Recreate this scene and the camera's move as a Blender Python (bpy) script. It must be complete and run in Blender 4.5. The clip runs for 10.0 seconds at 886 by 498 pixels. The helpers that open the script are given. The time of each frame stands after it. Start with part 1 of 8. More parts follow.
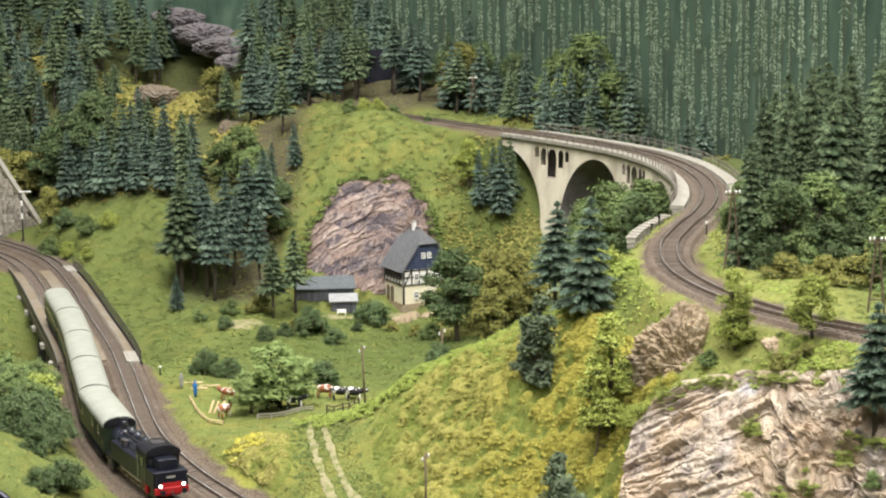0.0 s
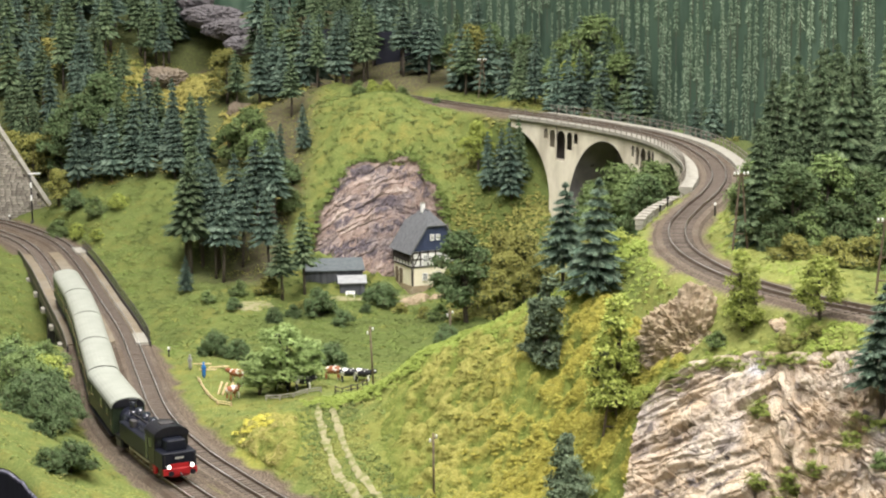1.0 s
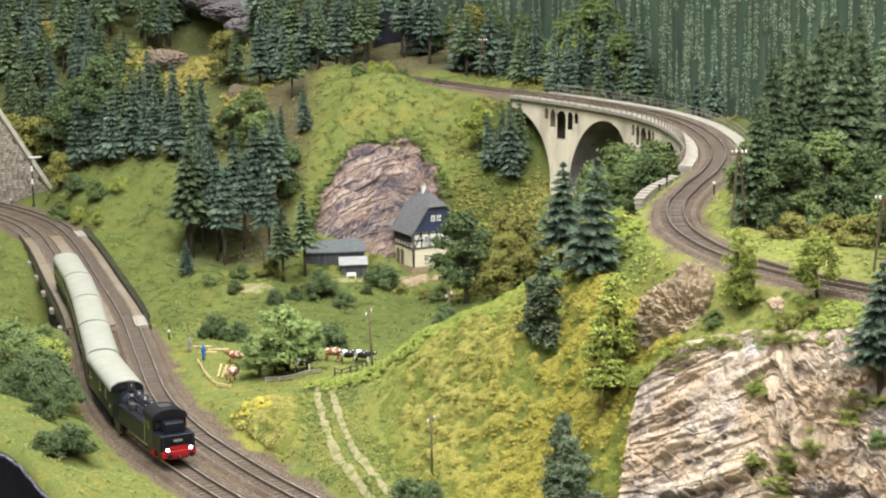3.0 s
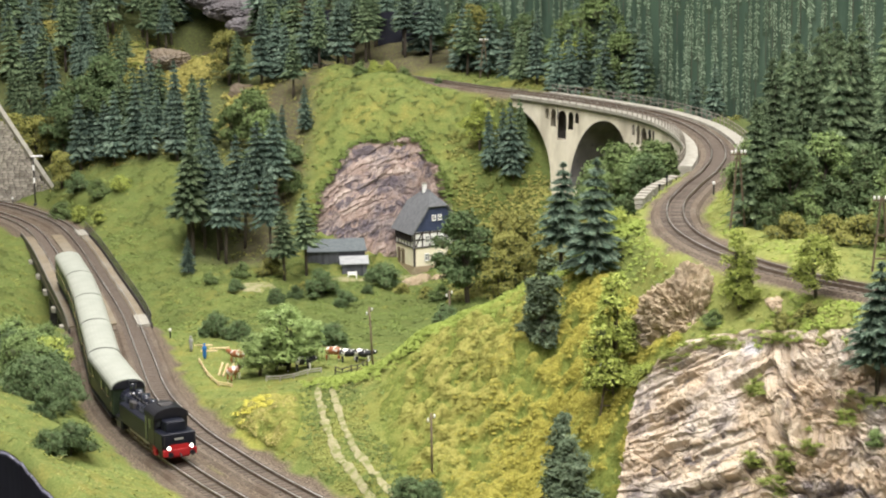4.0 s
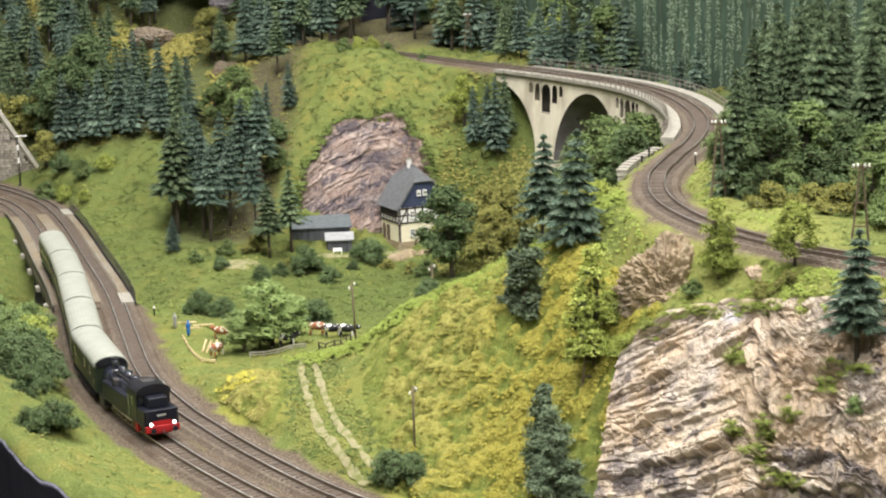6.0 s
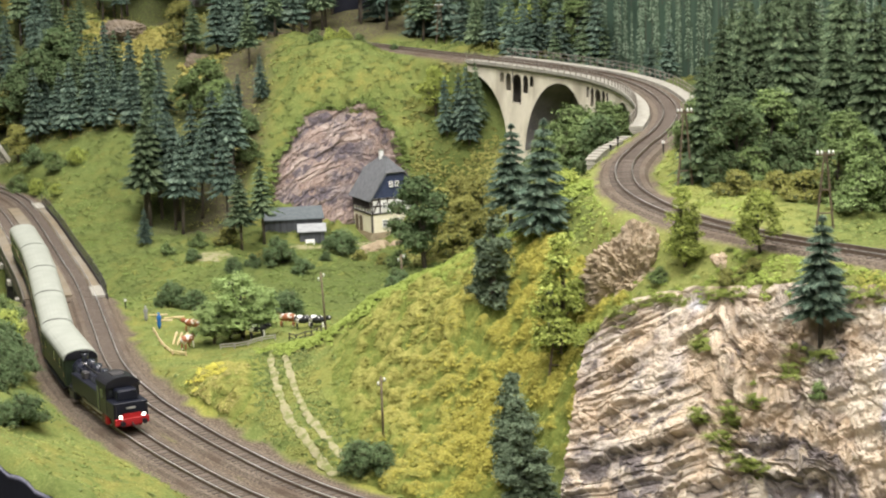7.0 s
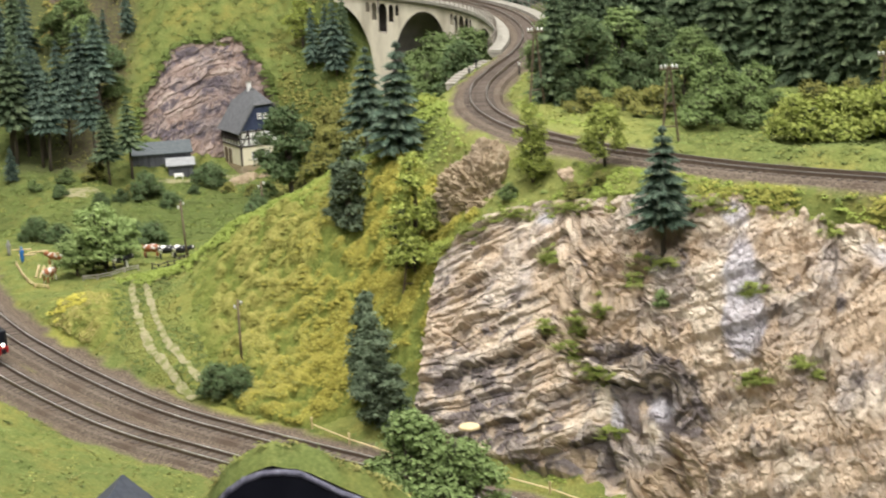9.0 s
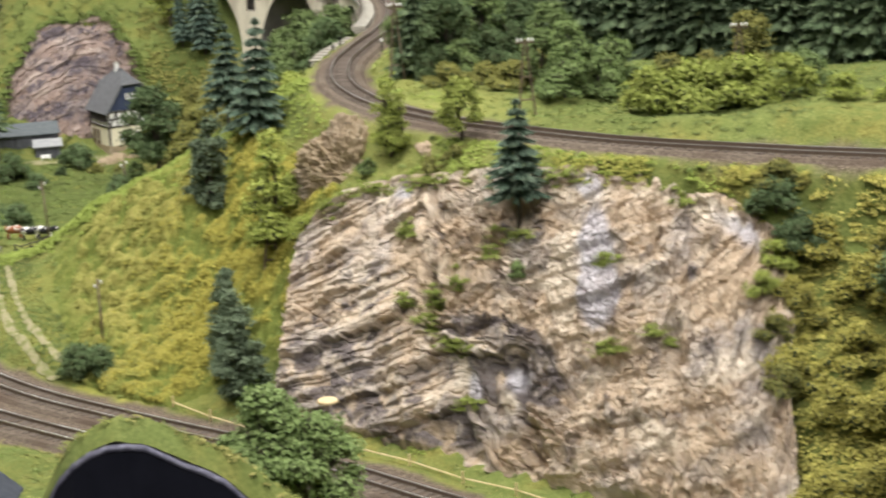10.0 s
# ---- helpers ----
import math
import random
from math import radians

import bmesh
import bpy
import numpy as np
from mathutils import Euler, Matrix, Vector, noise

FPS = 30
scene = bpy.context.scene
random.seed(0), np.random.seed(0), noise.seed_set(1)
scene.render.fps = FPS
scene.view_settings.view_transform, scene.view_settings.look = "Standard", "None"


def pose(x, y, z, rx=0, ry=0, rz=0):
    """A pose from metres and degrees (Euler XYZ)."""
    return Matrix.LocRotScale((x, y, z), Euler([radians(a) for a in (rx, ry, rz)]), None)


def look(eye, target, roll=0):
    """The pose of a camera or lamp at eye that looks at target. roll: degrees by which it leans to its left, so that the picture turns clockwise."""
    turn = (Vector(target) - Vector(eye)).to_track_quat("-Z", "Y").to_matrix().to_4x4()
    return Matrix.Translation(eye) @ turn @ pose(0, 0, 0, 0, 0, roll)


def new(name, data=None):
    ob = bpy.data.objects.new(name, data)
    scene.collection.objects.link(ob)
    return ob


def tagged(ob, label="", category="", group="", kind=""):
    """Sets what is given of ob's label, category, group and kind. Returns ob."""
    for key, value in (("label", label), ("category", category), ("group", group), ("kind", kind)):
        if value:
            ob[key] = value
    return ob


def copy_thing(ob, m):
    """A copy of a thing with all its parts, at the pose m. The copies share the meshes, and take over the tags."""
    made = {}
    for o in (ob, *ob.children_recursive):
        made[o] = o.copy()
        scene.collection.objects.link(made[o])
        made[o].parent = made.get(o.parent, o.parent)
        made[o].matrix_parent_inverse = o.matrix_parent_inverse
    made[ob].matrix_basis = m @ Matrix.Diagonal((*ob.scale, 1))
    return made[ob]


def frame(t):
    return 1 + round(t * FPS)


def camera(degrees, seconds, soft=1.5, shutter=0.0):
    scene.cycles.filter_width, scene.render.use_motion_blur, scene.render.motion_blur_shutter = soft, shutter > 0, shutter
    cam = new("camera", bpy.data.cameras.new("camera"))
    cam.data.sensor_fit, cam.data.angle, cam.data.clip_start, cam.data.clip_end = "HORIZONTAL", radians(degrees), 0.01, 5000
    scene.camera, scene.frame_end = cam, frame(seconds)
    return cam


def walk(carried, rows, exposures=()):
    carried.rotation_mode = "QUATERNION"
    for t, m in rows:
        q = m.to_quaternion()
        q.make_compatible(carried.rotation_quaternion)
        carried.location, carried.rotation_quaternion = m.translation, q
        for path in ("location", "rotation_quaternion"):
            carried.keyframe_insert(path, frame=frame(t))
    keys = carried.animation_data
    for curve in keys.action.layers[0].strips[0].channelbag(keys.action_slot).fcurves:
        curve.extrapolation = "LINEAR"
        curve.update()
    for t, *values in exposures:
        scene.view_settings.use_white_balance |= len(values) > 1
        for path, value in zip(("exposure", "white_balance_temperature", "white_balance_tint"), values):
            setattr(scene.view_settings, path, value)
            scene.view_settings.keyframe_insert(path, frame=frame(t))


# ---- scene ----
# A model railway at 1:87: a wooded valley with a two-track line below and a viaduct line above.
# z = 0 is the rail level of the lower line.
cam = camera(25.97, 10.0, soft=2.1, shutter=0.5)
walk(cam, [
    (0, pose(-0.0393, 0.0074, 0.5214, 80.647, 0.488, 0.840)),
    (0.5, pose(-0.0387, 0.0056, 0.5213, 80.437, 0.676, 0.909)),
    (1, pose(-0.0376, 0.0071, 0.5200, 80.136, 0.521, 1.132)),
    (1.5, pose(-0.0349, 0.0088, 0.5190, 79.887, 0.807, 1.192)),
    (2, pose(-0.0318, 0.0113, 0.5184, 79.700, 0.839, 1.250)),
    (2.5, pose(-0.0299, 0.0139, 0.5181, 79.601, 0.959, 1.244)),
    (4, pose(-0.0278, 0.0050, 0.5202, 79.552, 0.859, 1.319)),
    (4.5, pose(-0.0266, 0.0066, 0.5187, 79.423, 0.960, 1.355)),
    (5, pose(-0.0247, 0.0078, 0.5175, 79.246, 1.193, 1.291)),
    (5.5, pose(-0.0215, 0.0073, 0.5149, 79.083, 1.287, 1.180)),
    (7, pose(-0.0059, 0.0036, 0.5142, 78.612, 1.799, 0.294)),
    (7.5, pose(0.0002, -0.0000, 0.5098, 78.461, 1.717, -0.355)),
    (8, pose(0.0063, -0.0036, 0.5059, 77.918, 1.760, -1.370)),
    (8.5, pose(0.0139, -0.0081, 0.5006, 77.298, 2.162, -2.149)),
    (9, pose(0.0278, -0.0146, 0.4986, 76.713, 2.524, -3.126)),
    (9.5, pose(0.0393, -0.0189, 0.4972, 76.335, 2.777, -4.338)),
    (10, pose(0.0496, -0.0221, 0.4942, 75.965, 2.592, -6.628)),
], [(0, 0.0), (6.0, 0.0), (7, -0.06), (8, -0.14), (9, -0.24), (10, -0.30)])

# ---- light: assumed area lamps overhead, out of view, in an added pale hall ----
world = bpy.data.worlds.new("hall_air")
world.use_nodes = True
world.node_tree.nodes["Background"].inputs[0].default_value = (0.80, 0.88, 1.0, 1)
world.node_tree.nodes["Background"].inputs[1].default_value = 0.30
scene.world = world


def panel_light(x, y, z, sx, sy, watts, target=None, colour=(1.0, 0.96, 0.915)):
    lamp = bpy.data.lights.new("ceiling_light_glow", "AREA")
    lamp.shape, lamp.size, lamp.size_y, lamp.energy, lamp.color = "RECTANGLE", sx, sy, watts, colour
    ob = new("ceiling_light_glow", lamp)
    ob.matrix_world = look((x, y, z), target or (x, y + 0.001, 0))
    return ob


panel_light(-0.5, 1.7, 2.33, 1.6, 0.6, 96, (-0.3, 2.5, 0))
panel_light(1.1, 1.1, 2.33, 1.2, 0.6, 68, (0.3, 1.8, 0))
panel_light(-0.6, 3.3, 2.33, 1.6, 0.6, 46, (-0.3, 3.2, 0))
# Set in front of the layout and made strong to brighten upright faces.
panel_light(0.0, -0.6, 2.33, 2.4, 0.6, 84, (0.0, 0.6, 0))


# ---- materials ----
def ramp_of(nodes, stops):
    r = nodes.new("ShaderNodeValToRGB")
    while len(r.color_ramp.elements) < len(stops):
        r.color_ramp.elements.new(0.5)
    for e, (p, c) in zip(r.color_ramp.elements, stops):
        e.position, e.color = p, (*c, 1)
    return r


def surface(name, stops, scale=300.0, detail=6.0, rough=0.85, metal=0.0, bump=0.0, bump_scale=None, stretch=(1, 1, 1), second=None, island=0.0, obj_rand=0.0, coords="Object", spec=0.3, distortion=0.0):
    """Colours from noise of a given size, broken by a second, larger noise; relief from a third."""
    m = bpy.data.materials.new(name)
    m.use_nodes = True
    nt = m.node_tree
    nodes, links = nt.nodes, nt.links
    b = nodes["Principled BSDF"]
    b.inputs["Roughness"].default_value, b.inputs["Metallic"].default_value = rough, metal
    b.inputs["Specular IOR Level"].default_value = spec
    tc = nodes.new("ShaderNodeTexCoord")
    mp = nodes.new("ShaderNodeMapping")
    mp.inputs["Scale"].default_value = stretch
    links.new(tc.outputs[coords], mp.inputs["Vector"])
    n1 = nodes.new("ShaderNodeTexNoise")
    n1.inputs["Scale"].default_value, n1.inputs["Detail"].default_value, n1.inputs["Roughness"].default_value = scale, detail, 0.62
    n1.inputs["Distortion"].default_value = distortion
    links.new(mp.outputs[0], n1.inputs["Vector"])
    r1 = ramp_of(nodes, stops)
    links.new(n1.outputs["Fac"], r1.inputs[0])
    out = r1.outputs[0]
    if second:
        s2, lo, hi, tint = second
        n2 = nodes.new("ShaderNodeTexNoise")
        n2.inputs["Scale"].default_value, n2.inputs["Detail"].default_value = s2, 4
        links.new(mp.outputs[0], n2.inputs["Vector"])
        mr = nodes.new("ShaderNodeMapRange")
        mr.inputs[1].default_value, mr.inputs[2].default_value = lo, hi
        links.new(n2.outputs["Fac"], mr.inputs[0])
        mx = nodes.new("ShaderNodeMix")
        mx.data_type = "RGBA"
        links.new(mr.outputs[0], mx.inputs[0])
        links.new(out, mx.inputs[6])
        mx.inputs[7].default_value = (*tint, 1)
        out = mx.outputs[2]
    if island or obj_rand:
        src = nodes.new("ShaderNodeNewGeometry").outputs["Random Per Island"] if island else nodes.new("ShaderNodeObjectInfo").outputs["Random"]
        k = island or obj_rand
        mr = nodes.new("ShaderNodeMapRange")
        mr.inputs[3].default_value, mr.inputs[4].default_value = 1 - k, 1 + k
        links.new(src, mr.inputs[0])
        hs = nodes.new("ShaderNodeHueSaturation")
        links.new(mr.outputs[0], hs.inputs["Value"])
        links.new(out, hs.inputs["Color"])
        out = hs.outputs[0]
    links.new(out, b.inputs["Base Color"])
    if bump:
        n3 = nodes.new("ShaderNodeTexNoise")
        n3.inputs["Scale"].default_value, n3.inputs["Detail"].default_value = bump_scale or scale * 1.7, 5
        links.new(mp.outputs[0], n3.inputs["Vector"])
        bp = nodes.new("ShaderNodeBump")
        bp.inputs["Strength"].default_value, bp.inputs["Distance"].default_value = 1.0, bump
        links.new(n3.outputs["Fac"], bp.inputs["Height"])
        links.new(bp.outputs[0], b.inputs["Normal"])
    return m


def glow(name, colour, strength):
    m = bpy.data.materials.new(name)
    m.use_nodes = True
    b = m.node_tree.nodes["Principled BSDF"]
    b.inputs["Emission Color"].default_value, b.inputs["Emission Strength"].default_value = (*colour, 1), strength
    b.inputs["Base Color"].default_value = (*colour, 1)
    return m


M_BALLAST = surface("ballast", [(0.32, (0.052, 0.040, 0.031)), (0.5, (0.138, 0.109, 0.083)), (0.7, (0.27, 0.22, 0.17))], 480, 3, bump=0.0012, bump_scale=800, second=(22, 0.45, 0.7, (0.10, 0.072, 0.052)))
M_SLEEPER = surface("sleeper_wood", [(0.3, (0.085, 0.068, 0.056)), (0.7, (0.155, 0.126, 0.105))], 500, obj_rand=0.25)
M_RAIL = surface("rusty_rail", [(0.3, (0.14, 0.105, 0.08)), (0.7, (0.23, 0.18, 0.14))], 400, rough=0.6, metal=0.3)
M_RAILTOP = surface("polished_rail_head", [(0.3, (0.34, 0.31, 0.28)), (0.62, (0.80, 0.80, 0.80))], 14, rough=0.38, metal=0.85)
M_RAILDULL = surface("worn_rail_head", [(0.35, (0.16, 0.135, 0.115)), (0.66, (0.50, 0.48, 0.46))], 9, rough=0.45, metal=0.7)
M_CONCRETE = surface("viaduct_render", [(0.3, (0.54, 0.495, 0.395)), (0.55, (0.70, 0.65, 0.53)), (0.75, (0.79, 0.74, 0.62))], 45, 8, bump=0.0004, bump_scale=500, second=(18, 0.5, 0.75, (0.34, 0.30, 0.22)), stretch=(1, 1, 0.45))
M_SLAB = surface("walkway_concrete", [(0.3, (0.26, 0.245, 0.21)), (0.7, (0.40, 0.38, 0.33))], 120, 6, bump=0.0003)
M_PLANK = surface("walkway_planks", [(0.3, (0.15, 0.122, 0.085)), (0.7, (0.255, 0.208, 0.145))], 90, 6, bump=0.0003, second=(14, 0.45, 0.7, (0.25, 0.225, 0.185)))
M_STEELDARK = surface("bridge_steel", [(0.3, (0.035, 0.032, 0.035)), (0.7, (0.08, 0.075, 0.075))], 120, rough=0.55, metal=0.2)
M_RAILING = surface("railing_paint", [(0.3, (0.16, 0.14, 0.12)), (0.7, (0.27, 0.24, 0.21))], 200, rough=0.6)
M_BARK = surface("bark", [(0.3, (0.055, 0.045, 0.038)), (0.7, (0.15, 0.125, 0.10))], 300, stretch=(1, 1, 0.25), bump=0.0006)
M_SLATE = surface("roof_slate", [(0.3, (0.085, 0.09, 0.098)), (0.7, (0.15, 0.155, 0.165))], 160, rough=0.6, obj_rand=0.22)
M_SLATEWALL = surface("gable_slate", [(0.3, (0.034, 0.046, 0.095)), (0.7, (0.062, 0.080, 0.150))], 200, rough=0.6, bump=0.0003)
M_PLASTER = surface("cream_plaster", [(0.3, (0.74, 0.69, 0.52)), (0.7, (0.84, 0.79, 0.64))], 90, 6, bump=0.0002)
M_WHITE = surface("white_plaster", [(0.3, (0.80, 0.80, 0.78)), (0.7, (0.88, 0.88, 0.87))], 90, 6, bump=0.0002)
M_TIMBER = surface("black_timber", [(0.3, (0.03, 0.027, 0.025)), (0.7, (0.07, 0.06, 0.055))], 250, stretch=(1, 1, 0.3))
M_GREYWOOD = surface("weathered_boards", [(0.3, (0.055, 0.058, 0.068)), (0.7, (0.105, 0.11, 0.125))], 220, stretch=(1, 1, 0.15), obj_rand=0.2)
M_PALEWOOD = surface("fresh_timber", [(0.3, (0.55, 0.42, 0.22)), (0.7, (0.74, 0.61, 0.38))], 220)
M_WOOD = surface("old_wood", [(0.3, (0.10, 0.075, 0.05)), (0.7, (0.20, 0.155, 0.11))], 240)
M_PATH = surface("sandy_path", [(0.3, (0.24, 0.222, 0.115)), (0.7, (0.345, 0.318, 0.19))], 500, bump=0.0006, second=(120, 0.46, 0.60, (0.17, 0.19, 0.06)))
M_GLASS = surface("dark_window", [(0.3, (0.02, 0.022, 0.026)), (0.7, (0.05, 0.055, 0.06))], 60, rough=0.12, spec=0.6)
M_FASCIA = surface("black_fascia", [(0.3, (0.006, 0.007, 0.014)), (0.7, (0.014, 0.015, 0.026))], 40, rough=0.5)
M_CAPEDGE = surface("torn_plaster_edge", [(0.3, (0.06, 0.06, 0.09)), (0.6, (0.16, 0.16, 0.21)), (0.8, (0.40, 0.40, 0.46))], 160, bump=0.001)


# ---- plan: lines of the two railways (x, y) ----
def spline(points, step=0.004):
    """A smooth curve through plan points, sampled evenly."""
    p = np.array(points, float)
    q = np.vstack([2 * p[0] - p[1], p, 2 * p[-1] - p[-2]])
    out = []
    for i in range(1, len(q) - 2):
        a, b, c, d = q[i - 1:i + 3]
        u = np.linspace(0, 1, 24, endpoint=False)[:, None]
        out.append(0.5 * (2 * b + (c - a) * u + (2 * a - 5 * b + 4 * c - d) * u ** 2 + (3 * b - a - 3 * c + d) * u ** 3))
    out = np.vstack(out + [p[-1:]])
    s = np.r_[0, np.cumsum(np.linalg.norm(np.diff(out, axis=0), axis=1))]
    t = np.arange(0, s[-1], step)
    return np.stack([np.interp(t, s, out[:, k]) for k in range(out.shape[1])], 1)


def normals_of(line):
    d = np.gradient(line[:, :2], axis=0)
    d /= np.linalg.norm(d, axis=1)[:, None]
    return d, np.stack([d[:, 1], -d[:, 0]], 1)       # ahead, to the right


LOWER_R = spline([(-1.25, 3.62), (-1.05, 3.47), (-0.894, 3.328), (-0.80, 3.21), (-0.725, 3.08), (-0.654, 2.895), (-0.566, 2.625), (-0.494, 2.40), (-0.431, 2.167), (-0.382, 1.99), (-0.328, 1.86), (-0.280, 1.771), (-0.222, 1.675), (-0.142, 1.562), (-0.05, 1.468), (0.06, 1.365), (0.15, 1.262), (0.26, 1.13), (0.36, 1.0), (0.45, 0.88)])
LOWER_L = LOWER_R[:, :2] - normals_of(LOWER_R)[1] * -0.055
UPPER = spline([(-0.60, 3.90), (-0.42, 3.72), (-0.27, 3.53), (-0.145, 3.34), (-0.045, 3.185), (0.025, 3.085), (0.087, 2.995), (0.15, 2.89), (0.205, 2.775), (0.243, 2.63), (0.256, 2.46), (0.247, 2.31), (0.222, 2.18), (0.188, 2.06), (0.161, 1.945), (0.152, 1.83), (0.162, 1.735), (0.186, 1.65), (0.222, 1.578), (0.272, 1.512), (0.345, 1.435), (0.425, 1.375), (0.52, 1.315), (0.64, 1.255), (0.80, 1.20)])
UPPER_Z, LOWER_Z = 0.208, 0.0
SPAN = (2.34, 3.0)            # the lower bridge, in y
VIADUCT = (2.21, 3.07)        # the viaduct, in y


def distance_to(line, x, y):
    """Distance from many points to a line, and the nearest sample."""
    best, near = np.full(x.shape, 9.0), np.zeros(x.shape, int)
    for i in range(0, len(line), 3 if len(line) > 150 else 1):
        d = np.hypot(x - line[i, 0], y - line[i, 1])
        m = d < best
        best[m], near[m] = d[m], i
    return best, near


# break lines of the landscape: each a chain of (x, y, z)
VALLEY = [(-0.17, 2.985, -0.048), (-0.11, 2.95, -0.048), (-0.47, 2.80, -0.035), (-0.384, 2.74, -0.036), (-0.28, 2.80, -0.045), (-0.20, 2.86, -0.047), (-0.12, 2.88, -0.047), (-0.06, 2.80, -0.04)]
BROOK = [(-0.66, 2.62, -0.085), (-0.55, 2.66, -0.085), (-0.43, 2.55, -0.05), (-0.30, 2.45, -0.036), (-0.142, 2.46, -0.036), (-0.03, 2.52, -0.03), (0.07, 2.68, 0.0), (0.20, 2.80, 0.02), (0.30, 2.95, 0.05)]
MEADOW = [(-0.40, 2.24, -0.004), (-0.35, 2.12, 0.0), (-0.27, 2.08, 0.002), (-0.19, 2.08, 0.006), (-0.15, 2.02, 0.018)]
FIELD = [(-0.30, 1.92, 0.008), (-0.27, 1.83, 0.016), (-0.19, 1.80, 0.020), (-0.127, 1.64, 0.012), (-0.094, 1.57, 0.0)]
RIDGE = [(-0.145, 1.90, 0.045), (-0.10, 1.885, 0.082), (-0.069, 1.87, 0.096), (-0.012, 1.862, 0.126), (0.05, 1.86, 0.160), (0.10, 1.86, 0.192)]
HILLSIDE = [(-0.079, 1.767, 0.060), (-0.046, 1.758, 0.083), (0.017, 1.691, 0.072), (0.044, 1.735, 0.118), (-0.016, 1.646, 0.028), (0.06, 1.60, 0.075), (0.0, 1.56, 0.008)]
LEE = [(-0.06, 2.05, 0.035), (0.03, 2.06, 0.075), (0.09, 2.12, 0.115), (0.0, 2.25, 0.01), (0.12, 2.35, 0.09), (0.19, 2.55, 0.05)]
CLIFF_TOP = [(0.101, 1.580, 0.124), (0.13, 1.570, 0.150), (0.183, 1.512, 0.172), (0.225, 1.462, 0.185), (0.27, 1.425, 0.190), (0.33, 1.398, 0.192), (0.364, 1.378, 0.190), (0.385, 1.365, 0.181), (0.41, 1.335, 0.178), (0.44, 1.295, 0.150)]
CLIFF_FOOT = [(0.068, 1.446, -0.006), (0.103, 1.410, -0.006), (0.15, 1.358, -0.007), (0.205, 1.302, -0.007), (0.255, 1.250, -0.007), (0.30, 1.203, -0.007), (0.345, 1.150, -0.007), (0.39, 1.09, -0.007)]
CRAG_TOP = [(-0.305, 2.99, 0.055), (-0.262, 3.07, 0.118), (-0.225, 3.092, 0.132), (-0.175, 3.10, 0.138), (-0.135, 3.07, 0.128), (-0.108, 3.03, 0.085), (-0.085, 3.0, 0.02)]
CRAG_FOOT = [(-0.315, 2.95, -0.02), (-0.25, 2.955, -0.04), (-0.19, 2.985, -0.05), (-0.13, 2.995, -0.05), (-0.085, 2.97, -0.05)]
EAST_SLOPE = [(0.45, 1.27, 0.135), (0.42, 1.17, 0.06), (0.55, 1.22, 0.13), (0.55, 1.05, 0.03), (0.75, 1.05, 0.08)]
HILL = [(-0.065, 3.10, 0.118), (-0.165, 3.117, 0.168), (-0.271, 3.17, 0.180), (-0.319, 3.186, 0.135), (-0.222, 3.24, 0.225), (-0.18, 3.32, 0.222), (0.03, 2.99, 0.09), (0.0, 3.03, 0.14)]
CRAG = [(-0.125, 3.045, 0.085), (-0.229, 3.095, 0.125), (-0.295, 2.975, 0.025), (-0.235, 2.975, -0.02), (-0.15, 3.01, 0.0), (-0.10, 2.97, -0.02)]
WOOD = [(-0.43, 2.90, -0.03), (-0.52, 2.97, 0.0), (-0.40, 3.02, 0.02), (-0.60, 3.10, 0.045), (-0.58, 3.16, 0.078), (-0.666, 3.22, 0.065), (-0.74, 3.34, 0.075), (-0.40, 3.25, 0.12), (-0.50, 3.40, 0.16), (-0.65, 3.66, 0.222), (-0.80, 3.62, 0.18)]
WOOD_TOP = [(-0.30, 3.42, 0.232), (-0.20, 3.50, 0.228), (-0.45, 3.65, 0.26), (-0.55, 3.90, 0.325), (-0.88, 3.92, 0.33), (-1.2, 3.95, 0.30), (-0.3, 4.0, 0.31), (-1.05, 3.62, 0.22)]
WEST = [(-0.803, 3.345, 0.012), (-0.86, 3.35, -0.002), (-0.93, 3.36, -0.004), (-0.785, 3.29, 0.018), (-0.72, 2.60, -0.02), (-0.80, 2.80, 0.0), (-0.70, 2.40, 0.0), (-0.60, 2.22, 0.005), (-0.57, 1.95, 0.035), (-0.50, 1.78, 0.05), (-0.42, 1.66, 0.02), (-0.85, 2.0, 0.08), (-1.0, 2.9, 0.03), (-1.2, 3.3, 0.03), (-1.2, 2.3, 0.06)]
EDGE = [(-1.25, 1.95, 0.10), (-0.85, 1.78, 0.10), (-0.595, 1.69, 0.085), (-0.443, 1.578, 0.070), (-0.388, 1.486, 0.068), (-0.326, 1.412, 0.058), (-0.255, 1.290, 0.028), (-0.19, 1.16, 0.012), (-0.13, 1.02, 0.055), (-0.085, 0.955, 0.105), (-0.050, 0.922, 0.172), (-0.018, 0.912, 0.184), (0.02, 0.90, 0.172), (0.06, 0.89, 0.142), (0.14, 0.86, 0.08), (0.26, 0.83, 0.03), (0.6, 0.78, 0.0)]
FRONT = [(-0.182, 1.327, 0.022), (-0.25, 1.45, 0.012), (-0.06, 1.20, 0.01), (0.0, 1.05, 0.06), (0.05, 1.15, 0.015), (0.10, 1.05, 0.03)]
EAST = [(0.25, 1.75, 0.205), (0.27, 1.90, 0.210), (0.34, 1.62, 0.20), (0.45, 1.58, 0.20), (0.35, 2.0, 0.215), (0.32, 2.3, 0.20), (0.36, 2.6, 0.20), (0.30, 2.85, 0.19), (0.16, 3.13, 0.195), (0.03, 3.32, 0.205), (-0.05, 3.45, 0.21), (0.6, 1.7, 0.215), (0.9, 1.6, 0.22), (0.6, 2.2, 0.22)]

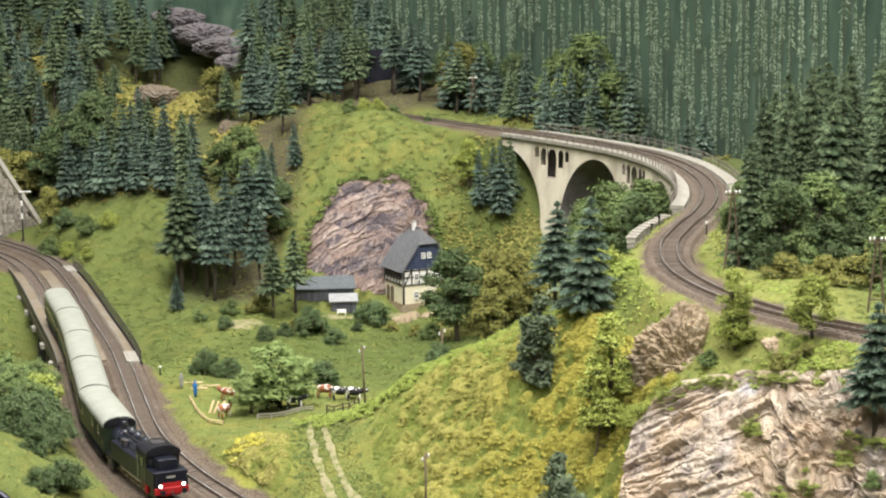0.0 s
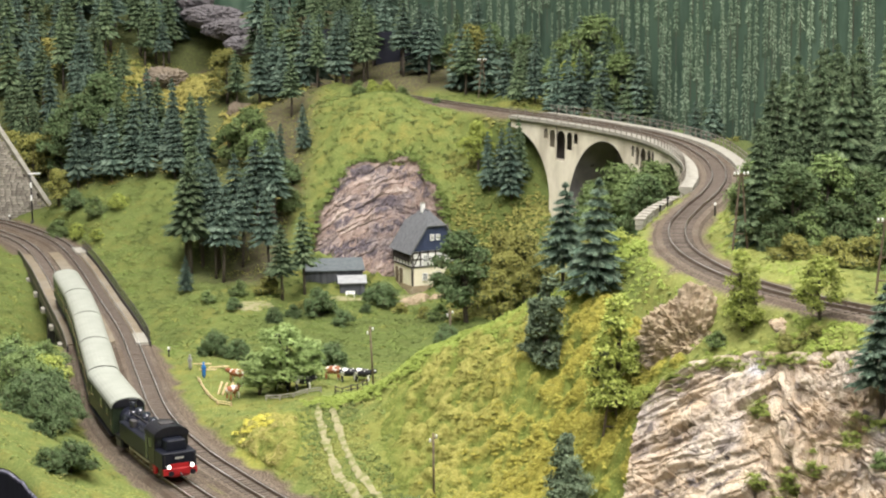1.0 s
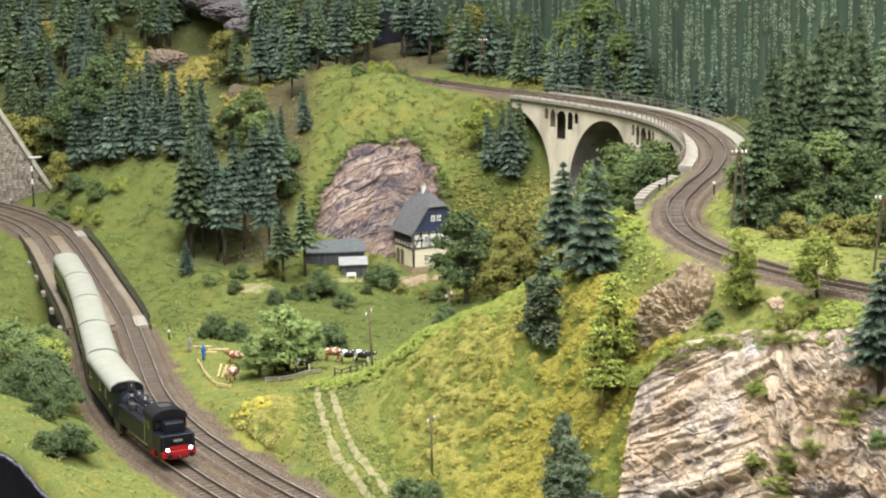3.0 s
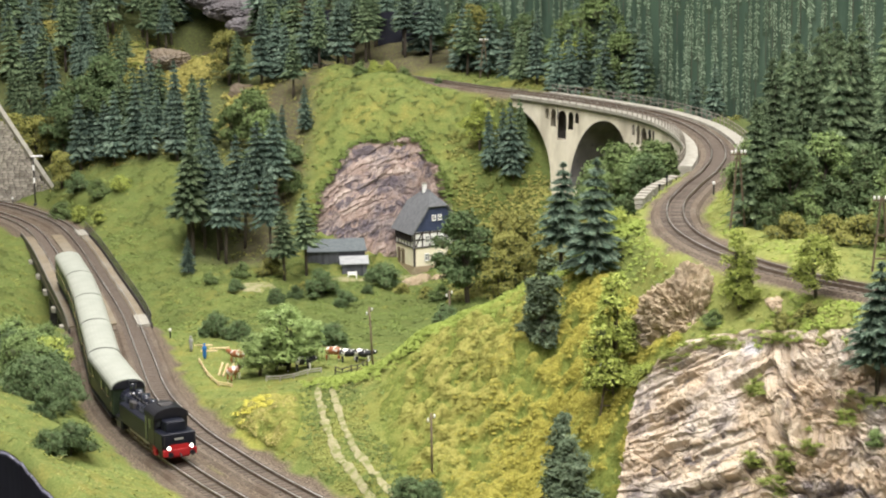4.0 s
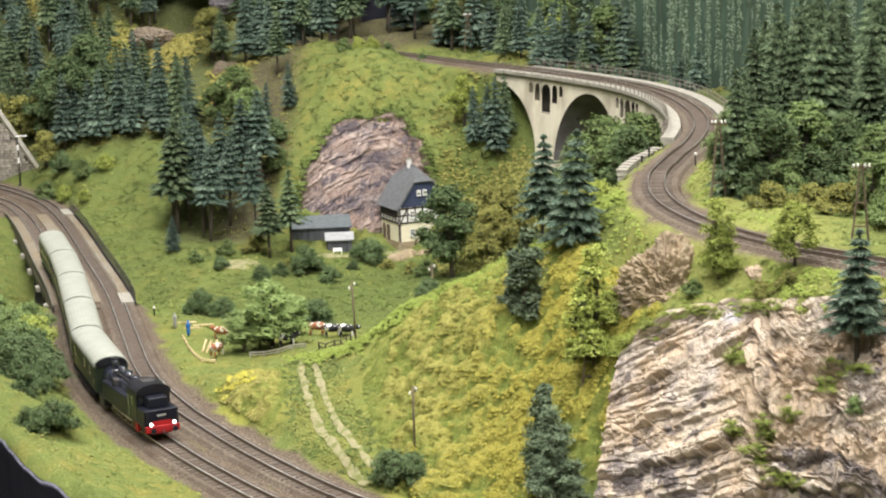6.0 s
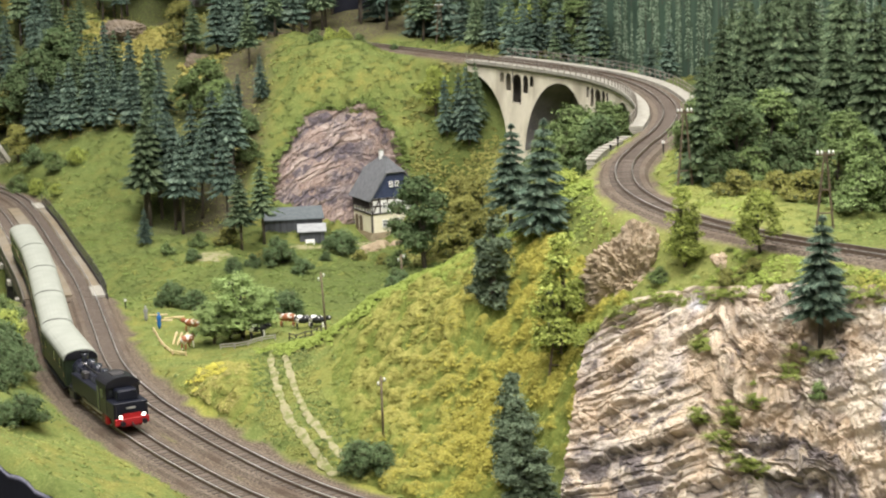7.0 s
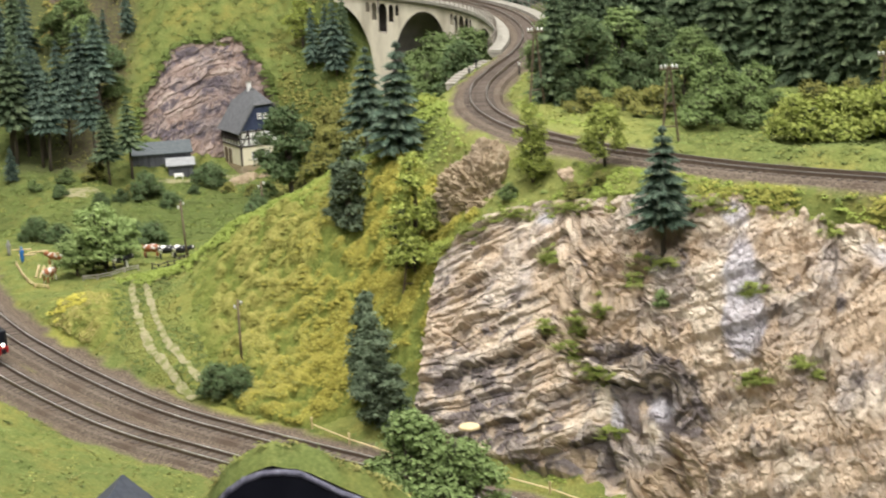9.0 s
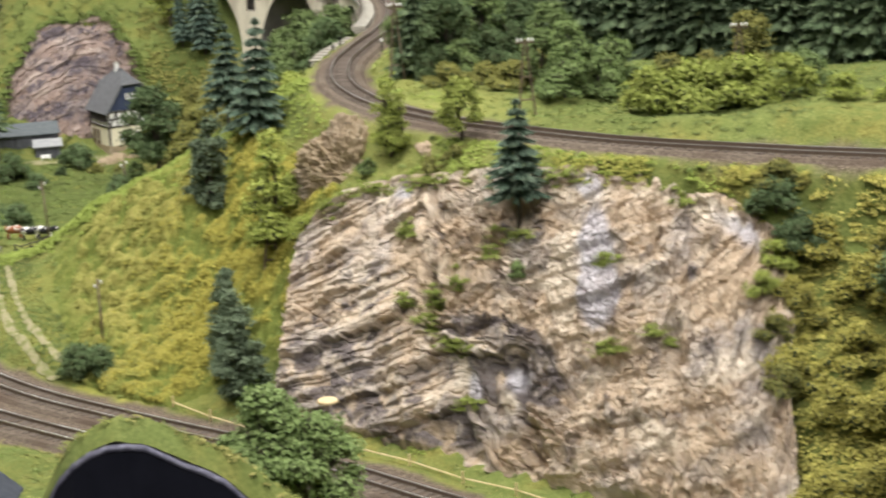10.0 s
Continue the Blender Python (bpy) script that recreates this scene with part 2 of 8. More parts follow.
SPOTS = np.array([p for chain in (VALLEY, BROOK, MEADOW, FIELD, RIDGE, HILLSIDE, LEE, CLIFF_TOP, CLIFF_FOOT, EAST_SLOPE, HILL, CRAG, WOOD, WOOD_TOP, WEST, EDGE, FRONT, EAST) for p in chain]
                 + [(x, y, -0.004) for x, y in LOWER_R[::22] if not SPAN[0] - 0.05 < y < SPAN[1] + 0.05]
                 + [(x, y, -0.004) for x, y in LOWER_L[::22] if not SPAN[0] - 0.05 < y < SPAN[1] + 0.05]
                 + [(x, y, UPPER_Z - 0.004) for x, y in UPPER[::18] if not VIADUCT[0] - 0.02 < y < VIADUCT[1] + 0.02])


def kernel(dx, dy):
    return np.sqrt(dx * dx + dy * dy + 0.012 ** 2)


_a = kernel(SPOTS[:, None, 0] - SPOTS[None, :, 0], SPOTS[:, None, 1] - SPOTS[None, :, 1])
_n = len(SPOTS)
_big = np.zeros((_n + 1, _n + 1))
_big[:_n, :_n] = _a - 0.0 * np.eye(_n)
_big[_n, :_n] = _big[:_n, _n] = 1
_w = np.linalg.solve(_big + np.diag(np.r_[np.full(_n, -0.004), 0]), np.r_[SPOTS[:, 2], 0])


def bare(x, y):
    h = np.full(x.shape, _w[_n])
    for (px, py, _), w in zip(SPOTS, _w):
        h += w * kernel(x - px, y - py)
    return h


def smooth(a, b, v):
    t = np.clip((v - a) / (b - a), 0, 1)
    return t * t * (3 - 2 * t)


def value_noise(x, y, size, seed):
    """Soft lumps of a given size in metres, -1 to 1."""
    u, v = x / size + seed * 17.31, y / size + seed * 9.77
    i, j = np.floor(u).astype(int), np.floor(v).astype(int)
    fu, fv = u - i, v - j
    fu, fv = fu * fu * (3 - 2 * fu), fv * fv * (3 - 2 * fv)

    def at(a, b):
        s = np.sin(a * 127.1 + b * 311.7 + seed * 74.7) * 43758.5453
        return (s - np.floor(s)) * 2 - 1
    return (at(i, j) * (1 - fu) + at(i + 1, j) * fu) * (1 - fv) + (at(i, j + 1) * (1 - fu) + at(i + 1, j + 1) * fu) * fv


def yellow_hill(x, y):
    k = smooth(-0.17, -0.05, x) * (1 - smooth(0.115, 0.14, x + 0.3 * np.clip(y - 1.62, 0, 1))) * (1 - smooth(1.80, 1.92, y)) * smooth(1.485, 1.53, y)
    return np.clip(k + smooth(1.74, 1.82, y) * (1 - smooth(1.86, 1.93, y)) * smooth(-0.31, -0.27, x) * (1 - smooth(-0.24, -0.19, x)), 0, 1)


def inside(chain, x, y):
    """Which points lie inside a closed plan outline."""
    hit = np.zeros(x.shape, bool)
    for (xa, ya), (xb, yb) in zip(chain, chain[1:] + chain[:1]):
        if ya != yb:
            hit ^= ((ya > y) != (yb > y)) & (x < (xb - xa) * (y - ya) / (yb - ya) + xa)
    return hit


def hollow(x, y):
    """Where a rock face stands, the soil lies back behind it."""
    low = np.zeros(x.shape)
    for top, foot in ((CLIFF_TOP, CLIFF_FOOT), (CRAG_TOP, CRAG_FOOT)):
        ring = [tuple(p) for p in np.vstack([spline([q[:2] for q in top], 0.02), spline([q[:2] for q in foot], 0.02)[::-1]])]
        m = inside(ring, x, y)
        if m.any():
            d, _ = distance_to(np.array(ring + ring[:1]), x[m], y[m])
            low[m] = np.maximum(low[m], 0.024 * smooth(0.0, 0.016, d - 0.004))
    return low


def height(x, y):
    x, y = np.asarray(x, float), np.asarray(y, float)
    h = bare(x, y)
    h = h + 0.004 * value_noise(x, y, 0.05, 1) + 0.0022 * value_noise(x, y, 0.018, 2) + 0.0012 * value_noise(x, y, 0.008, 3)
    h = h + yellow_hill(x, y) * (0.0042 * value_noise(x, y, 0.014, 4) + 0.0026 * value_noise(x, y, 0.008, 6))
    h = h - hollow(x, y)
    for line, z, span in ((LOWER_L, LOWER_Z, SPAN), (LOWER_R, LOWER_Z, SPAN), (UPPER, UPPER_Z, VIADUCT)):
        d, near = distance_to(line, x, y)
        yy = line[near, 1]
        off = (yy > span[0]) & (yy < span[1])
        k = 1 - smooth(0.026, 0.058, d)
        h = np.where(off, h, h * (1 - k) + (z - 0.0065) * k)
    return h




def spot(x, y):
    return float(height(np.array([x]), np.array([y]))[0])


EDGE_LINE = spline([p[:2] for p in EDGE], 0.01)


def in_front(x, y):
    """How far a point lies in front of the layout's edge (positive: off the layout)."""
    return np.interp(x, EDGE_LINE[:, 0], EDGE_LINE[:, 1]) - y


def near_line(x, y, line):
    return distance_to(line, x, y)[0]


GX, GY = np.arange(-1.25, 0.86, 0.0062), np.arange(0.74, 4.05, 0.0062)
gx, gy = np.meshgrid(GX, GY)
# rows follow the front edge, so that the rim is clean
rim = np.interp(GX, EDGE_LINE[:, 0], EDGE_LINE[:, 1])[None, :]
gy = rim + (gy - 0.74) / (4.05 - 0.74) * (4.05 - rim)
gz = height(gx, gy)
gy[0] -= 0.010
gz[0] -= 0.011


def smooth_shade(me):
    me.polygons.foreach_set("use_smooth", np.ones(len(me.polygons), bool))
    me.update()
    return me


def mesh_of(name, verts, faces, material=None, smooth_faces=False):
    me = bpy.data.meshes.new(name)
    me.from_pydata(np.asarray(verts).tolist(), [], faces if isinstance(faces, list) else faces.tolist())
    if material:
        me.materials.append(material)
    if smooth_faces:
        smooth_shade(me)
    me.update()
    return me


def grid_faces(rows, cols):
    i = np.arange(rows * cols).reshape(rows, cols)
    return np.stack([i[:-1, :-1], i[:-1, 1:], i[1:, 1:], i[1:, :-1]], -1).reshape(-1, 4)


# how dry, how wooded the ground is
ROAD_A = spline([(-0.199, 1.925), (-0.198, 1.902), (-0.184, 1.796), (-0.170, 1.740), (-0.154, 1.692), (-0.131, 1.627), (-0.116, 1.597)])


def valley_green(x, y):
    """Deeper green flock on the valley floor and the viaduct slope."""
    a = smooth(2.16, 2.30, y + 0.25 * (x + 0.2)) * (1 - smooth(2.78, 2.9, y)) * smooth(-0.42, -0.34, x)
    c = smooth(-0.10, -0.02, x) * smooth(2.0, 2.1, y) * (1 - smooth(0.13, 0.18, x)) * (1 - smooth(3.06, 3.12, y))
    e = 0.45 * (1 - smooth(-0.42, -0.36, x)) * (1 - smooth(1.80, 1.95, y)) + 0.7 * smooth(2.3, 2.5, y) * (1 - smooth(-0.46, -0.40, x))
    e = e + 1.2 * smooth(0.25, 0.33, x) * smooth(1.44, 1.50, y)
    e = e + 0.5 * (1 - smooth(1.38, 1.46, y)) * (1 - smooth(0.0, 0.1, x))
    return 0.75 * np.clip(a + c + e, 0, 1)


def crest_green(x, y):
    """Fresh green along the ridge and both sides of the upper track."""
    d = np.abs(y - 1.872) + 0.015 * value_noise(x, y, 0.03, 12)
    a = (1 - smooth(0.012, 0.04, d)) * smooth(-0.16, -0.10, x) * (1 - smooth(0.12, 0.16, x))
    return 0.85 * np.clip(a + 0.75 * smooth(0.10, 0.13, x) * smooth(1.40, 1.45, y) * (1 - smooth(2.16, 2.2, y)) * (1 - 0.8 * smooth(0.22, 0.34, x)), 0, 1)


def wooded(x, y):
    a = smooth(2.84, 2.90, y) * (1 - smooth(-0.36, -0.33, x - 0.0 * y)) * smooth(-0.53, -0.47, x) * (1 - smooth(3.05, 3.15, y))
    b = smooth(0.0, 0.06, y - (3.28 - 0.6 * (x + 0.75))) * (1 - smooth(-0.36, -0.30, x))
    c = smooth(3.40, 3.48, y)
    d = smooth(0.25, 0.30, x) * smooth(1.74, 1.82, y)
    return np.clip(a + b + c + d, 0, 1)


def ground_material():
    m = bpy.data.materials.new("flocked_ground")
    m.use_nodes = True
    nt = m.node_tree
    nodes, links = nt.nodes, nt.links
    b = nodes["Principled BSDF"]
    b.inputs["Roughness"].default_value, b.inputs["Specular IOR Level"].default_value = 0.95, 0.1
    tc = nodes.new("ShaderNodeTexCoord")

    def noise_at(scale, detail=5):
        n = nodes.new("ShaderNodeTexNoise")
        n.inputs["Scale"].default_value, n.inputs["Detail"].default_value = scale, detail
        links.new(tc.outputs["Object"], n.inputs["Vector"])
        return n.outputs["Fac"]

    def blend(fac, a, c):
        mx = nodes.new("ShaderNodeMix")
        mx.data_type = "RGBA"
        links.new(fac, mx.inputs[0])
        links.new(a, mx.inputs[6])
        links.new(c, mx.inputs[7])
        return mx.outputs[2]

    def ramped(fac, stops):
        r = ramp_of(nodes, stops)
        links.new(fac, r.inputs[0])
        return r.outputs[0]
    green = ramped(noise_at(420), [(0.3, (0.095, 0.122, 0.034)), (0.5, (0.158, 0.190, 0.056)), (0.72, (0.24, 0.268, 0.092))])
    patches = ramped(noise_at(26), [(0.42, (0.0, 0.0, 0.0)), (0.62, (1, 1, 1))])
    dry = ramped(noise_at(380), [(0.3, (0.13, 0.11, 0.03)), (0.55, (0.26, 0.23, 0.06)), (0.75, (0.38, 0.34, 0.11))])
    c1 = nodes.new("ShaderNodeMath")
    c1.operation = "MULTIPLY"
    links.new(patches, c1.inputs[0])
    c1.inputs[1].default_value = 0.6
    col = blend(c1.outputs[0], green, dry)
    shade_fac = ramped(noise_at(75), [(0.40, (0.0, 0.0, 0.0)), (0.66, (0.7, 0.7, 0.7))])
    col = blend(shade_fac, col, ramped(noise_at(350), [(0.3, (0.085, 0.118, 0.030)), (0.7, (0.150, 0.185, 0.052))]))
    zone = nodes.new("ShaderNodeVertexColor")
    zone.layer_name = "zone"
    sep = nodes.new("ShaderNodeSeparateColor")
    links.new(zone.outputs[0], sep.inputs[0])
    col = blend(sep.outputs[0], col, ramped(noise_at(300), [(0.3, (0.20, 0.22, 0.05)), (0.55, (0.30, 0.30, 0.07)), (0.75, (0.40, 0.38, 0.10))]))
    col = blend(sep.outputs[1], col, ramped(noise_at(260), [(0.3, (0.05, 0.042, 0.032)), (0.46, (0.10, 0.082, 0.055)), (0.58, (0.10, 0.11, 0.045)), (0.74, (0.22, 0.17, 0.065))]))
    col = blend(sep.outputs[2], col, ramped(noise_at(480, 3), [(0.32, (0.045, 0.034, 0.026)), (0.5, (0.122, 0.096, 0.072)), (0.7, (0.25, 0.20, 0.152))]))
    lush = nodes.new("ShaderNodeVertexColor")
    lush.layer_name = "lush"
    sep2 = nodes.new("ShaderNodeSeparateColor")
    links.new(lush.outputs[0], sep2.inputs[0])
    col = blend(sep2.outputs[0], col, ramped(noise_at(330), [(0.3, (0.055, 0.080, 0.026)), (0.55, (0.10, 0.135, 0.04)), (0.75, (0.17, 0.19, 0.065))]))
    col = blend(sep2.outputs[1], col, ramped(noise_at(330), [(0.3, (0.17, 0.192, 0.052)), (0.55, (0.245, 0.265, 0.08)), (0.75, (0.335, 0.345, 0.12))]))
    links.new(col, b.inputs["Base Color"])
    bp = nodes.new("ShaderNodeBump")
    bp.inputs["Distance"].default_value = 0.0007
    links.new(noise_at(520), bp.inputs["Height"])
    links.new(bp.outputs[0], b.inputs["Normal"])
    return m


M_GROUND = ground_material()
ground_me = mesh_of("ground", np.stack([gx, gy, gz], -1).reshape(-1, 3), grid_faces(*gx.shape), M_GROUND, True)
bed = np.zeros(gx.shape)
for line, span, half in ((LOWER_L, SPAN, 0.030), (LOWER_R, SPAN, 0.030), (UPPER, VIADUCT, 0.027)):
    d, near = distance_to(line, gx, gy)
    d = d + 0.006 * value_noise(gx, gy, 0.02, 5)
    off = (line[near, 1] > span[0]) & (line[near, 1] < span[1])
    bed = np.maximum(bed, np.where(off, 0, 1 - smooth(half, half + 0.008, d)))
zone_attr = ground_me.color_attributes.new("zone", "FLOAT_COLOR", "POINT")
zone_attr.data.foreach_set("color", np.stack([yellow_hill(gx, gy), wooded(gx, gy), bed, np.ones(gx.shape)], -1).reshape(-1))
lush_attr = ground_me.color_attributes.new("lush", "FLOAT_COLOR", "POINT")
lush_attr.data.foreach_set("color", np.stack([valley_green(gx, gy) * (1 - bed), crest_green(gx, gy) * (1 - bed), 0 * gx, np.ones(gx.shape)], -1).reshape(-1))
ground = tagged(new("ground", ground_me), "rolling model landscape of flocked grass, woodland floor and brown ballast", "ground", kind="structure")


# ---- front board of the layout, cut to the line of the land, and an unseen hall added round it ----
def fascia():
    top = height(EDGE_LINE[:, 0], EDGE_LINE[:, 1])
    n = len(EDGE_LINE)
    v, f = [], []
    for i in range(n):
        x, y = EDGE_LINE[i]
        v += [(x, y + 0.002, top[i] - 0.013), (x, y + 0.002, -0.9), (x, y - 0.013, -0.9), (x, y - 0.013, top[i] - 0.013)]
    for i in range(n - 1):
        a, b = 4 * i, 4 * i + 4
        f += [[a + 3, b + 3, b + 2, a + 2], [a, b, b + 3, a + 3], [a + 1, b + 1, b, a]]
    tagged(new("fascia", mesh_of("fascia", v, f, M_FASCIA)), "black front board cut to the line of the land", "fascia", kind="structure")
    v, f = [], []
    for i in range(n):
        x, y = EDGE_LINE[i]
        j = 0.002 * math.sin(i * 1.7) + 0.0015 * math.sin(i * 0.61)
        v += [(x, y - 0.0132, top[i] - 0.0140), (x, y - 0.0138, top[i] - 0.0142 + j * 0.3), (x, y - 0.0132, top[i] - 0.0120 + j * 0.3), (x, y - 0.0085, top[i] - 0.0116 + j * 0.3)]
    for i in range(n - 1):
        for k in range(3):
            f.append([4 * i + k, 4 * i + k + 1, 4 * i + k + 5, 4 * i + k + 4])
    tagged(new("trim", mesh_of("trim", v, f, M_CAPEDGE, True)), "pale torn plaster rim along the board", "trim", kind="structure")


fascia()


# Room out of view, added so that its surfaces bounce the lamps' light.
def hall():
    def slab(name, lo, hi, mat, label):
        bm = bmesh.new()
        bmesh.ops.create_cube(bm, size=1)
        for v in bm.verts:
            v.co = [l + (c + 0.5) * (h - l) for c, l, h in zip(v.co, lo, hi)]
        me = bpy.data.meshes.new(name)
        bm.to_mesh(me)
        bm.free()
        me.materials.append(mat)
        return tagged(new(name, me), label, name.split("_")[0], kind="structure")
    wall = surface("hall_wall", [(0.3, (0.55, 0.55, 0.54)), (0.7, (0.62, 0.62, 0.6))], 6, bump=0.0005)
    carpet = surface("hall_floor", [(0.3, (0.12, 0.12, 0.13)), (0.7, (0.18, 0.18, 0.19))], 200)
    slab("floor", (-4, -4, -1.0), (4, 5.5, -0.9), carpet, "dark grey hall floor")
    slab("ceiling", (-4, -4, 2.4), (4, 5.5, 2.5), wall, "unseen pale ceiling added to bounce light")
    slab("wall_south", (-4, -4.1, -0.9), (4, -4, 2.4), wall, "unseen pale wall added to bounce light")
    slab("wall_west", (-4.1, -4, -0.9), (-4, 5.5, 2.4), wall, "unseen pale wall added to bounce light")
    slab("wall_east", (4, -4, -0.9), (4.1, 5.5, 2.4), wall, "unseen pale wall added to bounce light")
    slab("wall_north", (-4, 5.5, -0.9), (4, 5.6, 2.4), wall, "unseen pale wall added to bounce light")


hall()


# ---- building helpers ----
def part(name, data, material, parent, label=""):
    """One mesh object under a thing or a part; data: a bmesh or a mesh."""
    if isinstance(data, bmesh.types.BMesh):
        me = bpy.data.meshes.new(name)
        data.normal_update()
        data.to_mesh(me)
        data.free()
    else:
        me = data
    if material and not me.materials:
        me.materials.append(material)
    ob = new(name, me)
    ob.parent = parent
    return tagged(ob, label)


def thing(name, m, label, category, group="", kind=""):
    ob = new(name)
    ob.empty_display_size = 0.01
    ob.matrix_world = m
    return tagged(ob, label, category, group, kind)


def box(size, at=(0, 0, 0), bevel=0.0, turn=None, bm=None, taper=1.0):
    """A box with chamfered edges, centred in x and y, standing on at."""
    b = bmesh.new()
    bmesh.ops.create_cube(b, size=1)
    for v in b.verts:
        k = taper if v.co.z > 0 else 1
        v.co = (v.co.x * size[0] * k, v.co.y * size[1] * k, (v.co.z + 0.5) * size[2])
    if bevel:
        bmesh.ops.bevel(b, geom=b.edges[:], offset=bevel, segments=1, affect="EDGES", profile=0.5)
    m = Matrix.Translation(at) @ (turn if turn is not None else Matrix())
    bmesh.ops.transform(b, matrix=m, verts=b.verts)
    if bm is None:
        return b
    me = bpy.data.meshes.new("tmp")
    b.to_mesh(me)
    b.free()
    bm.from_mesh(me)
    bpy.data.meshes.remove(me)
    return bm


def rod(a, b, r0, r1=None, sides=6, bm=None):
    """A tapered round bar from a to b."""
    bm = bm or bmesh.new()
    a, b = Vector(a), Vector(b)
    q = (b - a).to_track_quat("Z", "Y").to_matrix()
    r1 = r0 if r1 is None else r1
    low = [bm.verts.new(a + q @ Vector((r0 * math.cos(k * math.tau / sides), r0 * math.sin(k * math.tau / sides), 0))) for k in range(sides)]
    high = [bm.verts.new(b + q @ Vector((r1 * math.cos(k * math.tau / sides), r1 * math.sin(k * math.tau / sides), 0))) for k in range(sides)]
    for k in range(sides):
        f = bm.faces.new((low[k], low[(k + 1) % sides], high[(k + 1) % sides], high[k]))
        f.smooth = sides > 6
    bm.faces.new(low[::-1])
    bm.faces.new(high)
    return bm


def sweep(line3, profile, closed=True):
    """A bar with a given cross-section (across, up) laid along a line of (x, y, z)."""
    line3 = np.asarray(line3, float)
    _, right = normals_of(line3)
    k = len(profile)
    v = np.zeros((len(line3), k, 3))
    for j, (u, w) in enumerate(profile):
        v[:, j, :2] = line3[:, :2] + right * u
        v[:, j, 2] = line3[:, 2] + w
    f = []
    for i in range(len(line3) - 1):
        for j in range(k if closed else k - 1):
            a, b = i * k + j, i * k + (j + 1) % k
            f.append([a, b, b + k, a + k])
    f += [list(range(k))[::-1], [(len(line3) - 1) * k + j for j in range(k)]] if closed else []
    return v.reshape(-1, 3), f


GAUGE = 0.0165


def railway(name, line, z, near, label, head=M_RAILTOP):
    """Rails, rail heads and sleepers; sleepers in the near stretch are pieces of their own."""
    track = thing(name, pose(0, 0, 0), label, "railway track", "railway tracks", "structure")
    line3 = np.c_[line, np.full(len(line), z)]
    for side in (-1, 1):
        u = side * GAUGE / 2
        v, f = sweep(line3, [(u - 0.0005, -0.0028), (u + 0.0005, -0.0028), (u + 0.0005, -0.0003), (u - 0.0005, -0.0003)])
        rail = part("rail", mesh_of("rail", v, f, M_RAIL), None, track)
        v, f = sweep(line3, [(u - 0.0006, -0.0003), (u + 0.0006, -0.0003), (u + 0.0005, 0.0002), (u - 0.0005, 0.0002)])
        part("rail_head", mesh_of("rail_head", v, f, head), None, rail, "polished rail head")
    d, right = normals_of(line)
    s = np.r_[0, np.cumsum(np.linalg.norm(np.diff(line, axis=0), axis=1))]
    one = bpy.data.meshes.new("sleeper")
    b = box((0.030, 0.0032, 0.0022), (0, 0, -0.0050), 0.0003)
    b.to_mesh(one)
    b.free()
    one.materials.append(M_SLEEPER)
    base = np.array([v.co[:] for v in one.vertices])
    faces = [list(p.vertices) for p in one.polygons]
    far_v, far_f = [], []
    rng = random.Random(len(line))
    for at in np.arange(0.004, s[-1], 0.0072):
        i = min(int(np.searchsorted(s, at)), len(line) - 1)
        x, y = line[i]
        ang = math.atan2(right[i, 1], right[i, 0]) + rng.uniform(-0.02, 0.02)
        if near(x, y):
            ob = new("sleeper", one)
            ob.parent, ob.matrix_world = track, Matrix.Translation((x, y, z)) @ Matrix.Rotation(ang, 4, "Z")
        else:
            c, si = math.cos(ang), math.sin(ang)
            far_f += [[q + len(far_v) for q in p] for p in faces]
            far_v += [(x + c * a - si * b2, y + si * a + c * b2, z + w) for a, b2, w in base]
    if far_v:
        tagged(part("sleepers", mesh_of("sleepers", far_v, far_f, M_SLEEPER), None, track), kind="stuff")
    return track


def ballast_bed(line, z, half, name="ballast_bed"):
    v, f = sweep(np.c_[line, np.full(len(line), z)], [(-half - 0.006, -0.009), (half + 0.006, -0.009), (half, -0.0034), (0.012, -0.0036), (-0.012, -0.0036), (-half, -0.0034)])
    return v, f


railway("railway_track", LOWER_L, LOWER_Z, lambda x, y: y < 2.0 and x < 0.1, "two rusty rails with bright heads on dark sleepers in brown ballast")
railway("railway_track", LOWER_R, LOWER_Z, lambda x, y: y < 2.0 and x < 0.1, "two rusty rails with bright heads on dark sleepers in brown ballast")
railway("railway_track", UPPER, UPPER_Z, lambda x, y: y < 2.1, "single curving track climbing over the viaduct in brown ballast", M_RAILDULL)
v, f = ballast_bed(UPPER, UPPER_Z, 0.021)
tagged(new("ballast_bed", mesh_of("ballast_bed", v, f, M_BALLAST)), "brown ballast bed of the upper track", "ballast", kind="structure")
for line in (LOWER_L, LOWER_R):
    v, f = ballast_bed(line, LOWER_Z, 0.020)
    tagged(new("ballast_bed", mesh_of("ballast_bed", v, f, M_BALLAST)), "brown ballast bed of the lower track", "ballast", kind="structure")


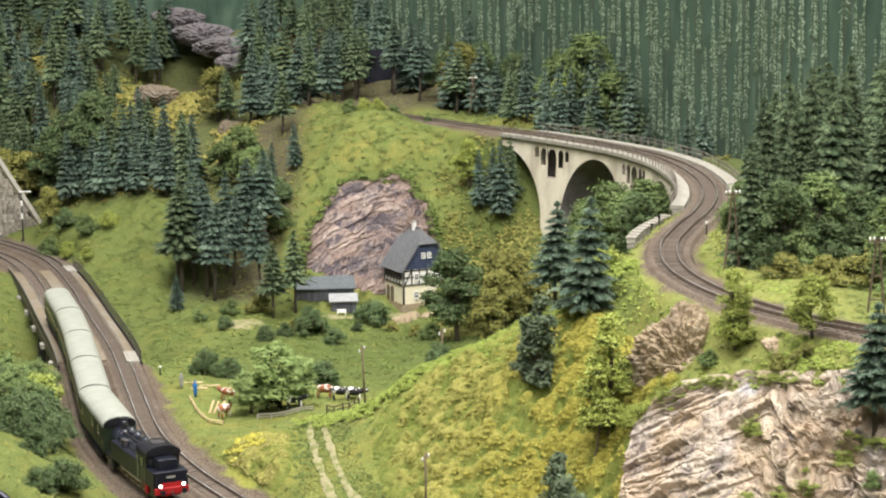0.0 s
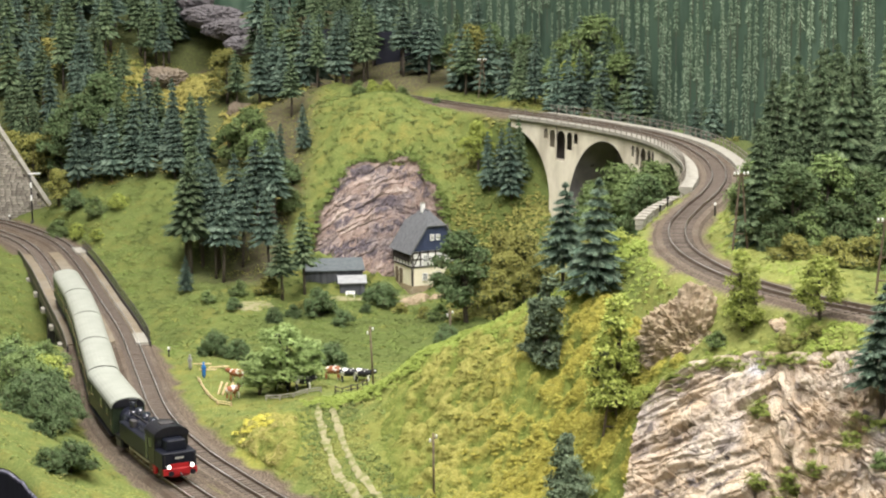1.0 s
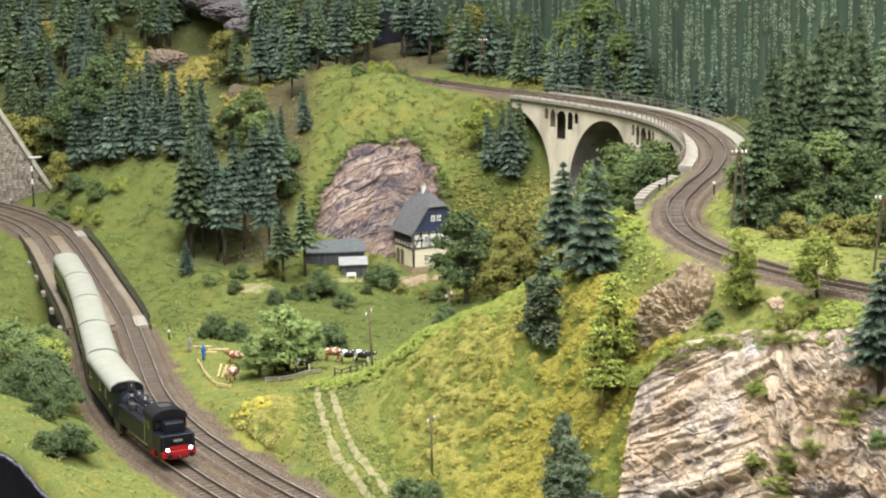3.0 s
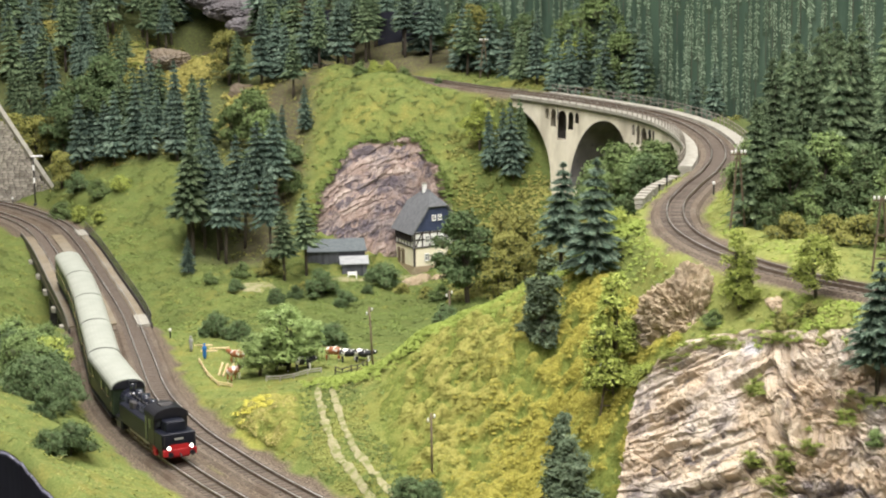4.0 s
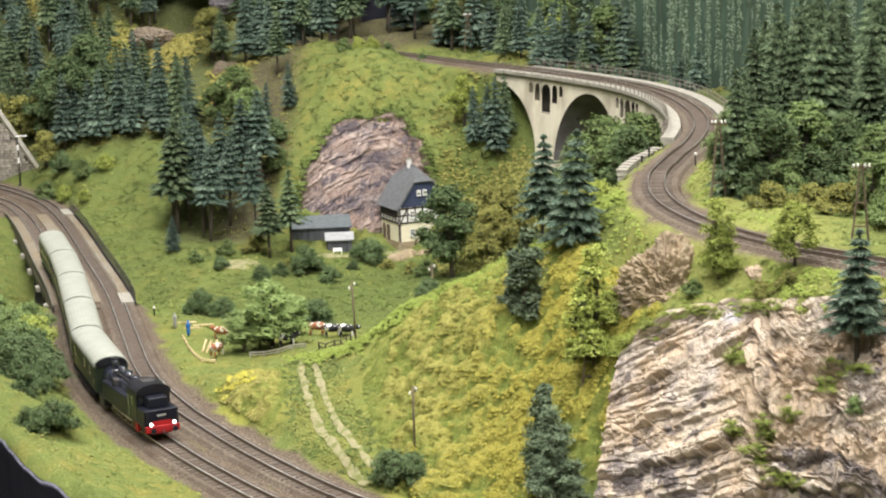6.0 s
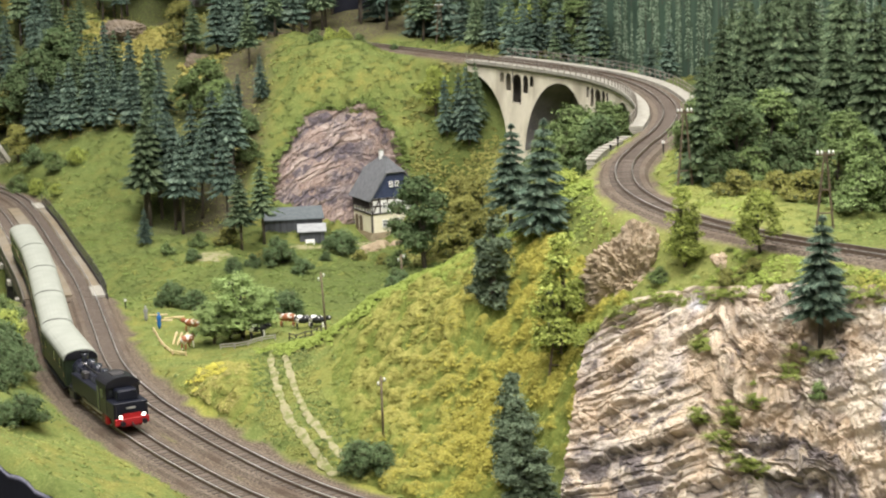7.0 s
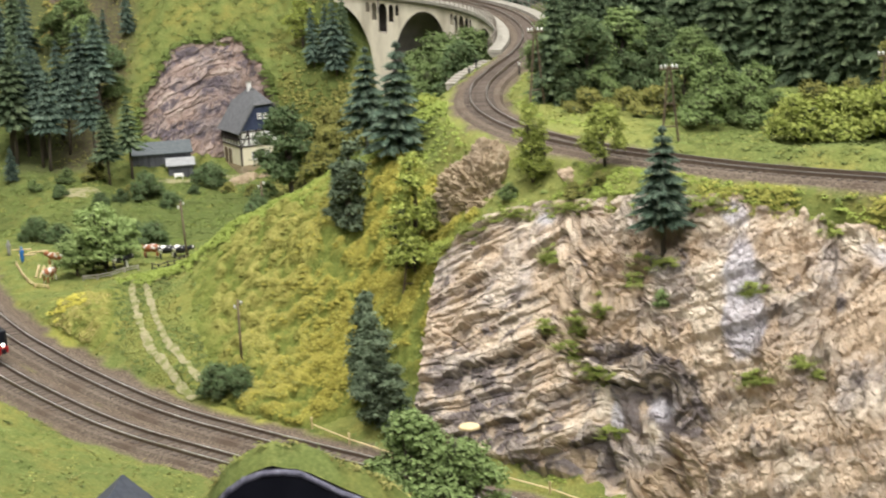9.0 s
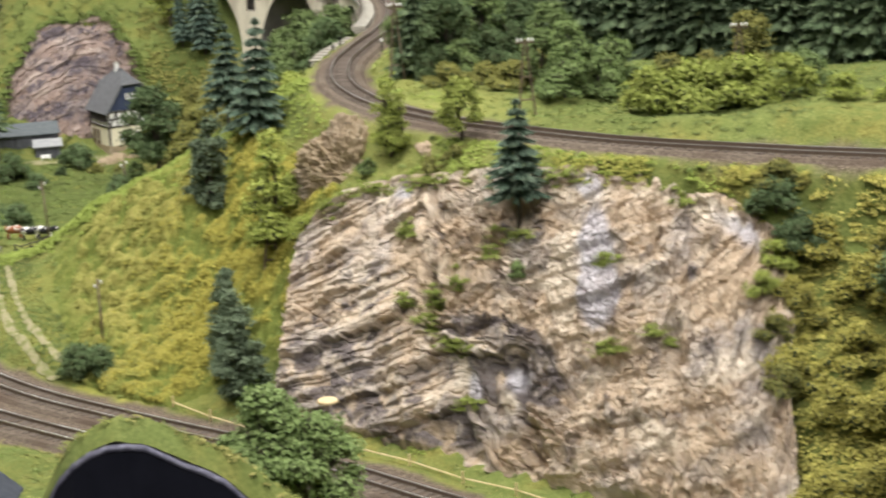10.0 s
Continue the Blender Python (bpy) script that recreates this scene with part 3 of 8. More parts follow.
# ---- the bridge that carries the two lower tracks ----
def lower_bridge():
    mid = (LOWER_L + LOWER_R) / 2
    mid = mid[(mid[:, 1] > SPAN[0] - 0.02) & (mid[:, 1] < SPAN[1] + 0.02)]
    line3 = np.c_[mid, np.zeros(len(mid))]
    bridge = thing("railway_bridge", pose(0, 0, 0), "steel railway bridge with planked walkways and dark piers", "bridge")
    v, f = sweep(line3, [(-0.050, -0.016), (0.050, -0.016), (0.050, -0.0045), (-0.050, -0.0045)])
    part("deck", mesh_of("deck", v, f, M_BALLAST), None, bridge)
    for u0, u1, mat, lab in ((-0.046, -0.0335, M_PLANK, "sandy planked walkway"), (0.0345, 0.049, M_PLANK, "worn planked walkway"), (-0.0085, 0.0085, M_PLANK, "brown planked middle walkway")):
        v, f = sweep(line3[6:-6], [(u0, -0.0042), (u1, -0.0042), (u1, -0.0015), (u0, -0.0015)])
        part("walkway", mesh_of("walkway", v, f, mat), None, bridge, lab)
    for end in (slice(0, 14), slice(-16, None)):
        v, f = sweep(line3[end], [(-0.0475, -0.0043), (-0.032, -0.0043), (-0.032, 0.0), (-0.0475, 0.0)])
        part("end_slab", mesh_of("end_slab", v, f, M_SLAB), None, bridge, "pale concrete slab at the bridge end")
    d, right = normals_of(mid)
    for u in (-0.0495, 0.0515):
        v, f = sweep(line3, [(u - 0.0012, -0.022), (u + 0.0012, -0.022), (u + 0.0012, 0.0005), (u - 0.0012, 0.0005)])
        girder = part("girder", mesh_of("girder", v, f, M_STEELDARK), None, bridge)
        if u < 0:
            for h in (0.0065, 0.0125):
                v, f = sweep(line3, [(u - 0.0005, h - 0.0004), (u + 0.0005, h - 0.0004), (u + 0.0005, h + 0.0004), (u - 0.0005, h + 0.0004)])
                part("handrail", mesh_of("handrail", v, f, M_STEELDARK), None, bridge)
            for i in range(2, len(mid), 5):
                p = mid[i] + right[i] * u
                part("post", rod((p[0], p[1], -0.002), (p[0], p[1], 0.0128), 0.0006, sides=4), M_STEELDARK, bridge)
        else:
            v, f = sweep(line3, [(u - 0.0008, 0.0005), (u + 0.0008, 0.0005), (u + 0.0008, 0.003), (u - 0.0008, 0.003)])
            part("kerb_rail", mesh_of("kerb_rail", v, f, M_RAILING), None, bridge)
    for i in range(8, len(mid), 30):
        for u in (-0.044, 0.0445):
            p = mid[i] + right[i] * u
            ang = Matrix.Rotation(math.atan2(right[i, 1], right[i, 0]), 4, "Z")
            pier = part("pier", box((0.013, 0.013, 0.10), (p[0], p[1], -0.116), 0.001, ang, taper=0.85), M_STEELDARK, bridge)
            part("pier_head", box((0.017, 0.017, 0.007), (p[0] + right[i, 0] * math.copysign(0.005, u), p[1] + right[i, 1] * math.copysign(0.005, u), -0.0235), 0.001, ang), M_SLAB, pier, "grey bearing block")
        p, q = mid[i] + right[i] * -0.044, mid[i] + right[i] * 0.0445
        part("cross_brace", rod((p[0], p[1], -0.03), (q[0], q[1], -0.09), 0.002, sides=4), M_STEELDARK, bridge)


lower_bridge()


# ---- the viaduct ----
def viaduct():
    via = thing("viaduct", pose(0, 0, 0), "pale rendered arch viaduct with slotted spandrels and iron railings", "viaduct")
    keep = (UPPER[:, 1] > VIADUCT[0]) & (UPPER[:, 1] < VIADUCT[1])
    line = UPPER[keep]
    d, right = normals_of(line)
    s = np.r_[0, np.cumsum(np.linalg.norm(np.diff(line, axis=0), axis=1))]
    front, back = 0.036, -0.036           # to the valley side, to the far side
    top = UPPER_Z - 0.011
    arches = [(-0.012, 0.124, 0.112), (0.264, 0.100, 0.112), (0.540, 0.105, 0.105), (0.80, 0.085, 0.085)]   # centre, half width, rise
    holes = ((-0.0415, 0.0060, 0.020), (-0.0240, 0.0080, 0.031), (0.0, 0.0128, 0.050), (0.0240, 0.0080, 0.031), (0.0415, 0.0060, 0.020))     # place, half width, depth of the slots
    slots = [(c + k, w, top - 0.004, top - h) for c in (0.137, 0.400, 0.672) for k, w, h in holes]

    def intrados(u):
        for c, w, r in arches:
            if abs(u - c) < w:
                return top - 0.008 - r + r * math.sqrt(max(0.0, 1 - ((u - c) / w) ** 2)) if abs(u - c) < w else None
        return -0.06
    cuts = sorted(set(np.arange(0, s[-1], 0.003).round(5)) | {round(c + e * w, 5) for c, w, *_ in slots for e in (-1, 1)} | {round(c + e * w * 0.5, 5) for c, w, *_ in slots for e in (-1, 0, 1)} | {round(c + e * w, 5) for c, w, _ in arches for e in (-1, 1)})
    cuts = [c for c in cuts if 0 <= c <= s[-1]]
    verts, faces = [], []

    def at(u, off, z):
        x, y = np.interp(u, s, line[:, 0]), np.interp(u, s, line[:, 1])
        nx, ny = np.interp(u, s, right[:, 0]), np.interp(u, s, right[:, 1])
        return (x + nx * off, y + ny * off, z)

    def prism(u0, u1, a0, a1, b0, b1, front=front, back=back):
        """Between heights a (below) and b (above) at the two ends; the piers widen a little downwards."""
        n = len(verts)
        for u, a, b in ((u0, a0, b0), (u1, a1, b1)):
            fa, fb = [0.05 * (top - h) * (1 if front > 0 else -1) for h in (a, b)]
            ba, bb = [0.05 * (top - h) * (1 if back > 0 else -1) for h in (a, b)]
            verts.extend([at(u, front + fa, a), at(u, front + fb, b), at(u, back + bb, b), at(u, back + ba, a)])
        faces.extend([[n, n + 4, n + 5, n + 1], [n + 3, n + 2, n + 6, n + 7], [n, n + 3, n + 7, n + 4], [n, n + 1, n + 2, n + 3], [n + 4, n + 7, n + 6, n + 5], [n + 1, n + 5, n + 6, n + 2]])
    for u0, u1 in zip(cuts, cuts[1:]):
        e = 1e-5
        a0, a1 = intrados(u0 + e), intrados(u1 - e)
        slot = next((q for q in slots if abs((u0 + u1) / 2 - q[0]) < q[1]), None)
        # the spandrels are hollow behind their slots
        room = next((c for c in (0.137, 0.400, 0.672) if abs((u0 + u1) / 2 - c) < 0.049), None)
        if room is not None:
            sill = min(q[3] for q in slots if abs(q[0] - room) < 0.049) - 0.002
            base0, base1 = min(top - 0.0005, max(a0 + 0.004, sill)), min(top - 0.0005, max(a1 + 0.004, sill))
            prism(u0, u1, base0, base1, top, top, -0.030, back)
            prism(u0, u1, a0, a1, base0, base1)
            if slot:
                c, w, hi, lo = slot
                rnd = lambda u: hi - w + w * math.sqrt(max(0.0, 1 - ((u - c) / w) ** 2))
                prism(u0, u1, rnd(u0), rnd(u1), top, top, front, 0.0345)
                if lo - base0 > 0.001 and lo - base1 > 0.001:
                    prism(u0, u1, base0, base1, lo, lo, front, 0.0345)
            else:
                prism(u0, u1, base0, base1, top, top, front, 0.0345)
        elif slot:
            c, w, hi, lo = slot
            rnd = lambda u: hi - w + w * math.sqrt(max(0.0, 1 - ((u - c) / w) ** 2))
            prism(u0, u1, rnd(u0), rnd(u1), top, top)
            if lo - a0 > 0.003 and lo - a1 > 0.003:
                low = lambda u: lo + w - w * math.sqrt(max(0.0, 1 - ((u - c) / w) ** 2))
                prism(u0, u1, a0, a1, low(u0), low(u1))
        else:
            prism(u0, u1, a0, a1, top, top)
    # Grey for undersides and arch back: shade inside the arches, put into colour.
    shade = surface("arch_shade_grey", [(0.3, (0.13, 0.122, 0.128)), (0.7, (0.22, 0.208, 0.212))], 50, 6, bump=0.0003)
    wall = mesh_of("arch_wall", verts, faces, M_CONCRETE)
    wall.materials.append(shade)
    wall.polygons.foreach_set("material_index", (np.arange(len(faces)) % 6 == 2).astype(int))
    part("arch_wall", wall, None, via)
    # Dark panels behind the slots: their shade is put into the colour.
    slot_shade = surface("slot_shade_tone", [(0.3, (0.05, 0.045, 0.042)), (0.7, (0.10, 0.092, 0.085))], 60)
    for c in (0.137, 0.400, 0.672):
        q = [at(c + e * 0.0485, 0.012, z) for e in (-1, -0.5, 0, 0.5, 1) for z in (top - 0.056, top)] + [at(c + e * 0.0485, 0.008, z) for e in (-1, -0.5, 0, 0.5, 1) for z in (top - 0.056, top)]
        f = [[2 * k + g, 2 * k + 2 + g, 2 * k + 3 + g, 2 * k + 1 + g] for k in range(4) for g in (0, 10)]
        part("inner_wall", mesh_of("inner_wall", q, f, slot_shade), None, via, "dark panel painted as shade behind the slots")
    # Added panel at the back of the arch, painted as its shaded inside.
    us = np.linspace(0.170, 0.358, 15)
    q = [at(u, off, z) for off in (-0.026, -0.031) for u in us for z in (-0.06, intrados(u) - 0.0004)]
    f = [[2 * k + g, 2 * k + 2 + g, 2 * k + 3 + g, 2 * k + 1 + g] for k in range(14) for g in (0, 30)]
    part("arch_back", mesh_of("arch_back", q, f, shade), None, via, "grey panel closing the arch back, shade put into its colour")
    line3 = np.c_[line, np.full(len(line), UPPER_Z)]
    v, f = sweep(line3, [(-0.037, -0.0105), (0.037, -0.0105), (0.0405, -0.0065), (-0.0405, -0.0065)])
    part("deck", mesh_of("deck", v, f, M_SLAB), None, via, "pale concrete deck slab")
    for u0, u1 in ((0.025, 0.0415), (-0.0415, -0.025)):
        v, f = sweep(line3, [(u0, -0.0058), (u1, -0.0058), (u1, -0.0015), (u0, -0.0015)])
        walkway = part("walkway", mesh_of("walkway", v, f, M_SLAB), None, via, "pale concrete walkway")
    for u in (0.0405, -0.0405):
        for h in (0.005, 0.0105):
            v, f = sweep(line3, [(u - 0.0004, h - 0.0004), (u + 0.0004, h - 0.0004), (u + 0.0004, h + 0.0004), (u - 0.0004, h + 0.0004)])
            part("handrail", mesh_of("handrail", v, f, M_RAILING), None, via)
        for i in range(1, len(line), 5):
            p = line[i] + right[i] * u
            part("post", rod((p[0], p[1], UPPER_Z - 0.0016), (p[0], p[1], UPPER_Z + 0.0112), 0.0007, sides=4), M_RAILING, via)
    # refuge bracket half way along
    for u in (0.128,):
        p = at(u, front + 0.003, UPPER_Z - 0.030)
        part("drain_pipe", rod(p, (p[0], p[1], UPPER_Z + 0.014), 0.0009, sides=6), M_RAILING, via)


viaduct()


# ---- rock faces ----
def rock_material(name, tan, pale, dark, grey, slate):
    m = bpy.data.materials.new(name)
    m.use_nodes = True
    nt = m.node_tree
    nodes, links = nt.nodes, nt.links
    b = nodes["Principled BSDF"]
    b.inputs["Roughness"].default_value, b.inputs["Specular IOR Level"].default_value = 0.9, 0.2
    tc = nodes.new("ShaderNodeTexCoord")
    band = nodes.new("ShaderNodeMapping")
    band.inputs["Rotation"].default_value = (0, radians(14), 0)
    band.inputs["Scale"].default_value = (1, 1, 2.6)
    links.new(tc.outputs["Object"], band.inputs["Vector"])

    def noise_at(vec, scale, detail, rough=0.6):
        n = nodes.new("ShaderNodeTexNoise")
        n.inputs["Scale"].default_value, n.inputs["Detail"].default_value, n.inputs["Roughness"].default_value = scale, detail, rough
        links.new(vec, n.inputs["Vector"])
        return n.outputs["Fac"]

    def blend(fac, a, c):
        mx = nodes.new("ShaderNodeMix")
        mx.data_type = "RGBA"
        links.new(fac, mx.inputs[0])
        links.new(a, mx.inputs[6])
        links.new(c, mx.inputs[7])
        return mx.outputs[2]
    r1 = ramp_of(nodes, [(0.28, dark), (0.42, tan), (0.58, tan), (0.72, pale)])
    links.new(noise_at(band.outputs[0], 55, 8, 0.7), r1.inputs[0])
    r2 = ramp_of(nodes, [(0.3, dark), (0.5, grey), (0.7, pale)])
    links.new(noise_at(band.outputs[0], 70, 8, 0.7), r2.inputs[0])
    patch = ramp_of(nodes, [(0.49, (0, 0, 0)), (0.63, (1, 1, 1))])
    links.new(noise_at(tc.outputs["Object"], 17, 6), patch.inputs[0])
    col = blend(patch.outputs[0], r1.outputs[0], r2.outputs[0])
    for scale, lo, hi, tone in ((11, 0.57, 0.67, tuple(min(0.8, q * 1.08) for q in pale)), (13, 0.60, 0.70, tuple(q * 1.25 for q in dark))):
        mk = ramp_of(nodes, [(lo, (0, 0, 0)), (hi, (0.8, 0.8, 0.8))])
        mp = nodes.new("ShaderNodeMapping")
        mp.inputs["Location"].default_value = (scale * 0.37, scale * 0.11, scale * 0.23)
        links.new(tc.outputs["Object"], mp.inputs["Vector"])
        links.new(noise_at(mp.outputs[0], scale, 7, 0.65), mk.inputs[0])
        flat = nodes.new("ShaderNodeRGB")
        flat.outputs[0].default_value = (*tone, 1)
        col = blend(mk.outputs[0], col, flat.outputs[0])
    # shade painted into ledge recesses, light onto ledge faces, plus slate and pale patches
    beds = nodes.new("ShaderNodeVertexColor")
    beds.layer_name = "beds"
    parts = nodes.new("ShaderNodeSeparateColor")
    links.new(beds.outputs[0], parts.inputs[0])
    for k, stops in ((0, [(0.3, tuple(q * 0.75 for q in dark)), (0.5, slate), (0.72, tuple(min(0.8, q * 1.9) for q in slate))]), (1, [(0.3, tan), (0.5, pale), (0.7, tuple(min(0.82, q * 1.1) for q in pale))]), (2, [(0.3, (0.36, 0.33, 0.35)), (0.5, (0.56, 0.54, 0.58)), (0.7, (0.70, 0.69, 0.73))])):
        rr = ramp_of(nodes, stops)
        links.new(noise_at(band.outputs[0], 95, 8, 0.7), rr.inputs[0])
        col = blend(parts.outputs[k], col, rr.outputs[0])
    links.new(col, b.inputs["Base Color"])
    bp = nodes.new("ShaderNodeBump")
    bp.inputs["Distance"].default_value = 0.0016
    links.new(noise_at(band.outputs[0], 380, 6, 0.7), bp.inputs["Height"])
    links.new(bp.outputs[0], b.inputs["Normal"])
    return m


M_ROCK = rock_material("sandstone_cliff", (0.53, 0.415, 0.30), (0.70, 0.62, 0.51), (0.185, 0.14, 0.11), (0.50, 0.44, 0.40), (0.135, 0.118, 0.122))
M_CRAG = rock_material("reddish_crag", (0.335, 0.250, 0.215), (0.50, 0.415, 0.37), (0.11, 0.08, 0.07), (0.25, 0.215, 0.22), (0.115, 0.10, 0.12))


def fractal(x, y, size, seed, octaves=4):
    total, amp, k = np.zeros(np.shape(x)), 1.0, 0.0
    for o in range(octaves):
        total, k = total + amp * value_noise(x, y, size, seed + o * 3), k + amp
        amp, size = amp * 0.55, size * 0.47
    return total / k


def hashed(a, b, k):
    q = np.sin(a * 127.1 + b * 311.7 + k * 74.7) * 43758.5453
    return q - np.floor(q)


def facets(x, y, size, seed):
    """Broken blocks: each one a tilted plane; also the gap to the next block and its own chance number."""
    u, v = x / size + seed * 3.17, y / size + seed * 5.71
    i, j = np.floor(u), np.floor(v)
    best, second = np.full(x.shape, 9.0), np.full(x.shape, 9.0)
    high, luck = np.zeros(x.shape), np.zeros(x.shape)
    for di in (-1, 0, 1):
        for dj in (-1, 0, 1):
            a, b = i + di, j + dj
            px, py = a + hashed(a, b, seed), b + hashed(a, b, seed + 1)
            d = np.hypot(u - px, v - py)
            near = d < best
            second = np.where(near, best, np.minimum(second, d))
            best = np.where(near, d, best)
            rise = hashed(a, b, seed + 2)
            plane = 2 * rise - 1 + 2.0 * (hashed(a, b, seed + 3) - 0.5) * (u - px) + 2.6 * (hashed(a, b, seed + 4) - 0.35) * (v - py)
            high, luck = np.where(near, plane, high), np.where(near, rise, luck)
    return high, second - best, luck


def spots_on(u, v, marks):
    total = 0 * u * v
    for mu, mv, ru, rv, k in marks:
        total = total + k * np.exp(-((u - mu) / ru) ** 2 - ((v - mv) / rv) ** 2)
    return total


def rock_face(name, top, foot, nu, nv, out, dip, layer, depth, material, label, bulge=0.01, lift=0.004, seed=1, loose=(2.0, 3.0), slate=(), pale=(), wash=(), clefts=(), ragged=0.0, fine=1.0, bed=1.0):
    """A stratified face between a crest line and a foot line; ledges dip along it."""
    us = np.linspace(0, 1, nu)

    def along(line):
        p = spline(line, 0.003)
        s = np.r_[0, np.cumsum(np.linalg.norm(np.diff(p, axis=0), axis=1))]
        return np.stack([np.interp(us * s[-1], s, p[:, k]) for k in range(3)], 1), s[-1]
    t, length = along(top)
    f, _ = along(foot)
    if ragged:
        jag = fractal(us * length, 0 * us, 0.035, seed + 77, 3)
        t = t + np.stack([0 * us, 0.4 * ragged * jag, ragged * jag], 1)
    vv = np.linspace(0, 1, nv)[:, None, None]
    p = f[None] * (1 - vv) + t[None] * vv
    gu = np.gradient(p, axis=1)
    gv = np.gradient(p, axis=0)
    n = np.cross(gu, gv)
    n /= np.linalg.norm(n, axis=2, keepdims=True) + 1e-9
    n *= np.sign((n * np.array(out)).sum(-1, keepdims=True))
    w = us[None, :] * length
    z = p[..., 2]
    o = 0 * z
    w = w + o
    v1 = vv[..., 0] + o
    u1 = w / length
    loosen = smooth(loose[0], loose[1], u1 + 0.22 * fractal(w, z, 0.07, seed + 2))
    turn = dip * (0.6 + 0.75 * v1) * (1 - 0.4 * loosen)
    fault, _, _ = facets(w * 0.8, z, 0.060, seed + 13)
    c = z - turn * w + 0.0035 * fractal(w, z * 1.2, 0.10, seed, 2) + 0.0020 * fault * fine + 0.0030 * loosen * fractal(w, z, 0.05, seed + 5, 3)
    slab, slab_gap, slab_luck = facets(w * 0.42, c, 0.024, seed + 15)
    block, block_gap, block_luck = facets(w * 0.62 + 0.3 * c, c, 0.0115, seed + 17)
    chip, chip_gap, chip_luck = facets(w * 0.75 - 0.4 * c, c, 0.0056, seed + 19)
    crumb, _, crumb_luck = facets(w * 0.9 + 0.5 * c, c, 0.0027, seed + 23)
    d, ledge_shade, crest = 0 * z, 0 * z, 0 * z
    for k, (size, part_of) in enumerate(((layer * 1.55, 0.8), (layer, 0.55), (layer * 0.42, 0.26))):
        band = c / size + 0.37 * k + 0.06 * block + 0.05 * chip
        cell = np.floor(band)
        saw = band - cell
        strength = smooth(-0.25, 0.45, fractal(w, cell * 0.173 + k, 0.05, seed + 6 + k, 3))
        edge = smooth(0, 0.10, saw) * (1 - 0.9 * saw)
        d = d + part_of * strength * (edge - 0.4)
        if k < 2:
            # Recesses under ledges darker, ledge faces paler: light and shade put into colour.
            rough = 0.22 * chip + 0.12 * crumb
            ledge_shade = np.maximum(ledge_shade, strength * smooth(0.70, 0.78, saw + rough) * (0.9 - 0.25 * k))
            crest = np.maximum(crest, strength * smooth(0.06, 0.14, saw + 0.4 * rough) * (1 - smooth(0.35, 0.55, saw + rough)) * 0.8)
    lumps = fractal(w, c, 0.016, seed + 25, 4)
    # splinters lying along the beds
    fibre, amp, size = 0 * z, 1.0, 0.012
    for k in range(3):
        slip = c + 0.35 * w * (k % 2 - 0.4)
        fibre = fibre + amp * (0.5 - np.abs(value_noise(w * 0.30, slip, size, seed + 90 + 3 * k)) * 1.6)
        amp, size = amp * 0.7, size * 0.5
    d = depth * (d * 1.9 * bed * (1 - 0.55 * loosen) + (0.12 + 0.16 * loosen) * slab + (0.10 + 0.16 * loosen) * block + (0.08 + 0.18 * loosen) * chip + (0.06 + 0.08 * loosen) * crumb
                 - 0.10 * (1 - smooth(0, 0.08, slab_gap)) - 0.08 * (1 - smooth(0, 0.08, block_gap)) + fine * 0.18 * fibre + 0.06 * lumps)
    d = d + 0.009 * fractal(w, z, 0.085, seed + 31, 3)
    d = d + bulge * np.sin(np.pi * np.clip(v1, 0, 1)) + lift
    d = d - spots_on(u1 + 0.010 * block + 0.006 * chip, v1 + 0.02 * slab, clefts)
    p = p + np.stack([0.004 * fractal(z, w, 0.03, seed + 51, 3), 0 * z, 0 * z], -1)
    d = d * smooth(0, 0.04, v1) * (1 - 0.7 * smooth(0.94, 1, v1))
    q = p + n * d[..., None]
    # close it backwards so that it is a body
    rim = p[-1] + np.array([0, 0.02, -0.012])
    q = np.concatenate([q, rim[None]], 0)
    me = mesh_of(name, q.reshape(-1, 3), grid_faces(nv + 1, nu), material, False)
    wild = 0.55 * fractal(w, c, 0.028, seed + 81, 4)
    # dark: painted ledge shade, slate marks and blocks darkened at random
    dark = np.clip(0.75 * bed * ledge_shade * (1 - 0.6 * loosen) + smooth(0.25, 0.7, spots_on(u1, v1, slate) * (0.9 + wild) + 0.25 * wild) * smooth(-0.9, 0.2, block + 0.4 * chip) + 0.30 * (block_luck > 0.84) * (chip_luck > 0.3) + 0.30 * (chip_luck > 0.90), 0, 0.92)
    light = np.clip(0.62 * crest * (1 - 0.5 * loosen) + 0.30 * (block_luck < 0.14) + 0.25 * (chip_luck < 0.12) * (crumb_luck > 0.3) + smooth(0.3, 0.75, spots_on(u1, v1, pale) * (0.9 + wild)), 0, 0.9)
    lime = np.clip(smooth(0.30, 0.85, spots_on(u1, v1, wash) * (0.9 + wild) + 0.15 * wild), 0, 0.85)
    tint = np.stack([dark, light, lime, 0 * dark + 1], -1)
    tint = np.concatenate([tint, tint[-1:]], 0).astype(np.float32)
    me.color_attributes.new("beds", "FLOAT_COLOR", "POINT").data.foreach_set("color", tint.ravel())
    return tagged(new(name, me), label, "rock"), q[:-1]


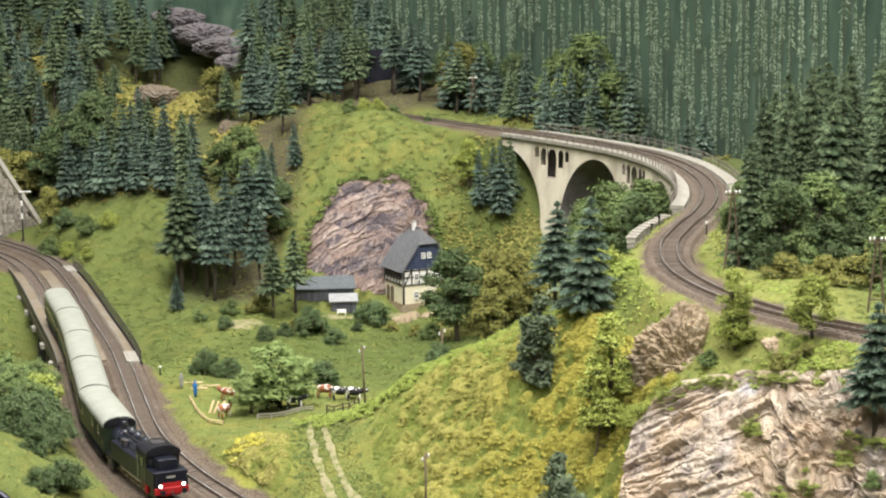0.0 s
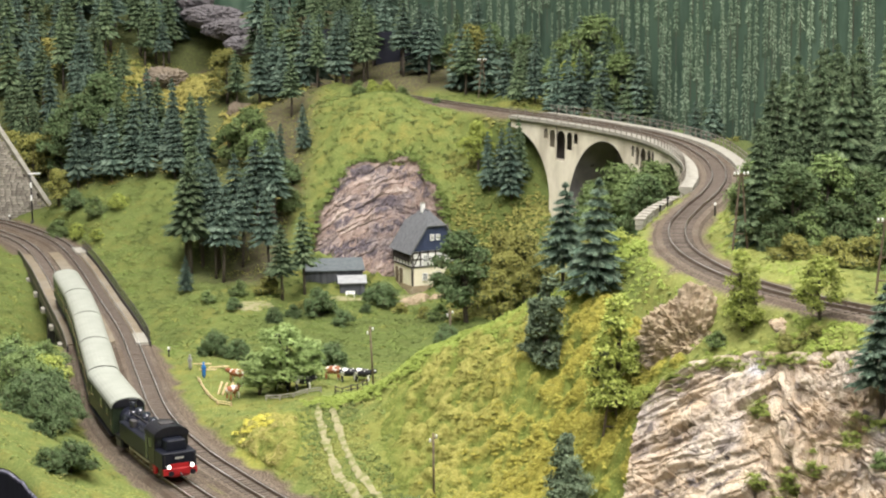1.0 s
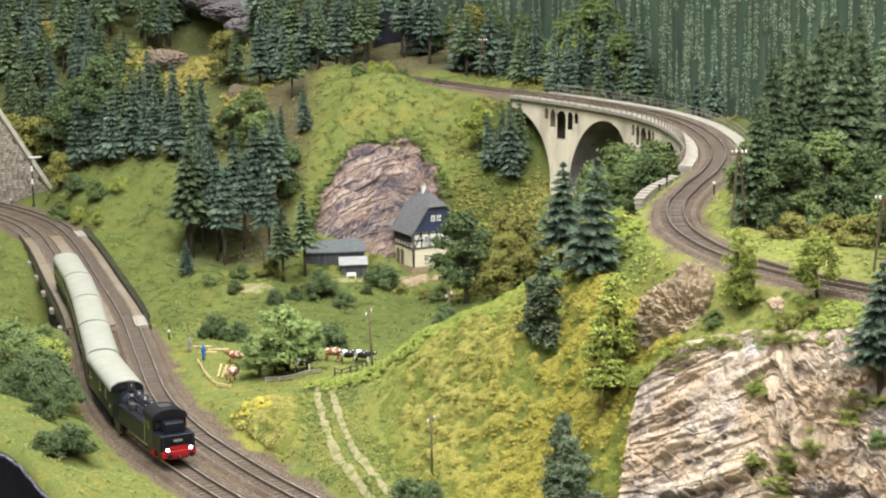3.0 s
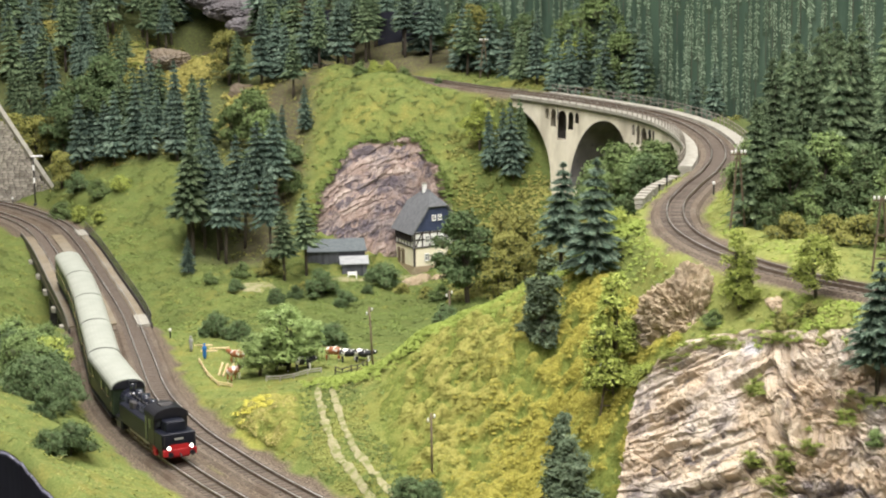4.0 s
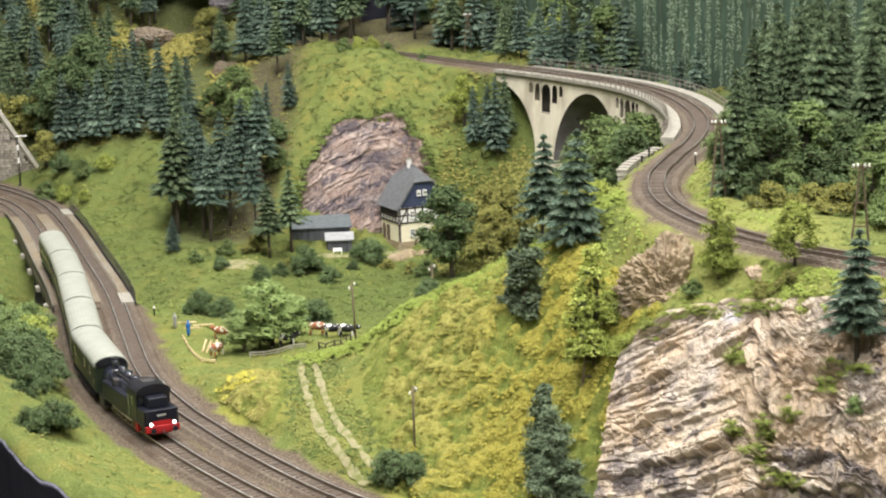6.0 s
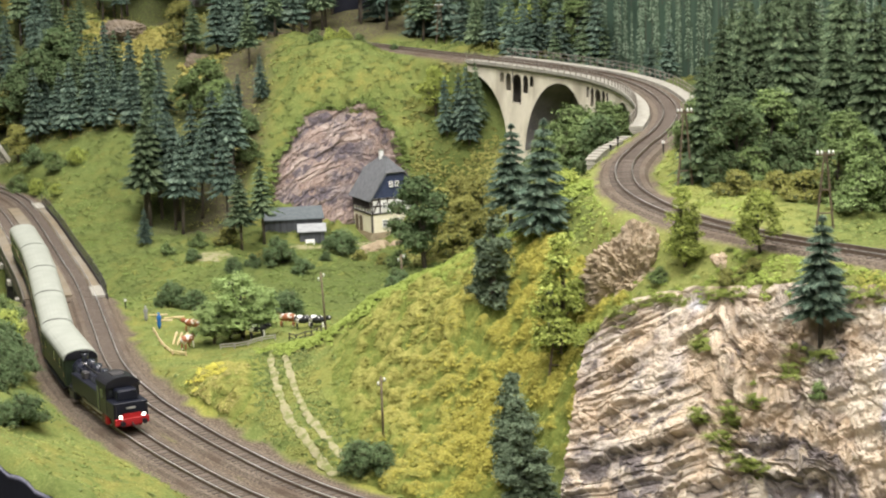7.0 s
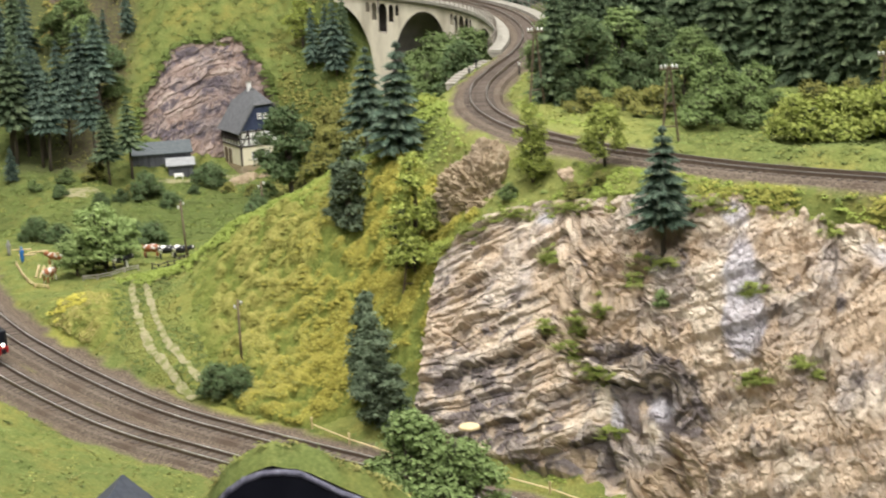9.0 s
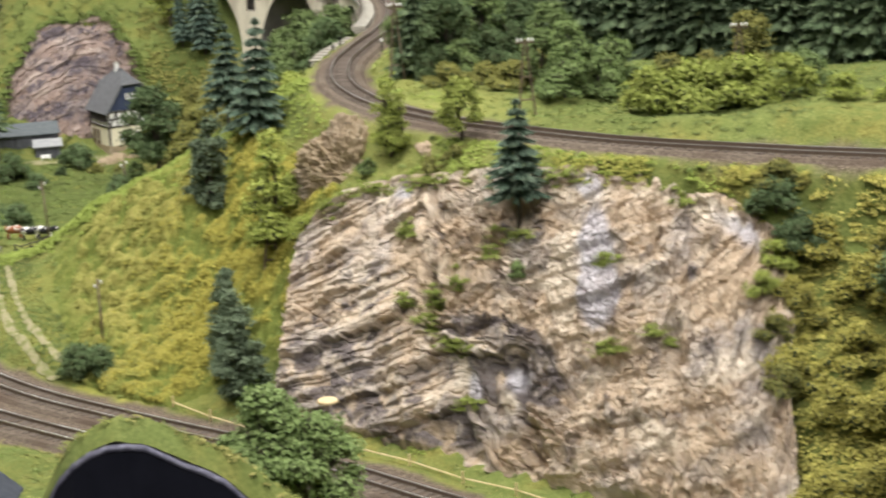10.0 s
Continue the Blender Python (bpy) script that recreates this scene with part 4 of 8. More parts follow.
# slate marks: grey slate, plus shade painted into the lower left and clefts
cliff, cliff_pts = rock_face("rock_cliff", CLIFF_TOP, CLIFF_FOOT, 580, 330, (-0.4, -1, 0.6), 0.40, 0.0175, 0.0088, M_ROCK, "tall tan rock cliff in slanting layers beside the track", seed=3, loose=(0.34, 0.52), ragged=0.004,
                             slate=[(0.49, 0.33, 0.09, 0.09, 1.9), (0.06, 0.25, 0.07, 0.14, 1.4), (0.26, 0.12, 0.09, 0.09, 1.2), (0.50, 0.29, 0.06, 0.07, 1.1), (0.45, 0.44, 0.07, 0.05, 0.9), (0.10, 0.17, 0.10, 0.12, 1.7), (0.515, 0.77, 0.035, 0.055, 2.0), (0.37, 0.14, 0.05, 0.09, 0.8), (0.62, 0.20, 0.05, 0.08, 0.6), (0.70, 0.62, 0.04, 0.05, 0.6), (0.82, 0.70, 0.05, 0.06, 0.6), (0.93, 0.55, 0.05, 0.08, 0.6)],
                             pale=[(0.595, 0.60, 0.030, 0.13, 1.6), (0.62, 0.90, 0.07, 0.05, 1.0), (0.22, 0.93, 0.05, 0.05, 0.9), (0.62, 0.75, 0.05, 0.08, 0.8), (0.49, 0.22, 0.03, 0.06, 0.8), (0.86, 0.90, 0.07, 0.05, 1.0), (0.75, 0.20, 0.10, 0.08, 0.7), (0.40, 0.30, 0.02, 0.06, 0.9), (0.52, 0.60, 0.05, 0.03, 0.8)],
                             wash=[(0.655, 0.56, 0.034, 0.10, 1.8), (0.645, 0.74, 0.030, 0.11, 1.5), (0.63, 0.93, 0.03, 0.05, 1.1), (0.90, 0.88, 0.05, 0.07, 0.9), (0.505, 0.30, 0.03, 0.05, 1.2), (0.42, 0.25, 0.014, 0.07, 1.0), (0.25, 0.93, 0.03, 0.04, 0.9)],
                             clefts=[(0.50, 0.33, 0.035, 0.07, 0.010), (0.525, 0.13, 0.012, 0.13, 0.018), (0.41, 0.12, 0.012, 0.10, 0.008), (0.34, 0.47, 0.012, 0.12, 0.007), (0.46, 0.70, 0.05, 0.025, 0.006), (0.51, 0.84, 0.03, 0.05, 0.010), (0.78, 0.35, 0.012, 0.16, 0.006), (0.73, 0.80, 0.012, 0.10, 0.006)])
crag, crag_pts = rock_face("rock_crag", CRAG_TOP, CRAG_FOOT, 330, 220, (0, -1, 0.4), 0.30, 0.0125, 0.0070, M_CRAG, "reddish layered rock face behind the farmhouse", bulge=0.002, lift=0.004, seed=9, loose=(0.1, 1.0), ragged=0.014, fine=0.7, bed=0.55,
                           slate=[(0.42, 0.60, 0.14, 0.07, 1.5), (0.66, 0.84, 0.16, 0.07, 1.4), (0.35, 0.88, 0.14, 0.06, 1.2), (0.28, 0.25, 0.18, 0.09, 1.5), (0.55, 0.42, 0.16, 0.06, 1.2), (0.2, 0.5, 0.1, 0.05, 0.8)],
                           pale=[(0.2, 0.6, 0.1, 0.05, 0.9), (0.55, 0.70, 0.12, 0.03, 0.8), (0.75, 0.55, 0.10, 0.05, 0.9), (0.3, 0.42, 0.14, 0.03, 0.9)])


M_KNOLL = rock_material("brown_knoll_rock", (0.40, 0.318, 0.218), (0.64, 0.54, 0.41), (0.15, 0.115, 0.085), (0.31, 0.255, 0.20), (0.14, 0.12, 0.11))


def boulder(x, y, z, r, seed, material, label, squash=0.8):
    bm = bmesh.new()
    bmesh.ops.create_icosphere(bm, subdivisions=6 if seed == 1 else 5 if r[0] > 0.02 else 4, radius=1)
    for v in bm.verts:
        c = v.co.copy()
        n1 = noise.noise(c * 1.3 + Vector((seed, 0, 0))) * 0.28 + abs(noise.noise(c * 3.1 + Vector((0, seed, 0)))) * 0.12 + noise.noise(c * 7 + Vector((0, 0, seed))) * 0.07 + abs(noise.noise(Vector((c.x * 6, c.y * 6, c.z * 17 + c.x * 7)) + Vector((0, 0, seed)))) * 0.13 + noise.noise(c * 19 + Vector((0, 0, seed))) * 0.04 - abs(noise.noise(c * 11 + Vector((seed, 0, 0)))) * 0.12 + abs(noise.noise(c * 27)) * 0.05
        near = noise.voronoi(Vector((c.x * 7, c.y * 7, c.z * 12)) + Vector((seed, 0, 0)))[0]
        n1 += 0.10 * min(0.5, near[1] - near[0]) + 0.05 * (noise.cell(c * 9) - 0.5)
        v.co = c * (1 + n1)
        v.co.x, v.co.y, v.co.z = v.co.x * r[0], v.co.y * r[1], v.co.z * r[2]
    me = bpy.data.meshes.new("boulder")
    bm.to_mesh(me)
    bm.free()
    me.materials.append(material)
    ob = new("boulder", me)
    ob.matrix_world = pose(x, y, z, 0, 0, seed * 40)
    return tagged(ob, label, "rock", "boulders")


boulder(0.143, 1.622, 0.152, (0.045, 0.040, 0.047), 1, M_KNOLL, "rounded tan rock knoll on the hilltop")
boulder(0.205, 1.535, 0.188, (0.014, 0.010, 0.009), 2, M_ROCK, "flat pale boulder in the grass")
M_DULLROCK = rock_material("dull_tan_rock", (0.22, 0.18, 0.135), (0.33, 0.28, 0.22), (0.08, 0.065, 0.05), (0.18, 0.155, 0.13), (0.12, 0.105, 0.10))
boulder(-0.636, 3.63, 0.218, (0.066, 0.035, 0.022), 3, M_DULLROCK, "flat tan rock dome in the woodland clearing")
M_SCREE = rock_material("grey_scree", (0.165, 0.152, 0.160), (0.25, 0.235, 0.245), (0.075, 0.07, 0.072), (0.18, 0.168, 0.18), (0.10, 0.095, 0.105))
for x, y, z, r, k in ((-0.645, 3.99, 0.352, (0.050, 0.045, 0.020), 4), (-0.590, 3.93, 0.322, (0.055, 0.050, 0.022), 14), (-0.545, 3.87, 0.298, (0.050, 0.050, 0.020), 24), (-0.500, 3.80, 0.270, (0.036, 0.042, 0.017), 34)):
    boulder(x, y, z, r, k, M_SCREE, "grey lilac scree tongue high in the wood")
boulder(-0.470, 3.43, 0.172, (0.026, 0.018, 0.020), 5, M_DULLROCK, "small tan rock among yellow grass")
# Made-up rock, added so that the arch opening looks shaded.
boulder(0.190, 2.985, 0.085, (0.060, 0.030, 0.075), 15, M_SCREE, "dark rock added to darken the viaduct arch")
boulder(-0.140, 2.836, -0.064, (0.042, 0.018, 0.019), 6, M_KNOLL, "flat brown rock on the slope below the farmhouse")
boulder(-0.102, 2.842, -0.060, (0.026, 0.014, 0.015), 8, M_KNOLL, "flat brown rock on the slope below the farmhouse")
boulder(-0.172, 2.868, -0.055, (0.016, 0.010, 0.007), 9, M_KNOLL, "flat brown rock on the slope below the farmhouse")


# ---- plants ----
def leaf_material(name, dark, mid, light, k=0.35, grain=0.0):
    """Flock: each tuft its own tone, each plant a little lighter or darker; grain gives needles."""
    m = bpy.data.materials.new(name)
    m.use_nodes = True
    nt = m.node_tree
    nodes, links = nt.nodes, nt.links
    b = nodes["Principled BSDF"]
    b.inputs["Roughness"].default_value, b.inputs["Specular IOR Level"].default_value = 0.8, 0.2
    geo = nodes.new("ShaderNodeNewGeometry")
    obi = nodes.new("ShaderNodeObjectInfo")
    r = ramp_of(nodes, [(0.0, dark), (0.5, mid), (1.0, light)])
    links.new(geo.outputs["Random Per Island"], r.inputs[0])
    mr = nodes.new("ShaderNodeMapRange")
    mr.inputs[3].default_value, mr.inputs[4].default_value = 1 - k, 1 + k
    links.new(obi.outputs["Random"], mr.inputs[0])
    hs = nodes.new("ShaderNodeHueSaturation")
    links.new(r.outputs[0], hs.inputs["Color"])
    value = mr.outputs[0]
    if grain:
        tc = nodes.new("ShaderNodeTexCoord")
        n = nodes.new("ShaderNodeTexNoise")
        n.inputs["Scale"].default_value, n.inputs["Detail"].default_value, n.inputs["Roughness"].default_value = grain, 4, 0.7
        links.new(tc.outputs["Object"], n.inputs["Vector"])
        wide = nodes.new("ShaderNodeMapRange")
        wide.inputs[1].default_value, wide.inputs[2].default_value, wide.inputs[3].default_value, wide.inputs[4].default_value = 0.32, 0.68, 0.36, 1.72
        links.new(n.outputs["Fac"], wide.inputs[0])
        mul = nodes.new("ShaderNodeMath")
        mul.operation = "MULTIPLY"
        links.new(value, mul.inputs[0])
        links.new(wide.outputs[0], mul.inputs[1])
        value = mul.outputs[0]
    links.new(value, hs.inputs["Value"])
    links.new(hs.outputs[0], b.inputs["Base Color"])
    return m


M_NEEDLE = leaf_material("spruce_flock", (0.038, 0.064, 0.049), (0.078, 0.119, 0.089), (0.151, 0.206, 0.153), 0.22, 90)
M_NEEDLE_B = leaf_material("fir_flock", (0.041, 0.067, 0.035), (0.082, 0.119, 0.061), (0.155, 0.204, 0.110), 0.22, 90)
M_NEEDLE_NEAR = leaf_material("layered_spruce_flock", (0.062, 0.102, 0.071), (0.110, 0.164, 0.116), (0.198, 0.263, 0.187), 0.1, 110)
# Dark hearts of crowns and bushes: the shade inside them, put into colour.
M_CROWN_SHADE = surface("crown_shade", [(0.3, (0.055, 0.070, 0.030)), (0.7, (0.095, 0.112, 0.050))], 30)
M_LEAF_DARK = leaf_material("dark_leaf_flock", (0.074, 0.116, 0.050), (0.100, 0.150, 0.064), (0.145, 0.198, 0.090), 0.18, 130)
M_LEAF_MID = leaf_material("green_leaf_flock", (0.122, 0.175, 0.060), (0.155, 0.218, 0.078), (0.205, 0.272, 0.108), 0.25, 130)
M_LEAF_LIGHT = leaf_material("lime_leaf_flock", (0.213, 0.261, 0.056), (0.292, 0.346, 0.076), (0.394, 0.437, 0.122), 0.12, 130)
M_LEAF_OLIVE = leaf_material("olive_leaf_flock", (0.175, 0.178, 0.048), (0.215, 0.215, 0.060), (0.275, 0.268, 0.085), 0.25, 130)
M_LEAF_YELLOW = leaf_material("yellow_flower_flock", (0.215, 0.222, 0.050), (0.27, 0.272, 0.064), (0.34, 0.332, 0.088), 0.1)
M_GRASS = leaf_material("static_grass", (0.131, 0.179, 0.045), (0.160, 0.213, 0.057), (0.204, 0.257, 0.080), 0.1)
M_HERB = leaf_material("herb_flock", (0.17, 0.205, 0.045), (0.20, 0.24, 0.055), (0.25, 0.29, 0.075), 0.1)
M_GRASS_DEEP = leaf_material("deep_grass", (0.106, 0.137, 0.040), (0.128, 0.165, 0.049), (0.161, 0.198, 0.063), 0.1)
M_STRAW = leaf_material("dry_grass", (0.17, 0.17, 0.05), (0.27, 0.26, 0.08), (0.38, 0.36, 0.13), 0.1)

M_JUNIPER = leaf_material("juniper_flock", (0.092, 0.129, 0.076), (0.120, 0.162, 0.098), (0.159, 0.204, 0.127), 0.15, 130)
M_FRESH = leaf_material("fresh_leaf_flock", (0.182, 0.254, 0.083), (0.228, 0.310, 0.109), (0.296, 0.378, 0.151), 0.15, 130)


def spruce_crown(rng, low=0.2, wide=0.21, tiers=14, arms=9, fray=10):
    """Tiers of thick drooping boughs with frayed edges, height 1."""
    v, f = [], []
    gap = (0.95 - low) / tiers
    for k in range(tiers):
        a = k / (tiers - 1)
        z = low + (0.955 - low) * a ** 0.95
        reach = wide * (1 - a) ** 0.80 * rng.uniform(0.88, 1.10) + 0.022
        n = max(5, int(arms * (1 - 0.35 * a)))
        spin = rng.uniform(0, 6.28)
        for j in range(n):
            t = spin + j * math.tau / n + rng.uniform(-0.2, 0.2)
            r = reach * rng.uniform(0.72, 1.12)
            sag = r * rng.uniform(0.20, 0.42) * (1.1 - 0.6 * a)
            dz = rng.uniform(-0.20, 0.20) * gap
            c, s = math.cos(t), math.sin(t)

            def put(u, w, h):
                v.append((c * u - s * w, s * u + c * w, z + dz + h))

            def line(q):
                return 0.25 * gap * (1 - q) - sag * q ** 1.3 + 0.12 * r * max(0, q - 0.7)
            i = len(v)
            for q, thick in ((0.06, 0.45), (0.50, 0.55), (0.82, 0.42)):
                half = math.pi * r / n * min(q * 1.3, 1.3 - 0.8 * q) * rng.uniform(0.85, 1.25)
                t2 = thick * gap
                put(q * r, rng.uniform(-0.2, 0.2) * half, line(q) + 0.5 * t2)
                put(q * r * rng.uniform(0.90, 1.06), half, line(q) - 0.45 * t2)
                put(q * r * rng.uniform(0.90, 1.06), -half, line(q) - 0.45 * t2)
            put(r * 1.02, 0, line(1.0))
            for m in (i, i + 3):
                f += [[m, m + 1, m + 4, m + 3], [m, m + 3, m + 5, m + 2]]
            f += [[i + 6, i + 7, i + 9], [i + 6, i + 9, i + 8]]
            # twigs along both edges and over the back of the bough
            for m in range(fray):
                q = 0.25 + 0.75 * (m + rng.random()) / fray
                side = 1 if m % 2 else -1
                half = math.pi * r / n * min(q * 1.25, 1.25 - 0.75 * q)
                ln = (0.016 + 0.13 * r) * rng.uniform(0.7, 1.4)
                ang, back = rng.uniform(0.2, 1.1), m % 3 == 0
                w0, h0 = side * half * (0.30 if back else 0.8), line(q) + gap * (0.27 if back else 0.08)
                i2 = len(v)
                put(q * r - 0.009, w0, h0)
                put(q * r + 0.010, w0 * 0.9, h0 - 0.02 * gap)
                put(q * r + ln * math.cos(ang), w0 + side * ln * math.sin(ang), h0 - ln * (rng.uniform(-0.05, 0.25) if back else rng.uniform(0.15, 0.7)))
                f.append([i2, i2 + 1, i2 + 2])
    i = len(v)
    v += [(0.010, 0, 0.92), (-0.005, 0.009, 0.92), (-0.005, -0.009, 0.92), (0, 0, 1.0)]
    f += [[i, i + 1, i + 3], [i + 1, i + 2, i + 3], [i + 2, i, i + 3]]
    return mesh_of("crown", v, f)


def leaf_cloud(name, clumps, per, size, seed, material, heart=0.70):
    """Many small leaves round dark hearts, painted as inner shade, of overlapping clumps (x, y, z, r)."""
    r = np.random.RandomState(seed)
    c = np.array(clumps, float)
    idx = np.repeat(np.arange(len(c)), np.maximum(24, (per * (c[:, 3] / c[:, 3].mean()) ** 2).astype(int)))
    n = len(idx)
    d = r.normal(size=(n, 3))
    d /= np.linalg.norm(d, axis=1)[:, None]
    d[:, 2] = np.where(d[:, 2] < -0.45, -d[:, 2], d[:, 2])
    spin = c[idx, 3] * 900 + idx * 1.7
    lump = 1 + 0.34 * np.sin(5 * d[:, 0] + spin) * np.sin(6 * d[:, 1] + 2 + spin) + 0.16 * np.sin(11 * d[:, 2] + spin)
    p = c[idx, :3] + d * [1, 1, 0.82] * (c[idx, 3] * lump * r.uniform(0.72, 1.10, n))[:, None]
    nrm = d * 0.7 + [0, 0, 0.6] + r.normal(size=(n, 3)) * 0.45
    nrm /= np.linalg.norm(nrm, axis=1)[:, None]
    t = np.cross(nrm, r.normal(size=(n, 3)))
    t /= np.linalg.norm(t, axis=1)[:, None]
    b = np.cross(nrm, t)
    s = (size * r.uniform(0.55, 1.5, n))[:, None]
    v = np.stack([p - t * s, p + b * s * 0.75 + nrm * s * 0.25, p + t * s, p - b * s * 0.75 + nrm * s * 0.25], 1).reshape(-1, 3)
    i = np.arange(n)[:, None] * 4
    faces = np.concatenate([i + [0, 1, 2], i + [0, 2, 3]], 0).tolist()
    leaves = len(faces)
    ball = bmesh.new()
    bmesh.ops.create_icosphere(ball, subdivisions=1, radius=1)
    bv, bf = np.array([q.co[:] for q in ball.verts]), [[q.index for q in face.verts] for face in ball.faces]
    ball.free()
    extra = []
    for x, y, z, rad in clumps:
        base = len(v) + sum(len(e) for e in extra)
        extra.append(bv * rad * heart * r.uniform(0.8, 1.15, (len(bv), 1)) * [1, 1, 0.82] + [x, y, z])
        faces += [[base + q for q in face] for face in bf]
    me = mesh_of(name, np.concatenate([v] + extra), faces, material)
    me.materials.append(M_CROWN_SHADE)
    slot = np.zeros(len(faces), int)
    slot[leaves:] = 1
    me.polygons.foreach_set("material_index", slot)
    return me


def tree_clumps(rng, n, w, low, high, r0, r1):
    out = []
    for k in range(n):
        a = (k + rng.random()) / n
        z = low + (high - low) * a
        reach = w * math.sin(math.pi * min(0.95, 0.22 + 0.72 * a)) * math.sqrt(rng.uniform(0.05, 1))
        t = rng.uniform(0, 6.28)
        if low < 0.2:
            z = low + (z - low) * (1 - 0.75 * (reach / w) ** 2)
        out.append((reach * math.cos(t), reach * math.sin(t), z, rng.uniform(r0, r1)))
    return out


def trunk_of(h, r, rng, limbs=(), lean=0.0):
    bm = bmesh.new()
    rod((0, 0, -0.05), (lean * 0.5, 0, h * 0.5), r * 1.15, r * 0.8, 7, bm)
    rod((lean * 0.5, 0, h * 0.5), (lean, 0, h), r * 0.8, r * 0.25, 7, bm)
    for (x, y, z, _) in limbs:
        z0 = max(0.12, min(h * 0.9, z * rng.uniform(0.45, 0.75)))
        rod((lean * z0 / h, 0, z0), (x * 0.8, y * 0.8, z * 0.95), r * 0.42, r * 0.12, 5, bm)
    return bm


def make_spruce(seed, low, wide, tiers, label, needle, arms=16, fray=8):
    rng = random.Random(seed)
    ob = thing("spruce_tree", pose(0, 0, -50), label, "tree", "spruce trees")
    part("trunk", trunk_of(0.94, 0.017, rng), M_BARK, ob)
    part("crown", spruce_crown(rng, low, wide, tiers, arms, fray), needle, ob)
    return ob


SPRUCES = [make_spruce(11, 0.16, 0.215, 13, "dark blue-green model spruce with drooping tiers", M_NEEDLE),
           make_spruce(12, 0.20, 0.185, 13, "slender dark green spruce with drooping tiers", M_NEEDLE),
           make_spruce(13, 0.40, 0.18, 11, "tall spruce with a bare lower trunk", M_NEEDLE_B),
           make_spruce(14, 0.14, 0.225, 13, "broad dark green spruce standing on grass", M_NEEDLE_B),
           make_spruce(15, 0.46, 0.17, 10, "tall spruce with a long bare trunk", M_NEEDLE),
           make_spruce(16, 0.06, 0.23, 15, "dense spruce with boughs down to the ground", M_NEEDLE_B, 20, 12),
           make_spruce(17, 0.15, 0.235, 10, "broad bushy spruce with layered blue-green boughs", M_NEEDLE_NEAR, 20, 20),
           make_spruce(18, 0.33, 0.215, 10, "bushy spruce with layered grey-green boughs", M_NEEDLE_NEAR, 18, 20)]


def plant(ob, x, y, h, z=None, spin=None, rng=random.Random(5), lean=2.5, wide=1.0):
    base = spot(x, y) if z is None else z
    c = copy_thing(ob, pose(x, y, base - 0.002, rng.uniform(-lean, lean), rng.uniform(-lean, lean), rng.uniform(0, 360) if spin is None else spin))
    c.scale = (h * wide, h * wide, h)
    return c


def make_leafy(name, seed, n, w, low, high, r0, r1, per, size, material, label, category, group, trunk=True):
    rng = random.Random(seed)
    ob = thing(name, pose(0, 0, -50), label, category, group)
    clumps = tree_clumps(rng, n, w, low, high, r0, r1)
    if trunk:
        part("trunk", trunk_of(high * 0.8, 0.026, rng, clumps[::2], rng.uniform(-0.04, 0.04)), M_BARK, ob)
    else:
        part("stem", trunk_of(high * 0.5, 0.02, rng, clumps[::3]), M_BARK, ob)
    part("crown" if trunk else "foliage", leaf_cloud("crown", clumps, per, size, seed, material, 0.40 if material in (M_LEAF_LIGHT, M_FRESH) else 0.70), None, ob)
    return ob


def family(name, seed, material, label, category, group, trunk):
    if trunk:
        return [make_leafy(name, seed + k, 34, 0.31, 0.24, 0.92, 0.065, 0.135, 230, 0.0140, material, label, category, group) for k in range(2)]
    return [make_leafy(name, seed + k, 24, 0.52, 0.12, 0.72, 0.11, 0.23, 200, 0.0225, material, label, category, group, False) for k in range(2)]


TREE_DARK = family("broadleaf_tree", 31, M_LEAF_DARK, "dark green broadleaf tree with a forked trunk", "tree", "broadleaf trees", True)
TREE_MID = family("broadleaf_tree", 41, M_LEAF_MID, "fresh green broadleaf tree with loose foliage", "tree", "broadleaf trees", True)
TREE_LIGHT = family("broadleaf_tree", 51, M_LEAF_LIGHT, "lime green young tree with thin foliage", "tree", "broadleaf trees", True)
TREE_OLIVE = family("broadleaf_tree", 61, M_LEAF_OLIVE, "olive broadleaf tree turning yellow", "tree", "broadleaf trees", True)
JUNIPER = [make_leafy("juniper_tree", 121 + k, 36, 0.16, 0.05, 0.95, 0.05, 0.115, 190, 0.0135, M_JUNIPER, "columnar blue-green juniper on the hillside", "tree", "junipers") for k in range(2)]
LIME = [make_leafy("broadleaf_tree", 141 + k, 34, 0.18, 0.10, 0.95, 0.05, 0.10, 190, 0.0115, M_LEAF_LIGHT, "lime green slender tree with ragged foliage", "tree", "broadleaf trees") for k in range(2)]
TREE_FRESH = family("broadleaf_tree", 131, M_FRESH, "fresh light green tree beside the track", "tree", "broadleaf trees", True)
BUSH_DARK = family("bush", 71, M_LEAF_DARK, "dark green rounded bush on the grass", "bush", "bushes", False)
BUSH_MID = family("bush", 81, M_LEAF_MID, "fresh green bush with loose foliage", "bush", "bushes", False)
BUSH_LIGHT = family("bush", 91, M_LEAF_LIGHT, "lime yellow-green bush on the bank", "bush", "bushes", False)
M_LEAF_GOLD = leaf_material("golden_leaf_flock", (0.235, 0.220, 0.050), (0.300, 0.280, 0.066), (0.370, 0.345, 0.095), 0.2, 130)
BUSH_GOLD = family("bush", 151, M_LEAF_GOLD, "golden olive bush on the steep bank", "bush", "bushes", False)
BUSH_OLIVE = family("bush", 101, M_LEAF_OLIVE, "olive brown-green bush on the bank", "bush", "bushes", False)

prng = random.Random(77)
# single spruces: x, y, height, kind, width
def set_spruces(rows):
    for x, y, h, k, w in rows:
        plant(SPRUCES[k], x, y, h, rng=prng, wide=w)


